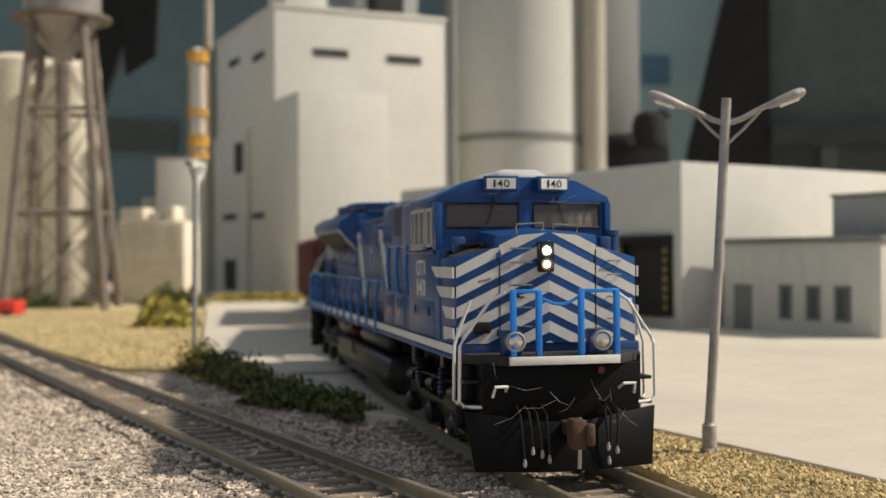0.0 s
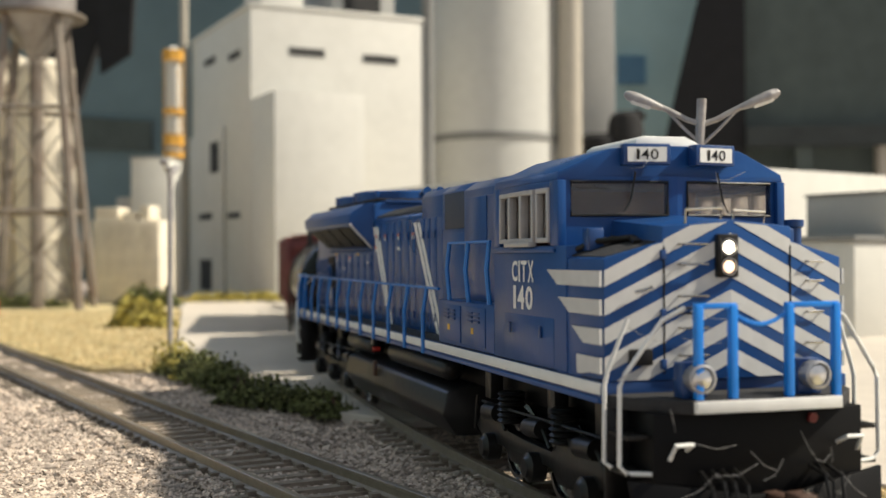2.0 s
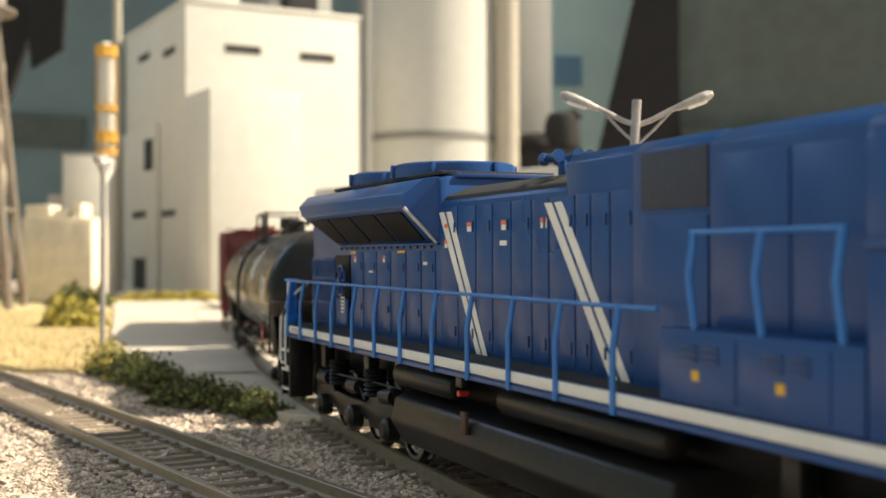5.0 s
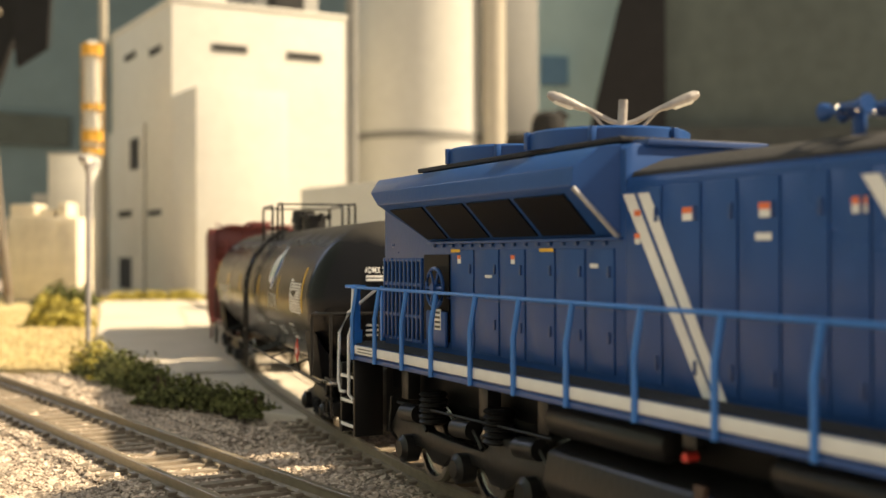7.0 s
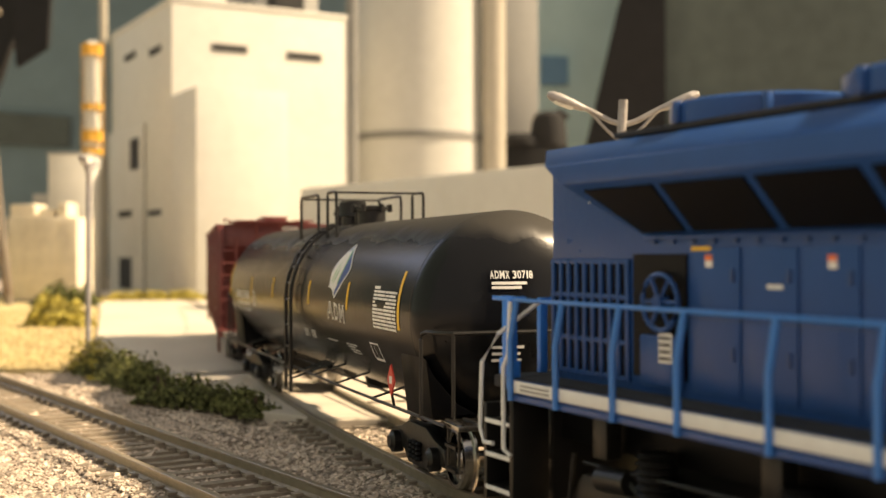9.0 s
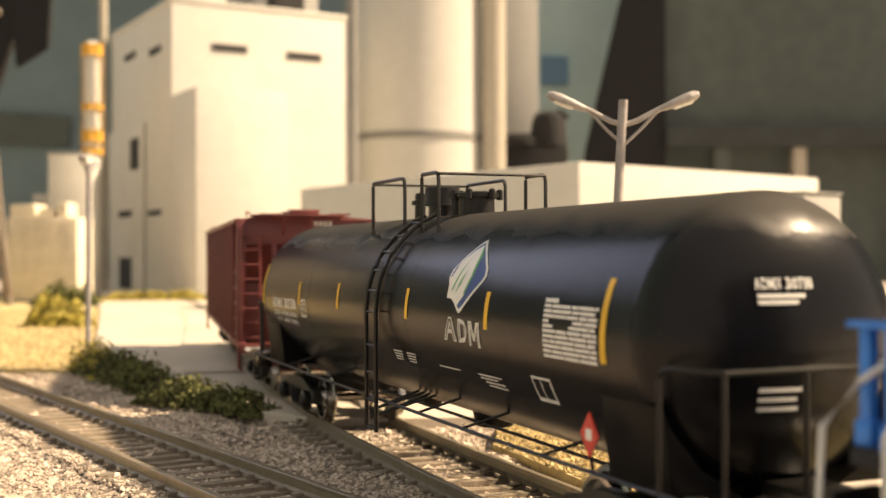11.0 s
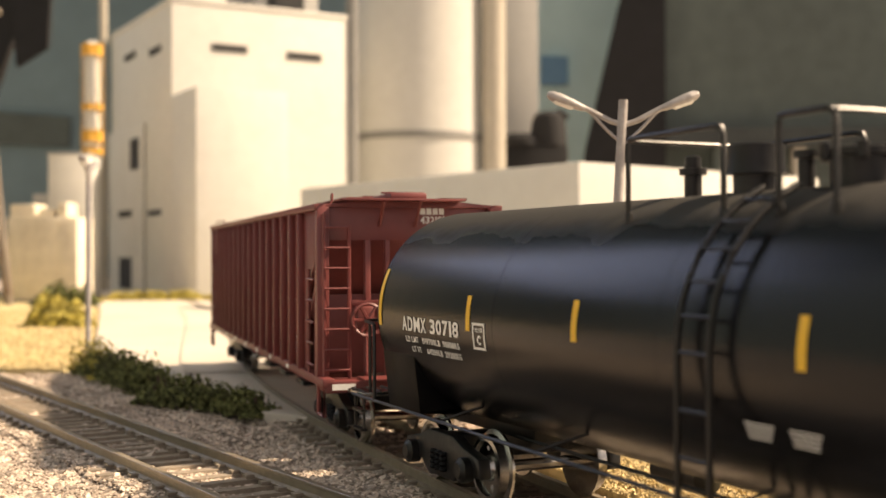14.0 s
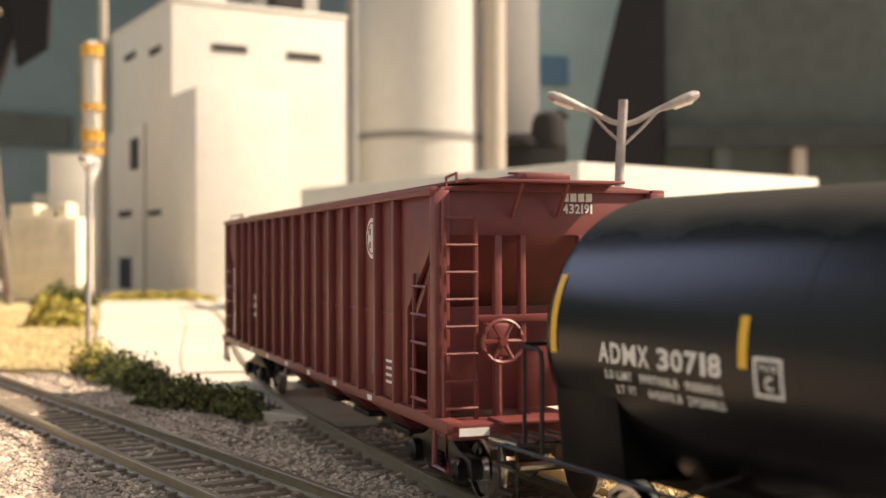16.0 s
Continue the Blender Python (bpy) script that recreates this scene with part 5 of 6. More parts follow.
for sg in (-1, 1):
    tubepart("corner_rail", [(9.95, 0.88 * sg, 2.75), (9.86, 1.1 * sg, 2.62), (9.8, 1.5 * sg, 2.06), (9.8, 1.56 * sg, 1.94), (9.8, 1.57 * sg, 1.12), (9.82, 1.5 * sg, 1.04), (9.9, 1.2 * sg, 1.03)], 0.026, WHITE, loco, "white bent corner handrail")
    tubepart("corner_rail", [(9.45, 1.3 * sg, 2.62), (9.40, 1.5 * sg, 2.1), (9.40, 1.55 * sg, 1.92), (9.40, 1.56 * sg, 1.1), (9.46, 1.5 * sg, 1.04)], 0.026, WHITE, loco, "white bent corner handrail")
    tubepart("cut_lever", [(10.0, 0.9 * sg, 1.28), (10.16, 0.92 * sg, 1.36), (10.16, 1.1 * sg, 1.36), (10.05, 1.12 * sg, 1.2)], 0.024, WHITE, loco)
    for z in (0.62, 1.0, 1.38):
        boxpart("step", (9.35, 9.85, min(1.1 * sg, 1.5 * sg), max(1.1 * sg, 1.5 * sg), z, z + 0.05), BLACK, loco, "", 0.006)
    boxpart("step_side", (9.3, 9.36, min(1.1 * sg, 1.52 * sg), max(1.1 * sg, 1.52 * sg), 0.55, 1.72), BLACK, loco)
boxpart("pilot_plate", (9.36, 9.95, -1.25, 1.25, 0.55, 1.66), BLACK_D, loco, "", 0.02)
bm = bmesh.new()
o = [(-1.52, 0.98, 9.92), (-0.3, 0.82, 10.2), (0.3, 0.82, 10.2), (1.52, 0.98, 9.92)]
top = [bm.verts.new((x, y, z)) for y, z, x in o]
bot = [bm.verts.new((x + 0.18, y * 0.92, 0.10)) for y, z, x in o]
tb = [bm.verts.new((x - 0.06, y, z)) for y, z, x in o]
bb = [bm.verts.new((x + 0.12, y * 0.92, 0.10)) for y, z, x in o]
for i in range(3):
    bm.faces.new((top[i], top[i + 1], bot[i + 1], bot[i]))
    bm.faces.new((tb[i + 1], tb[i], bb[i], bb[i + 1]))
    bm.faces.new((top[i], tb[i], tb[i + 1], top[i + 1]))
    bm.faces.new((bot[i], bot[i + 1], bb[i + 1], bb[i]))
bm.faces.new((top[0], bot[0], bb[0], tb[0]))
bm.faces.new((top[3], tb[3], bb[3], bot[3]))
part("snow_plow", bm, BLACK_D, loco, "black snow plow", 0.01)
bm = bmesh.new()
box(bm, 10.1, 10.72, -0.1, 0.1, 0.62, 0.84)
box(bm, 10.62, 10.92, -0.17, 0.06, 0.50, 0.94)
box(bm, 10.82, 10.98, 0.03, 0.17, 0.56, 0.88)
fc = part("coupler", bm, RUST, loco, "rust-brown knuckle coupler", 0.045)
tubepart("lock_pin", [(10.80, -0.02, 0.96), (10.80, -0.02, 0.42), (10.83, -0.04, 0.22)], 0.03, STEEL, fc, "bright steel lock pin")
coupler(loco, -10.2, -1)
for y in (0.75, 0.65, 0.55, -0.5, -0.62, -0.74, -0.35):
    dz = 0.11 * math.sin(y * 37.0)
    sw = 0.05 * math.cos(y * 23.0)
    hose = tubepart("air_hose", [(10.0, y, 1.05), (10.28, y * 1.02, 0.95 + dz * 0.4), (10.36, y * 0.99 + sw * 0.5, 0.62 + dz), (10.38, y * 0.96 + sw, 0.36 + dz)], 0.020, BLACK, loco)
    bm = bmesh.new()
    lathe(bm, [(0.27 + dz, 0.008), (0.29 + dz, 0.028), (0.34 + dz, 0.034), (0.37 + dz, 0.02), (0.40 + dz, 0.022)], 8, "z", (10.385, y * 0.96 + sw, 0))
    part("glad_hand", bm, FRAMEGREY, hose, "dull silver hose end")
bm = bmesh.new()
lathe(bm, [(9.95, 0.055), (9.99, 0.055)], 12, "x", (0, 0.62, 1.55))
part("red_marker", bm, RED_D, loco, "small red marker")
# side handrails
for sg in (-1, 1):
    for x in (-10.08, -9.17, -8.17, -7.2, -6.05, -4.95, -3.8, -2.55, -1.35, -0.15, 1.03, 2.24):
        bm = bmesh.new()
        tube(bm, [(x, 1.57 * sg, 1.70), (x, 1.57 * sg, 2.35), (x + 0.02, 1.50 * sg, 2.8)], 0.035, 8)
        part("handrail_post", bm, RAILBLUE_SHADED, loco)
    tubepart("handrail", [(-10.1, 1.50 * sg, 2.80), (-6, 1.50 * sg, 2.80), (-2, 1.50 * sg, 2.79), (2.24, 1.50 * sg, 2.78), (2.95, 1.50 * sg, 2.78)], 0.024, RAILBLUE_SHADED, loco)
    # rear corner steps and rails
    for z in (0.62, 1.0, 1.38):
        st = boxpart("step", (-10.75, -10.2, min(1.05 * sg, 1.5 * sg), max(1.05 * sg, 1.5 * sg), z, z + 0.05), BLACK, loco, "", 0.006)
        boxpart("step_edge", (-10.75, -10.2, min(1.5 * sg, 1.52 * sg), max(1.5 * sg, 1.52 * sg), z, z + 0.05), WHITE, st, "white step edge", 0.004)
    boxpart("step_side", (-10.2, -10.12, min(1.05 * sg, 1.52 * sg), max(1.05 * sg, 1.52 * sg), 0.5, 1.72), BLACK, loco)
    boxpart("step_side", (-10.82, -10.75, min(1.0 * sg, 1.5 * sg), max(1.0 * sg, 1.5 * sg), 0.5, 1.6), BLACK, loco)
    tubepart("corner_rail", [(-10.2, 1.1 * sg, 2.78), (-10.55, 1.45 * sg, 2.4), (-10.85, 1.5 * sg, 2.06), (-10.9, 1.5 * sg, 1.3), (-10.8, 1.5 * sg, 1.14), (-10.6, 1.5 * sg, 1.15)], 0.026, WHITE, loco, "white bent corner handrail")
    tubepart("corner_rail", [(-10.15, 1.53 * sg, 2.78), (-10.16, 1.55 * sg, 2.2), (-10.22, 1.58 * sg, 2.05), (-10.22, 1.58 * sg, 1.15), (-10.12, 1.55 * sg, 1.08)], 0.026, WHITE, loco, "white bent corner handrail")
    for y in (0.85, 0.35):
        boxpart("end_post", (-10.62, -10.53, min((y - 0.05) * sg, (y + 0.05) * sg), max((y - 0.05) * sg, (y + 0.05) * sg), 1.93, 2.80), RAILBLUE, loco, "", 0.015)
for sg in (-1, 1):
    for x, y in ((-10.24, 1.46), (-10.6, 1.30)):
        ep = boxpart("end_post", (x - 0.05, x + 0.05, min((y - 0.05) * sg, (y + 0.05) * sg), max((y - 0.05) * sg, (y + 0.05) * sg), 1.80, 2.80), RAILBLUE, loco, "", 0.015)
        boxpart("post_socket", (x - 0.075, x + 0.075, min((y - 0.075) * sg, (y + 0.075) * sg), max((y - 0.075) * sg, (y + 0.075) * sg), 1.93, 2.12), RAILBLUE, ep, "", 0.015)
    boxpart("end_rail", (-10.65, -10.18, min(1.30 * sg, 1.48 * sg), max(1.30 * sg, 1.48 * sg), 2.78, 2.83), RAILBLUE, loco, "", 0.01)
    wd = boxpart("warning_decal", (-9.32, -9.2, min(1.05 * sg, 1.056 * sg), max(1.05 * sg, 1.056 * sg), 3.84, 3.93), WHITE, loco, "", 0)
    boxpart("decal_band", (-9.32, -9.2, min(1.056 * sg, 1.06 * sg), max(1.056 * sg, 1.06 * sg), 3.89, 3.93), ORANGE, wd, "", 0)
    sd = boxpart("sill_notice", (-9.95, -9.25, min(1.55 * sg, 1.556 * sg), max(1.55 * sg, 1.556 * sg), 1.80, 1.91), WHITE, loco, "", 0)
    for k in range(2):
        boxpart("notice_bar", (-9.9, -9.32, min(1.556 * sg, 1.56 * sg), max(1.556 * sg, 1.56 * sg), 1.82 + k * 0.045, 1.84 + k * 0.045), GREYTRIM, sd, "", 0)
boxpart("rear_platform", (-10.65, -10.1, -1.45, 1.45, 1.80, 1.93), TREAD, loco)
boxpart("rear_stripe", (-10.67, -10.65, -1.4, 1.4, 1.80, 1.92), WHITE, loco, "white platform edge stripe", 0)
boxpart("rear_pilot", (-10.6, -10.1, -1.0, 1.0, 0.55, 1.80), BLACK, loco)
boxpart("end_rail", (-10.62, -10.55, -0.9, 0.9, 2.74, 2.80), RAILBLUE, loco)
# underframe
bm = bmesh.new()
prism(bm, [(-1.48, 0.78), (-1.40, 1.14), (-1.1, 1.24), (1.1, 1.24), (1.40, 1.14), (1.48, 0.78), (1.25, 0.42), (-1.25, 0.42)], -4.5, 3.05, "x")
part("fuel_tank", bm, BLACK, loco, "black fuel tank", 0.05)
boxpart("centre_sill", (-10.1, 9.4, -0.9, 0.9, 1.24, 1.74), BLACK_D, loco)
for sg in (-1, 1):
    for x0, x1, z in ((-4.6, -2.35, 1.48), (-0.9, 2.9, 1.48)):
        bm = bmesh.new()
        lathe(bm, [(x0, 0.05), (x0 + 0.03, 0.14), (x0 + 0.12, 0.19), (x1 - 0.12, 0.19), (x1 - 0.03, 0.14), (x1, 0.05)], 20, "x", (0, 1.24 * sg, z))
        part("air_reservoir", bm, BLACK, loco)
    boxpart("fuel_gauge", (-1.75, -1.6, min(1.44 * sg, 1.5 * sg), max(1.44 * sg, 1.5 * sg), 0.95, 1.25), RUST, loco, "rust-red fuel gauge", 0.01)
    bm = bmesh.new()
    tube(bm, [(-1.95, 1.3 * sg, 1.45), (-1.95, 1.44 * sg, 1.45)], 0.045, 10)
    part("fuel_cutoff", bm, RED, loco, "red fuel cut-off button")
    boxpart("filler_cap", (-1.9, -1.7, min(1.38 * sg, 1.5 * sg), max(1.38 * sg, 1.5 * sg), 1.55, 1.7), BLACK, loco)
    for xc in (-6.95, 6.45):
        bm = bmesh.new()
        y = 1.12 * sg
        o = [(xc - 2.55, 0.72), (xc - 2.3, 1.0), (xc - 1.5, 1.0), (xc - 1.2, 0.84), (xc - 0.5, 0.80), (xc + 0.5, 0.80), (xc + 0.9, 1.06), (xc + 2.0, 1.02), (xc + 2.3, 0.86), (xc + 2.3, 0.6), (xc + 1.35, 0.55), (xc + 1.1, 0.42), (xc + 0.7, 0.42), (xc + 0.5, 0.58), (xc - 0.45, 0.58), (xc - 0.7, 0.42), (xc - 1.05, 0.42), (xc - 1.3, 0.58), (xc - 2.2, 0.56)]
        prism(bm, o, y - 0.07, y + 0.09, "y")
        f = part("truck_frame", bm, BLACK, loco, "", 0.02)
        for dx in (-1.78, 0, 1.78):
            bm = bmesh.new()
            lathe(bm, [(y + 0.0 * sg, 0.2), (y + 0.2 * sg, 0.2), (y + 0.22 * sg, 0.15), (y + 0.26 * sg, 0.12)], 16, "y", (xc + dx, 0, 0.52))
            part("axle_box", bm, BLACK, f)
        for dx in (-1.1, 0.85):
            bm = bmesh.new()
            for k in range(6):
                lathe(bm, [(0.95 + k * 0.075, 0.17), (0.985 + k * 0.075, 0.21), (1.02 + k * 0.075, 0.17)], 16, "z", (xc + dx, y + 0.02 * sg, 0))
            part("spring", bm, BLACK, f)
        for dx in (-1.9, -0.2, 1.5):
            bm = bmesh.new()
            tube(bm, [(xc + dx, y + 0.1 * sg, 1.02), (xc + dx + 0.5, y + 0.1 * sg, 1.05)], 0.13, 12)
            tube(bm, [(xc + dx + 0.5, y + 0.1 * sg, 1.05), (xc + dx + 0.75, y + 0.1 * sg, 0.85)], 0.035, 6)
            part("brake_cylinder", bm, BLACK, f)
        tubepart("sand_pipe", [(xc - 2.4, y + 0.1 * sg, 1.2), (xc - 2.5, y + 0.1 * sg, 0.7), (xc - 2.45, y - 0.2 * sg, 0.3)], 0.025, BLACK, f)
        tubepart("brake_pipe", [(xc - 2.3, y + 0.05 * sg, 1.12), (xc - 1.0, y + 0.12 * sg, 1.16), (xc + 1.0, y + 0.12 * sg, 1.2), (xc + 2.2, y + 0.05 * sg, 1.2)], 0.022, BLACK, f)
        for dx, z in ((-2.1, 1.35), (0.4, 1.35), (1.9, 1.38)):
            boxpart("bracket", (xc + dx, xc + dx + 0.25, min(1.0 * sg, 1.2 * sg), max(1.0 * sg, 1.2 * sg), z - 0.15, z + 0.3), BLACK, loco, "", 0.015)
for xc in (-6.95, 6.45):
    for dx in (-1.78, 0, 1.78):
        wheelset(loco, xc + dx, WHEEL_L, 0.52)
    boxpart("truck_bolster", (xc - 1.9, xc + 1.9, -0.55, 0.55, 0.6, 1.24), BLACK_D, loco)

# ---------------- tank car ----------------
tank = thing("tank_car", "satin black tank car with yellow reflector strips and white lettering", "tank car")
TR, TZ, HEAD = 1.5, 2.43, 0.74


def on_tank(x, h, off=0.006, sg=-1):
    """A point on the tank's flank: h is measured along the skin, up from mid height."""
    a = h / TR
    return Vector((x, sg * (TR + off) * math.cos(a), TZ + (TR + off) * math.sin(a)))


def tank_patch(name, x0, x1, h0, h1, material, parent=None, off=0.006, sg=-1, label=""):
    bm = bmesh.new()
    n = max(1, int(abs(h1 - h0) / 0.12))
    rows = [[bm.verts.new(on_tank(x, h0 + (h1 - h0) * i / n, off, sg)) for x in (x0, x1)] for i in range(n + 1)]
    for a, b in zip(rows, rows[1:]):
        bm.faces.new((a[0], a[1], b[1], b[0]))
    return part(name, bm, material, parent or tank, label)


bm = bmesh.new()
prof = [(-7.75 - HEAD, 0.02)] + [(-7.75 - HEAD * math.cos(t), TR * math.sin(t)) for t in np.linspace(0.12, math.pi / 2, 12)] + [(7.45 + HEAD * math.cos(t), TR * math.sin(t)) for t in np.linspace(math.pi / 2, 0.12, 12)] + [(7.45 + HEAD, 0.02)]
lathe(bm, prof, 72, "x", (0, 0, TZ))
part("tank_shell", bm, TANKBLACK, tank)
for x in (-7.75, -4.1, -0.75, 1.2, 4.6, 7.45):
    bm = bmesh.new()
    lathe(bm, [(x - 0.02, TR - 0.01), (x - 0.012, TR + 0.002), (x + 0.012, TR + 0.002), (x + 0.02, TR - 0.01)], 72, "x", (0, 0, TZ))
    part("weld_seam", bm, TANKBLACK, tank)
for sg in (-1, 1):
    for x, h0, h1 in ((-4.75, -0.08, 0.36), (-2.2, -0.05, 0.39), (1.24, -0.05, 0.39), (4.07, -0.04, 0.42), (-7.7, -0.16, 0.68), (6.93, -0.21, 0.65)):
        tank_patch("reflector_strip", x - 0.055, x + 0.055, h0, h1, YELLOW, None, 0.007, sg, "yellow reflector strip")

    def run(x, width, sg=sg):
        return (lambda a, h: x + a) if sg < 0 else (lambda a, h: x + width - a)
    q = run(-6.88, 1.87)
    lettering("reporting_mark", "ADMX 30718", 0.20, 1.87, WHITE, tank, lambda a, h, q=q, sg=sg: on_tank(q(a, h), -0.19 + h, 0.007, sg), label="white reporting mark and number")
    q = run(-6.79, 1.75)
    lettering("load_limit", "LD LMT   199700LB  90100KG", 0.085, 1.75, WHITE, tank, lambda a, h, q=q, sg=sg: on_tank(q(a, h), -0.345 + h, 0.007, sg))
    q = run(-6.64, 1.6)
    lettering("light_weight", "LT WT     64200LB  29200KG", 0.085, 1.6, WHITE, tank, lambda a, h, q=q, sg=sg: on_tank(q(a, h), -0.485 + h, 0.007, sg))
    for x0, x1, h0, h1 in ((-4.62, -4.28, 0.0, 0.03), (-4.62, -4.28, -0.30, -0.27), (-4.62, -4.585, -0.27, 0.0), (-4.315, -4.28, -0.27, 0.0)):
        tank_patch("plate_frame", x0, x1, h0, h1, WHITE, None, 0.007, sg)
    q = run(-4.50, 0.12)
    lettering("plate_letter", "C", 0.12, 0.11, WHITE, tank, lambda a, h, q=q, sg=sg: on_tank(q(a, h), -0.24 + h, 0.007, sg))
    q = run(-4.54, 0.2)
    lettering("plate_word", "PLATE", 0.05, 0.2, WHITE, tank, lambda a, h, q=q, sg=sg: on_tank(q(a, h), -0.08 + h, 0.007, sg))
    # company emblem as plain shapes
    cx_, cz_ = 3.17, 0.65

    def emblem(name, pts, material, off, parent=None, sg=sg):
        """A flat outline laid on the tank's curve in narrow strips."""
        bm = bmesh.new()
        lo, hi = min(q[1] for q in pts), max(q[1] for q in pts)
        n = max(1, int((hi - lo) / 0.07))
        for i in range(n):
            h0, h1 = lo + (hi - lo) * i / n, lo + (hi - lo) * (i + 1) / n
            pc = clip_poly(list(pts), [(-99, h0), (99, h0), (99, h1), (-99, h1)])
            pc = [q for k, q in enumerate(pc) if k == 0 or (abs(q[0] - pc[k - 1][0]) + abs(q[1] - pc[k - 1][1])) > 1e-6]
            if len(pc) > 2:
                bm.faces.new([bm.verts.new(on_tank(x + 0.08, h, off, sg)) for x, h in pc])
        return part(name, bm, material, parent or tank, smooth=False)
    dia = [(2.58, 0.60), (2.62, 0.70), (3.05, 1.12), (3.14, 1.17), (3.20, 1.12), (3.72, 0.72), (3.77, 0.62), (3.72, 0.54), (3.22, 0.16), (3.13, 0.12), (3.04, 0.17), (2.62, 0.52)]
    em = emblem("emblem", dia, WHITE, 0.007)
    emblem("emblem_field", [(cx_ + (x - cx_) * 0.9, cz_ + (h - cz_) * 0.9) for x, h in dia], LOGOBLUE, 0.010, em)
    emblem("emblem_leaf", [(2.70, 0.30), (2.66, 0.55), (2.78, 0.78), (3.02, 0.98), (3.20, 1.08), (3.36, 0.90), (3.37, 0.62), (3.25, 0.36), (3.06, 0.21), (2.84, 0.30)], WHITE, 0.013, em)
    emblem("emblem_edge", [(3.20, 1.08), (3.36, 0.90), (3.37, 0.62), (3.25, 0.36), (3.21, 0.38), (3.31, 0.62), (3.29, 0.86)][::-1], GREEN, 0.015, em)
    emblem("emblem_vein", [(2.80, 0.40), (2.92, 0.66), (3.14, 0.95), (3.10, 0.90), (2.98, 0.70), (2.86, 0.42)], GREEN, 0.016, em)
    emblem("emblem_vein", [(2.95, 0.36), (3.02, 0.55), (3.14, 0.70), (3.10, 0.6), (3.05, 0.48)], GREEN, 0.016, em)
    for quad in ([(2.62, -0.25), (2.80, 0.06), (2.90, 0.06), (2.72, -0.25)], [(2.80, 0.06), (2.90, 0.06), (3.06, -0.25), (2.96, -0.25)], [(2.74, -0.15), (2.96, -0.15), (2.94, -0.10), (2.76, -0.10)],
                 [(3.12, -0.25), (3.12, 0.05), (3.20, 0.05), (3.20, -0.25)], [(3.20, 0.05), (3.32, 0.03), (3.32, -0.02), (3.20, 0.0)], [(3.32, 0.03), (3.40, -0.06), (3.40, -0.15), (3.32, -0.23)], [(3.20, -0.20), (3.32, -0.18), (3.32, -0.24), (3.20, -0.25)],
                 [(3.46, -0.27), (3.46, 0.04), (3.53, 0.04), (3.53, -0.27)], [(3.50, 0.04), (3.56, 0.04), (3.66, -0.20), (3.60, -0.20)], [(3.60, -0.20), (3.66, -0.20), (3.76, 0.03), (3.70, 0.03)], [(3.73, 0.03), (3.80, 0.03), (3.80, -0.28), (3.73, -0.28)]):
        letter = emblem("emblem_block", quad, WHITE, 0.007 + 0.0008 * (quad[0][0] - 2.6))
        mid = [sum(p[i] for p in quad) / 4 for i in (0, 1)]
        u = [(quad[1][i] + quad[2][i] - quad[0][i] - quad[3][i]) / 4 for i in (0, 1)]
        v = [(quad[2][i] + quad[3][i] - quad[0][i] - quad[1][i]) / 4 for i in (0, 1)]
        ku, kv = [max(0.1, 1 - 0.026 / math.hypot(*w_)) for w_ in (u, v)]
        emblem("emblem_core", [(mid[0] + a * ku * u[0] + b * kv * v[0], mid[1] + a * ku * u[1] + b * kv * v[1]) for a, b in ((-1, -1), (1, -1), (1, 1), (-1, 1))], TANKBLACK, 0.0105, letter)
    rb = random.Random(8)
    tank_patch("data_heading", 5.62, 5.92, 0.355, 0.40, WHITE, None, 0.007, sg)
    for k in range(11):
        x = 5.62
        while x < 6.75:
            w = min(rb.uniform(0.10, 0.42), 6.81 - x)
            if not (k in (3, 4) and 5.84 < x + w / 2 < 6.2):
                tank_patch("data_line", x, x + w, 0.30 - k * 0.054, 0.334 - k * 0.054, WHITE, None, 0.007, sg)
            x += w + 0.02
    for k in range(4):
        for x0 in (0.42, 0.98):
            tank_patch("data_line", x0, x0 + 0.38 - 0.03 * k, -0.58 - k * 0.045, -0.56 - k * 0.045, WHITE, None, 0.007, sg)
    for x0, x1, h0, h1 in ((2.22, 2.95, -0.665, -0.645), (3.55, 4.25, -0.655, -0.635), (3.58, 4.1, -0.70, -0.68), (3.7, 4.28, -0.75, -0.73), (3.75, 4.3, -0.80, -0.78), (5.15, 5.62, -0.53, -0.50), (5.15, 5.62, -0.82, -0.77), (5.15, 5.18, -0.77, -0.53), (5.59, 5.62, -0.77, -0.53), (5.35, 5.37, -0.77, -0.53)):
        tank_patch("data_mark", x0, x1, h0, h1, WHITE, None, 0.007, sg)
    # ladder up to the platform
    for x in (-0.22, 0.24):
        pts = [(x, 1.62 * sg, 0.62), (x, 1.62 * sg, 1.5)] + [Vector((x, 0, 0)) + Vector((0, on_tank(0, h, 0.12, sg).y, on_tank(0, h, 0.12, sg).z)) for h in np.linspace(0.0, 1.75, 9)]
        tubepart("ladder_rail", pts, 0.035, BLACK, tank, seg=6)
    for k in range(10):
        if k < 4:
            p = Vector((0, 1.62 * sg, 0.66 + k * 0.42))
        else:
            p = on_tank(0, (k - 4) * 0.3 + 0.0, 0.12, sg)
        tubepart("rung", [(-0.22, p.y, p.z), (0.24, p.y, p.z)], 0.02, BLACK, tank, seg=6)
    for x, z in ((-0.15, 0.64), (0.3, 0.64)):
        for dx in (0.35, 0.6):
            tubepart("ladder_stay", [(x, 1.6 * sg, 0.9), (x + dx, 0.9 * sg, 1.22)], 0.02, BLACK, tank, seg=5)
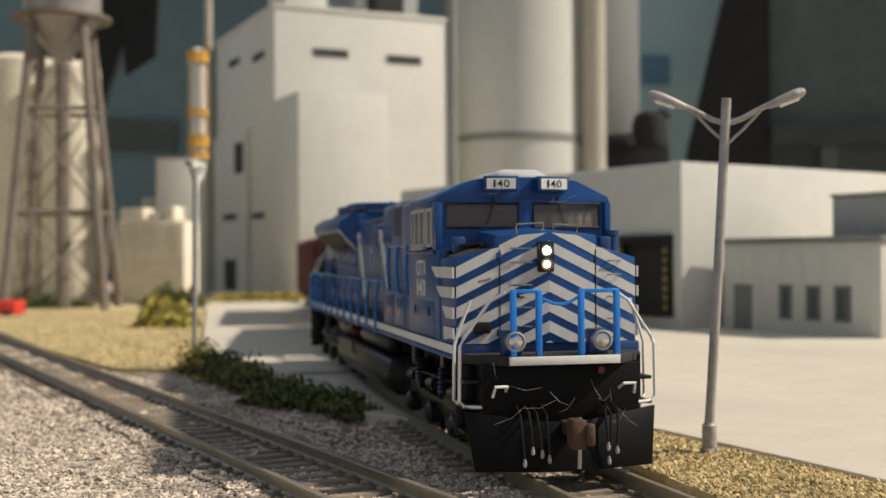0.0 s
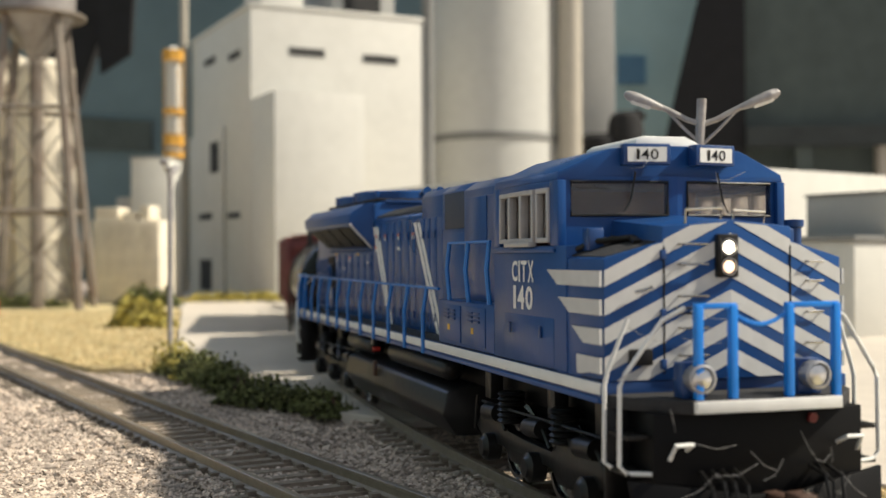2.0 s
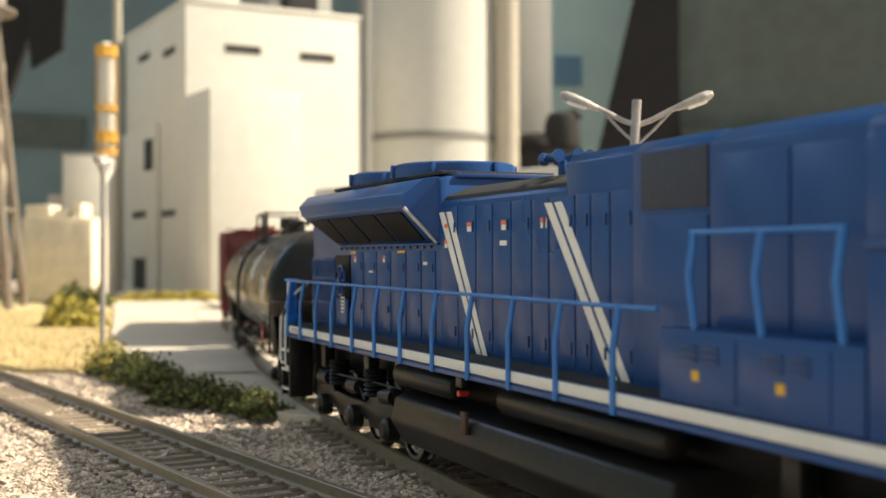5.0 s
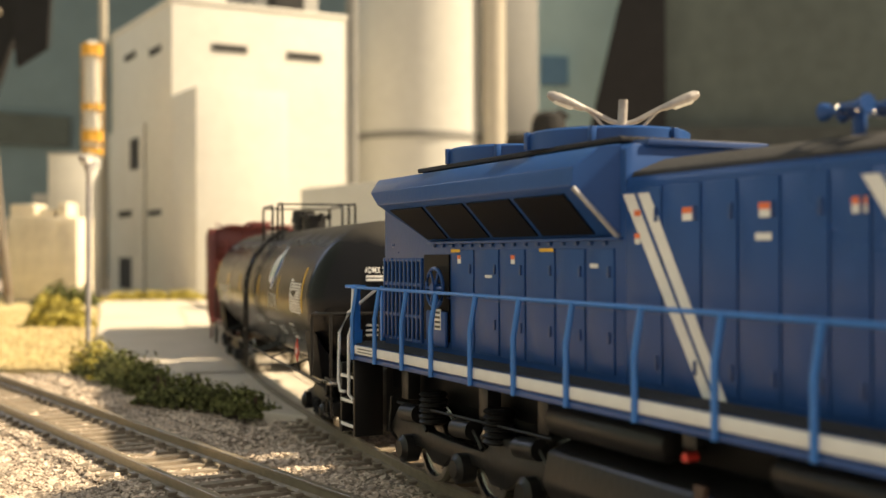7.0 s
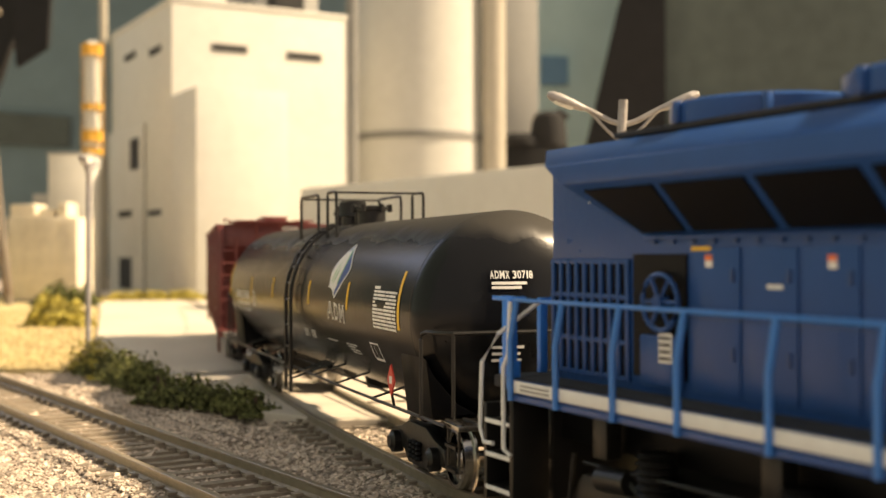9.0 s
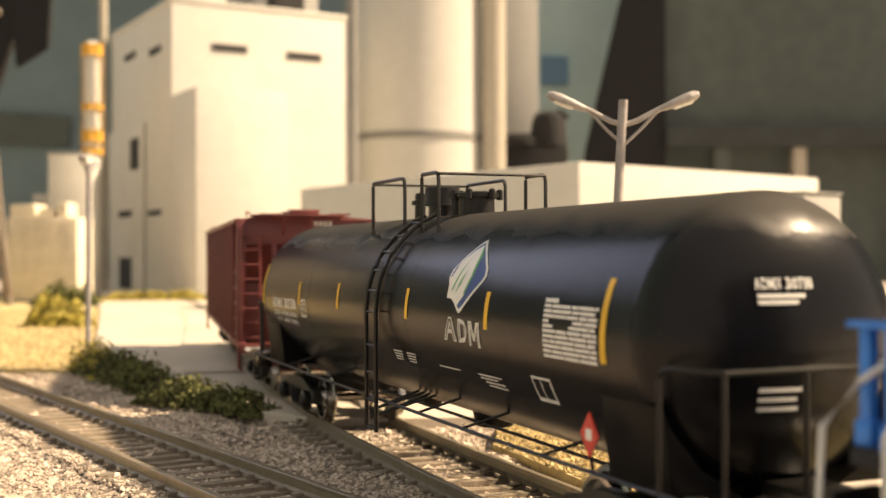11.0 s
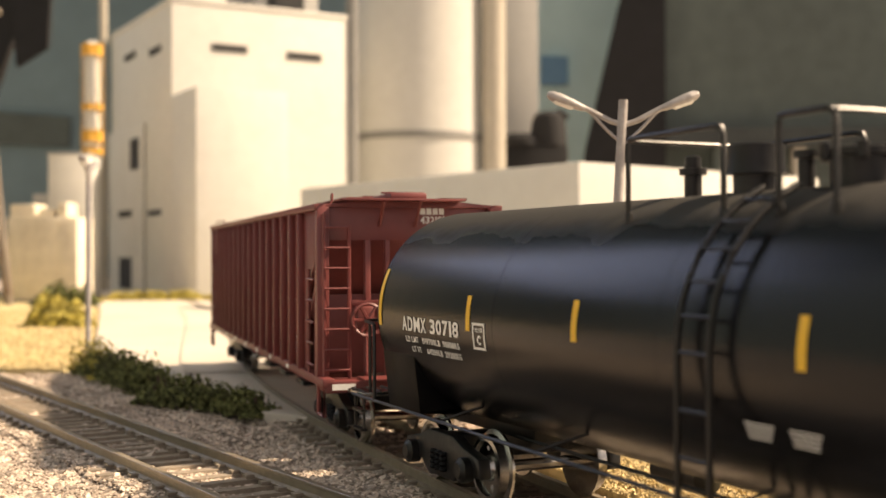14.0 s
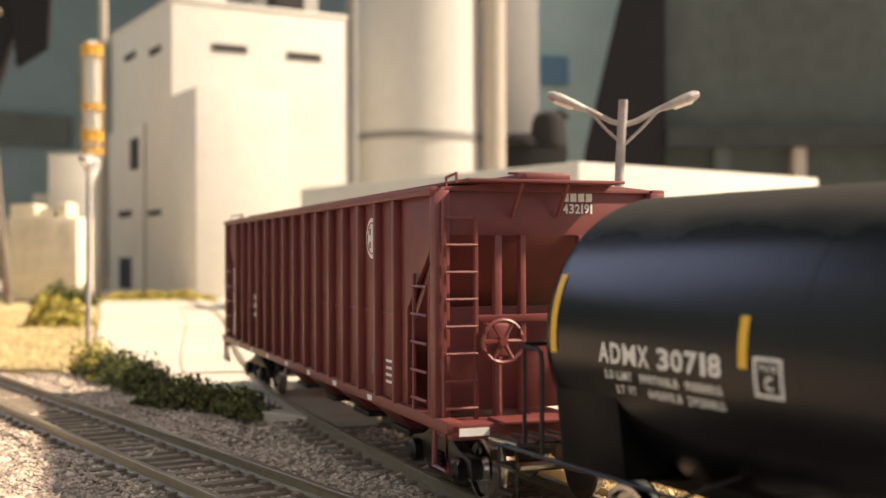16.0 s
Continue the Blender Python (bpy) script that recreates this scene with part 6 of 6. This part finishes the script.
    tubepart("safety_rail", [(-8.9, 1.5 * sg, 1.13), (-4, 1.52 * sg, 1.10), (0, 1.52 * sg, 1.10), (4, 1.52 * sg, 1.10), (8.9, 1.5 * sg, 1.13)], 0.024, BLACK, tank, seg=6)
    for x in (-5.6, -3.0, 1.8, 3.4, 5.6):
        tubepart("rail_stay", [(x, 1.52 * sg, 1.11), (x + 0.25, 0.95 * sg, 1.32)], 0.02, BLACK, tank, seg=5)
    # hazard placard
    bm = bmesh.new()
    c = Vector((6.75, 1.56 * sg, 1.5))
    q = [c + Vector((0, 0, 0.23)), c + Vector((0.18, 0, 0)), c + Vector((0, 0, -0.23)), c + Vector((-0.18, 0, 0))]
    vs = [bm.verts.new(p) for p in q] + [bm.verts.new(p - Vector((0, 0.02 * sg, 0))) for p in q]
    for f in ((0, 1, 2, 3), (7, 6, 5, 4), (0, 4, 5, 1), (1, 5, 6, 2), (2, 6, 7, 3), (3, 7, 4, 0)):
        bm.faces.new([vs[i] for i in f])
    pl = part("placard", bm, RED, tank, "red diamond hazard placard", smooth=False)
    boxpart("placard_mark", (6.69, 6.81, min(1.56 * sg, 1.564 * sg), max(1.56 * sg, 1.564 * sg), 1.45, 1.56), WHITE, pl, "", 0)
    tubepart("placard_post", [(6.75, 1.54 * sg, 1.29), (6.75, 1.5 * sg, 1.1)], 0.02, BLACK, tank)
# platform with railings and fittings on top
for sg in (-1, 1):
    y = 0.88 * sg
    for x0, x1 in ((-2.10, -0.50), (0.27, 0.97)):
        tubepart("railing", [(x0, y, 3.5), (x0, y, 4.47), (x0 + 0.015, y, 4.51), (x0 + 0.06, y, 4.52), (x1 - 0.12, y, 4.52), (x1 - 0.04, y, 4.50), (x1, y, 4.43), (x1, y, 3.5)], 0.032, BLACK, tank, seg=6)
        for x in (x0, x1):
            boxpart("railing_foot", (x - 0.05, x + 0.05, min(y - 0.02, y + 0.03), max(y - 0.02, y + 0.03), 3.5, 3.74), BLACK, tank, "", 0.008)
for x in (-2.10, 0.97):
    tubepart("railing_bar", [(x, -0.88, 4.5), (x, 0.88, 4.5)], 0.024, BLACK, tank, seg=6)
# relief valve, vent and manway
for nm, x, prof in (("valve", -2.15, [(3.8, 0.14), (3.88, 0.14), (3.885, 0.095), (4.16, 0.095), (4.165, 0.15), (4.24, 0.15), (4.245, 0.09), (4.36, 0.09), (4.38, 0.05)]),
                    ("vent_dome", -1.1, [(3.8, 0.30), (3.86, 0.30), (3.865, 0.23), (4.10, 0.23), (4.11, 0.31), (4.20, 0.29), (4.40, 0.29), (4.42, 0.26)]),
                    ("manway", 0.35, [(3.8, 0.44), (3.9, 0.44), (3.905, 0.28), (4.18, 0.28), (4.185, 0.34), (4.25, 0.34), (4.28, 0.2)])):
    bm = bmesh.new()
    lathe(bm, [(prof[0][0], 0.005)] + prof + [(prof[-1][0] + 0.002, 0.005)], 28, "z", (x, 0.0, 0))
    f = part(nm, bm, BLACK, tank)
    for k in range(6 if nm == "manway" else 0):
        a = k * math.pi / 3 + 0.3
        bm = bmesh.new()
        lathe(bm, [(4.14, 0.02), (4.15, 0.055), (4.29, 0.055), (4.31, 0.02)], 8, "z", (x + math.cos(a) * 0.36, math.sin(a) * 0.36, 0))
        part("clamp", bm, BLACK, f)
bm = bmesh.new()
lathe(bm, [(3.8, 0.005), (3.8, 0.08), (4.2, 0.08), (4.205, 0.13), (4.28, 0.13), (4.29, 0.005)], 16, "z", (-0.25, -0.1, 0))
part("valve", bm, BLACK, tank)
# ends
for e in (-1, 1):
    boxpart("stub_sill", (min(5.2 * e, 9.1 * e), max(5.2 * e, 9.1 * e), -0.3, 0.3, 0.80, 1.15), BLACK, tank)
    bm = bmesh.new()
    prism(bm, [(-1.3, 1.05), (1.3, 1.05), (1.40, 1.9), (1.28, 1.66), (0.95, 1.27), (0.5, 1.02), (-0.5, 1.02), (-0.95, 1.27), (-1.28, 1.66), (-1.40, 1.9)], min(6.7 * e, 7.85 * e), max(6.7 * e, 7.85 * e), "x")
    part("saddle", bm, BLACK_D, tank, "", 0.02)
    bm = bmesh.new()
    box(bm, min(8.6 * e, 9.25 * e), max(8.6 * e, 9.25 * e), -1.45, 1.45, 1.10, 1.17)
    pf = part("end_platform", bm, STEEL, tank, "grey grating end platform", 0.008)
    for i in range(12):
        boxpart("grating_bar", (min(8.62 * e, 9.23 * e), max(8.62 * e, 9.23 * e), -1.4 + i * 0.245, -1.36 + i * 0.245, 1.17, 1.19), BLACK, pf, "", 0)
    tubepart("end_rail", [(7.95 * e, -1.5, 1.12), (7.95 * e, -1.5, 2.16), (7.98 * e, -1.49, 2.24), (8.08 * e, -1.47, 2.27), (8.5 * e, -1.42, 2.28), (8.66 * e, -1.3, 2.28), (8.66 * e, 1.3, 2.28), (8.5 * e, 1.42, 2.28), (8.08 * e, 1.47, 2.27), (7.98 * e, 1.49, 2.24), (7.95 * e, 1.5, 2.16), (7.95 * e, 1.5, 1.12)], 0.028, BLACK, tank)
    for y in (-1.35, -0.45, 0.45, 1.35):
        tubepart("end_rail_post", [(8.66 * e, y * 0.96, 1.15), (8.66 * e, y * 0.96, 2.28)], 0.026, BLACK, tank)
    coupler(tank, 8.9 * e, e)
    for y in (-1.38, 1.38):
        for z in (0.55, 0.85):
            boxpart("sill_step", (min(8.7 * e, 9.1 * e), max(8.7 * e, 9.1 * e), y - 0.05, y + 0.05, z, z + 0.04), BLACK, tank, "", 0)
        tubepart("step_hanger", [(8.7 * e, y, 0.55), (8.7 * e, y, 1.1)], 0.02, BLACK, tank)
        tubepart("step_hanger", [(9.1 * e, y, 0.55), (9.1 * e, y, 1.1)], 0.02, BLACK, tank)
    freight_truck(tank, 6.5 * e)


def on_head(y, z, off=0.012):
    """A point on the tank's front head."""
    k = min(0.98, ((y / TR) ** 2 + ((z - TZ) / TR) ** 2))
    return Vector((7.45 + HEAD * math.sqrt(1 - k) + off, y, z))


lettering("end_mark", "ADMX 30718", 0.11, 0.62, WHITE, tank, lambda a, h: on_head(-0.56 + a, 2.97 + h), label="white end number")
for w_, z in ((0.5, 2.89), (0.42, 2.83), (0.45, 2.02), (0.4, 1.93), (0.42, 1.84)):
    bm = bmesh.new()
    rows = [[bm.verts.new(on_head(-0.54 + w_ * i / 6, zz)) for zz in (z, z + 0.04)] for i in range(7)]
    for r0, r1 in zip(rows, rows[1:]):
        bm.faces.new((r0[0], r1[0], r1[1], r0[1]))
    part("end_data_line", bm, WHITE, tank, smooth=False)
bm = bmesh.new()
lathe(bm, [(0.72, 0.2), (0.74, 0.28), (0.98, 0.34), (1.0, 0.34)], 16, "z", (1.0, 0, 0))
part("bottom_outlet", bm, BLACK, tank)
tubepart("brake_rod", [(-5.5, -0.4, 0.85), (5.5, -0.4, 0.85)], 0.025, BLACK, tank)
lathe_bm = bmesh.new()
lathe(lathe_bm, [(-3.2, 0.05), (-3.15, 0.2), (-2.3, 0.2), (-2.25, 0.05)], 16, "x", (0, 0.3, 0.78))
part("brake_cylinder", lathe_bm, BLACK, tank)

# ---------------- covered hopper ----------------
hop = thing("hopper_car", "oxide-red covered hopper car with ribbed sides", "hopper car")
for sg in (-1, 1):
    bm = bmesh.new()
    prism(bm, [(-8.0, 4.12), (8.0, 4.12), (8.0, 3.6), (6.75, 2.55), (6.75, 1.2), (-6.75, 1.2), (-6.75, 2.55), (-8.0, 3.6)], 1.50 * sg, 1.57 * sg, "y")
    part("side_sheet", bm, OXIDE, hop, "", 0.008)
    for i in range(15):
        x = 6.45 - i * 0.922
        bm = bmesh.new()
        box(bm, x - 0.05, x + 0.05, min(1.57 * sg, 1.69 * sg), max(1.57 * sg, 1.69 * sg), 1.22, 4.06)
        part("rib", bm, OXIDE, hop, "", 0.01)
        if i < 14:
            boxpart("mid_seam", (x - 0.86, x - 0.06, min(1.565 * sg, 1.585 * sg), max(1.565 * sg, 1.585 * sg), 2.44, 2.47), OXIDE, hop, "", 0.004)
    boxpart("top_chord", (-8.1, 8.1, min(1.5 * sg, 1.70 * sg), max(1.5 * sg, 1.70 * sg), 4.06, 4.17), OXIDE, hop, "", 0.02)
    boxpart("side_sill", (-8.6, 8.6, min(1.45 * sg, 1.66 * sg), max(1.45 * sg, 1.66 * sg), 1.08, 1.24), OXIDE, hop, "", 0.02)
    for e in (-1, 1):
        boxpart("corner_post", (min(7.95 * e, 8.15 * e), max(7.95 * e, 8.15 * e), min(1.45 * sg, 1.66 * sg), max(1.45 * sg, 1.66 * sg), 1.2, 4.12), OXIDE, hop, "", 0.015)
        for x in (7.2, 7.85):
            tubepart("side_ladder_rail", [(x * e, 1.62 * sg, 1.2), (x * e, 1.62 * sg, 3.05)], 0.03, OXIDE, hop, seg=6)
        for k in range(5):
            tubepart("side_rung", [(7.2 * e, 1.66 * sg, 1.4 + k * 0.37), (7.85 * e, 1.66 * sg, 1.4 + k * 0.37)], 0.022, OXIDE, hop, seg=6)
        # end ladder
        for y in (1.55, 1.12):
            tubepart("end_ladder_rail", [(8.2 * e, y * sg, 1.2), (8.2 * e, y * sg, 4.0 if y > 1.2 else 3.8)], 0.035, OXIDE, hop, seg=6)
        for k in range(8):
            tubepart("end_rung", [(8.26 * e, 1.55 * sg, 1.35 + k * 0.345), (8.26 * e, 1.12 * sg, 1.35 + k * 0.345)], 0.022, OXIDE, hop, seg=6)
        boxpart("end_post", (min(8.0 * e, 8.12 * e), max(8.0 * e, 8.12 * e), min(0.72 * sg, 0.82 * sg), max(0.72 * sg, 0.82 * sg), 1.2, 3.55), OXIDE, hop, "", 0.01)
        boxpart("end_post", (min(8.0 * e, 8.12 * e), max(8.0 * e, 8.12 * e), min(0.38 * sg, 0.46 * sg), max(0.38 * sg, 0.46 * sg), 1.2, 3.55), OXIDE, hop, "", 0.01)
        tubepart("stirrup", [(8.0 * e, 1.6 * sg, 1.15), (7.95 * e, 1.6 * sg, 0.6), (8.45 * e, 1.6 * sg, 0.6), (8.4 * e, 1.6 * sg, 1.15)], 0.04, OXIDE, hop, seg=6)
    # emblem disc, panels and data as plain shapes
    bm = bmesh.new()
    lathe(bm, [(1.572 * sg, 0.31), (1.578 * sg, 0.31)], 28, "y", (5.06, 0, 3.55))
    em = part("emblem_disc", bm, WHITE, hop, "round white emblem")
    bm = bmesh.new()
    tube(bm, [(5.06 + math.cos(a) * 0.235, 1.579 * sg, 3.55 + math.sin(a) * 0.235) for a in np.linspace(0, 6.283, 25)], 0.012, 5)
    part("emblem_ring", bm, OXIDE, em)
    for dx, dz in ((-0.1, -0.1), (0.1, -0.1), (-0.1, 0.1), (0.1, 0.1)):
        boxpart("emblem_corner", (5.06 + dx - 0.04, 5.06 + dx + 0.04, min(1.578 * sg, 1.582 * sg), max(1.578 * sg, 1.582 * sg), 3.55 + dz - 0.05, 3.55 + dz + 0.05), OXIDE, em, "", 0)
    bp = boxpart("data_panel", (5.0, 5.4, min(1.57 * sg, 1.578 * sg), max(1.57 * sg, 1.578 * sg), 1.45, 1.76), BLACK, hop, "black data panel with white marks", 0)
    for d in ((5.04, 5.18, 1.50, 1.73), (5.22, 5.36, 1.5, 1.58), (5.22, 5.36, 1.62, 1.73)):
        boxpart("panel_mark", (d[0], d[1], min(1.578 * sg, 1.582 * sg), max(1.578 * sg, 1.582 * sg), d[2], d[3]), GREYTRIM, bp, "", 0)
    for x in (-6.2, -4.4, -2.6, -0.7, 1.2, 3.1, 5.2):
        boxpart("reflector_patch", (x - 0.12, x + 0.12, min(1.66 * sg, 1.668 * sg), max(1.66 * sg, 1.668 * sg), 1.12, 1.2), WHITE, hop, "", 0)
    for i in range(4):
        boxpart("data_line", (5.75, 6.25, min(1.57 * sg, 1.576 * sg), max(1.57 * sg, 1.576 * sg), 1.74 - i * 0.1, 1.78 - i * 0.1), WHITE, hop, "", 0)
    for i in range(3):
        boxpart("data_line", (-4.9, -3.9 - 0.2 * i, min(1.57 * sg, 1.576 * sg), max(1.57 * sg, 1.576 * sg), 2.3 - i * 0.2, 2.4 - i * 0.2), WHITE, hop, "", 0)
# roof
bm = bmesh.new()
prism(bm, [(-1.6, 4.12), (1.6, 4.12), (1.5, 4.17), (0.5, 4.26), (-0.5, 4.26), (-1.5, 4.17)], -8.05, 8.05, "x")
part("roof", bm, OXIDE, hop, "", 0.01)
for sg in (-1, 1):
    for x0, x1 in ((-7.9, -4.0), (-3.95, 0.0), (0.05, 4.0), (4.05, 7.9)):
        boxpart("running_board", (x0, x1, min(0.62 * sg, 1.1 * sg), max(0.62 * sg, 1.1 * sg), 4.26, 4.30), OXIDE, hop, "", 0.005)
for x in (-6.2, -2.1, 2.1, 6.2):
    bm = bmesh.new()
    box(bm, x - 1.8, x + 1.8, -0.33, 0.33, 4.26, 4.38)
    h_ = part("roof_hatch", bm, OXIDE, hop, "", 0.03)
    for dx in (-1.4, 0, 1.4):
        boxpart("hatch_clamp", (x + dx - 0.05, x + dx + 0.05, -0.4, 0.4, 4.38, 4.41), OXIDE, h_, "", 0.008)
for e in (-1, 1):
    # end sheet: vertical top, sloping floor sheet below
    bm = bmesh.new()
    prism(bm, [(7.6 * e, 4.12), (8.0 * e, 4.12), (8.0 * e, 3.55), (5.9 * e, 1.35), (5.7 * e, 1.35), (7.6 * e, 3.3)], -1.5, 1.5, "y")
    part("end_sheet", bm, OXIDE, hop, "", 0.01)
    boxpart("end_girt", (min(8.02 * e, 8.14 * e), max(8.02 * e, 8.14 * e), -1.1, 1.1, 2.42, 2.52), OXIDE, hop)
    boxpart("end_bulkhead", (min(7.3 * e, 7.4 * e), max(7.3 * e, 7.4 * e), -1.45, 1.45, 1.2, 2.6), OXIDE, hop)
    boxpart("end_sill", (min(8.0 * e, 8.6 * e), max(8.0 * e, 8.6 * e), -1.6, 1.6, 1.0, 1.2), OXIDE, hop, "", 0.02)
    boxpart("cross_platform", (min(8.3 * e, 8.85 * e), max(8.3 * e, 8.85 * e), -1.0, 1.0, 1.2, 1.24), OXIDE, hop, "", 0.006)
    boxpart("end_running_board", (min(8.0 * e, 8.45 * e), max(8.0 * e, 8.45 * e), -1.3, 0.9, 4.22, 4.26), OXIDE, hop, "", 0.006)
    tubepart("roof_grab", [(8.4 * e, -1.45, 4.2), (8.4 * e, -1.45, 4.32), (7.6 * e, -1.3, 4.32), (7.6 * e, -1.3, 4.2)], 0.02, OXIDE, hop, seg=6)
    for y in (0.1, -0.55):
        tubepart("board_bracket", [(8.4 * e, y, 4.22), (8.05 * e, y, 3.8)], 0.03, OXIDE, hop, seg=6)
    boxpart("reflector_patch", (min(8.6 * e, 8.605 * e), max(8.6 * e, 8.605 * e), -1.5, -1.1, 1.05, 1.15), WHITE, hop, "", 0)
    coupler(hop, 8.3 * e, e)
    freight_truck(hop, 6.7 * e)
    bm = bmesh.new()
    c = Vector((8.45 * e, -0.85, 2.2))
    tube(bm, [c + Vector((0, math.cos(a) * 0.27, math.sin(a) * 0.27)) for a in np.linspace(0, 6.283, 21)], 0.03, 6)
    bw = part("brake_wheel", bm, OXIDE, hop, "oxide-red hand brake wheel")
    for k in range(6):
        a = k * math.pi / 3
        tubepart("spoke", [c, c + Vector((0, math.cos(a) * 0.26, math.sin(a) * 0.26))], 0.03, OXIDE, bw, seg=5)
    tubepart("hub", [c - Vector((0.35 * e, 0, 0)), c + Vector((0.04 * e, 0, 0))], 0.06, OXIDE, bw)
    boxpart("brake_housing", (min(8.12 * e, 8.32 * e), max(8.12 * e, 8.32 * e), -1.0, -0.7, 2.0, 2.42), OXIDE, hop, "", 0.03)
    tubepart("brake_chain", [(8.3 * e, -0.85, 2.0), (8.32 * e, -0.85, 1.3)], 0.025, OXIDE, hop)
lettering("end_number", "432191", 0.13, 0.45, WHITE, hop, lambda a, h: (8.01, 0.2 + a, 3.84 + h), label="white car number")
for k in range(4):
    boxpart("name_block", (8.002, 8.012, 0.20 + k * 0.115, 0.29 + k * 0.115, 4.0, 4.11), WHITE, hop, "", 0)
boxpart("centre_sill", (-8.3, 8.3, -0.25, 0.25, 0.8, 1.2), OXIDE, hop)
for x in (-3.6, -1.2, 1.2, 3.6):
    bm = bmesh.new()
    v0 = [bm.verts.new((x + dx, y, 1.25)) for dx, y in ((-1.15, -1.45), (1.15, -1.45), (1.15, 1.45), (-1.15, 1.45))]
    v1 = [bm.verts.new((x + dx, y, 0.45)) for dx, y in ((-0.45, -0.6), (0.45, -0.6), (0.45, 0.6), (-0.45, 0.6))]
    bm.faces.new(v0)
    bm.faces.new(v1[::-1])
    for i in range(4):
        bm.faces.new((v0[i], v1[i], v1[(i + 1) % 4], v0[(i + 1) % 4]))
    ch = part("discharge_chute", bm, OXIDE, hop, "", 0.01)
    boxpart("outlet_gate", (x - 0.5, x + 0.5, -0.68, 0.68, 0.36, 0.46), BLACK, ch, "", 0.01)


# ---- what moves ----
def run_to(t):
    """How far along the line the locomotive's middle is at t seconds."""
    late = max(0.0, t - 12.5)
    return -15.927 + 2.98598 * t - 0.0700843 * t ** 2 + 0.00671237 * t ** 3 - 0.000207176 * t ** 4 + 0.009 * late ** 2


def motions():
    times = [i * 0.2 for i in range(81)]
    for v, back_, half in ((loco, 0.0, 6.7), (tank, 20.85, 6.5), (hop, 39.3, 6.7)):
        walk(v, [(t, riding(run_to(t) - back_, half)) for t in times])
    for o, x, r in WHEELS:
        walk(o, [(t, P(x, 0, r, 0, 0, math.degrees((run_to(t) + 16) / r))) for t in times])


motions()
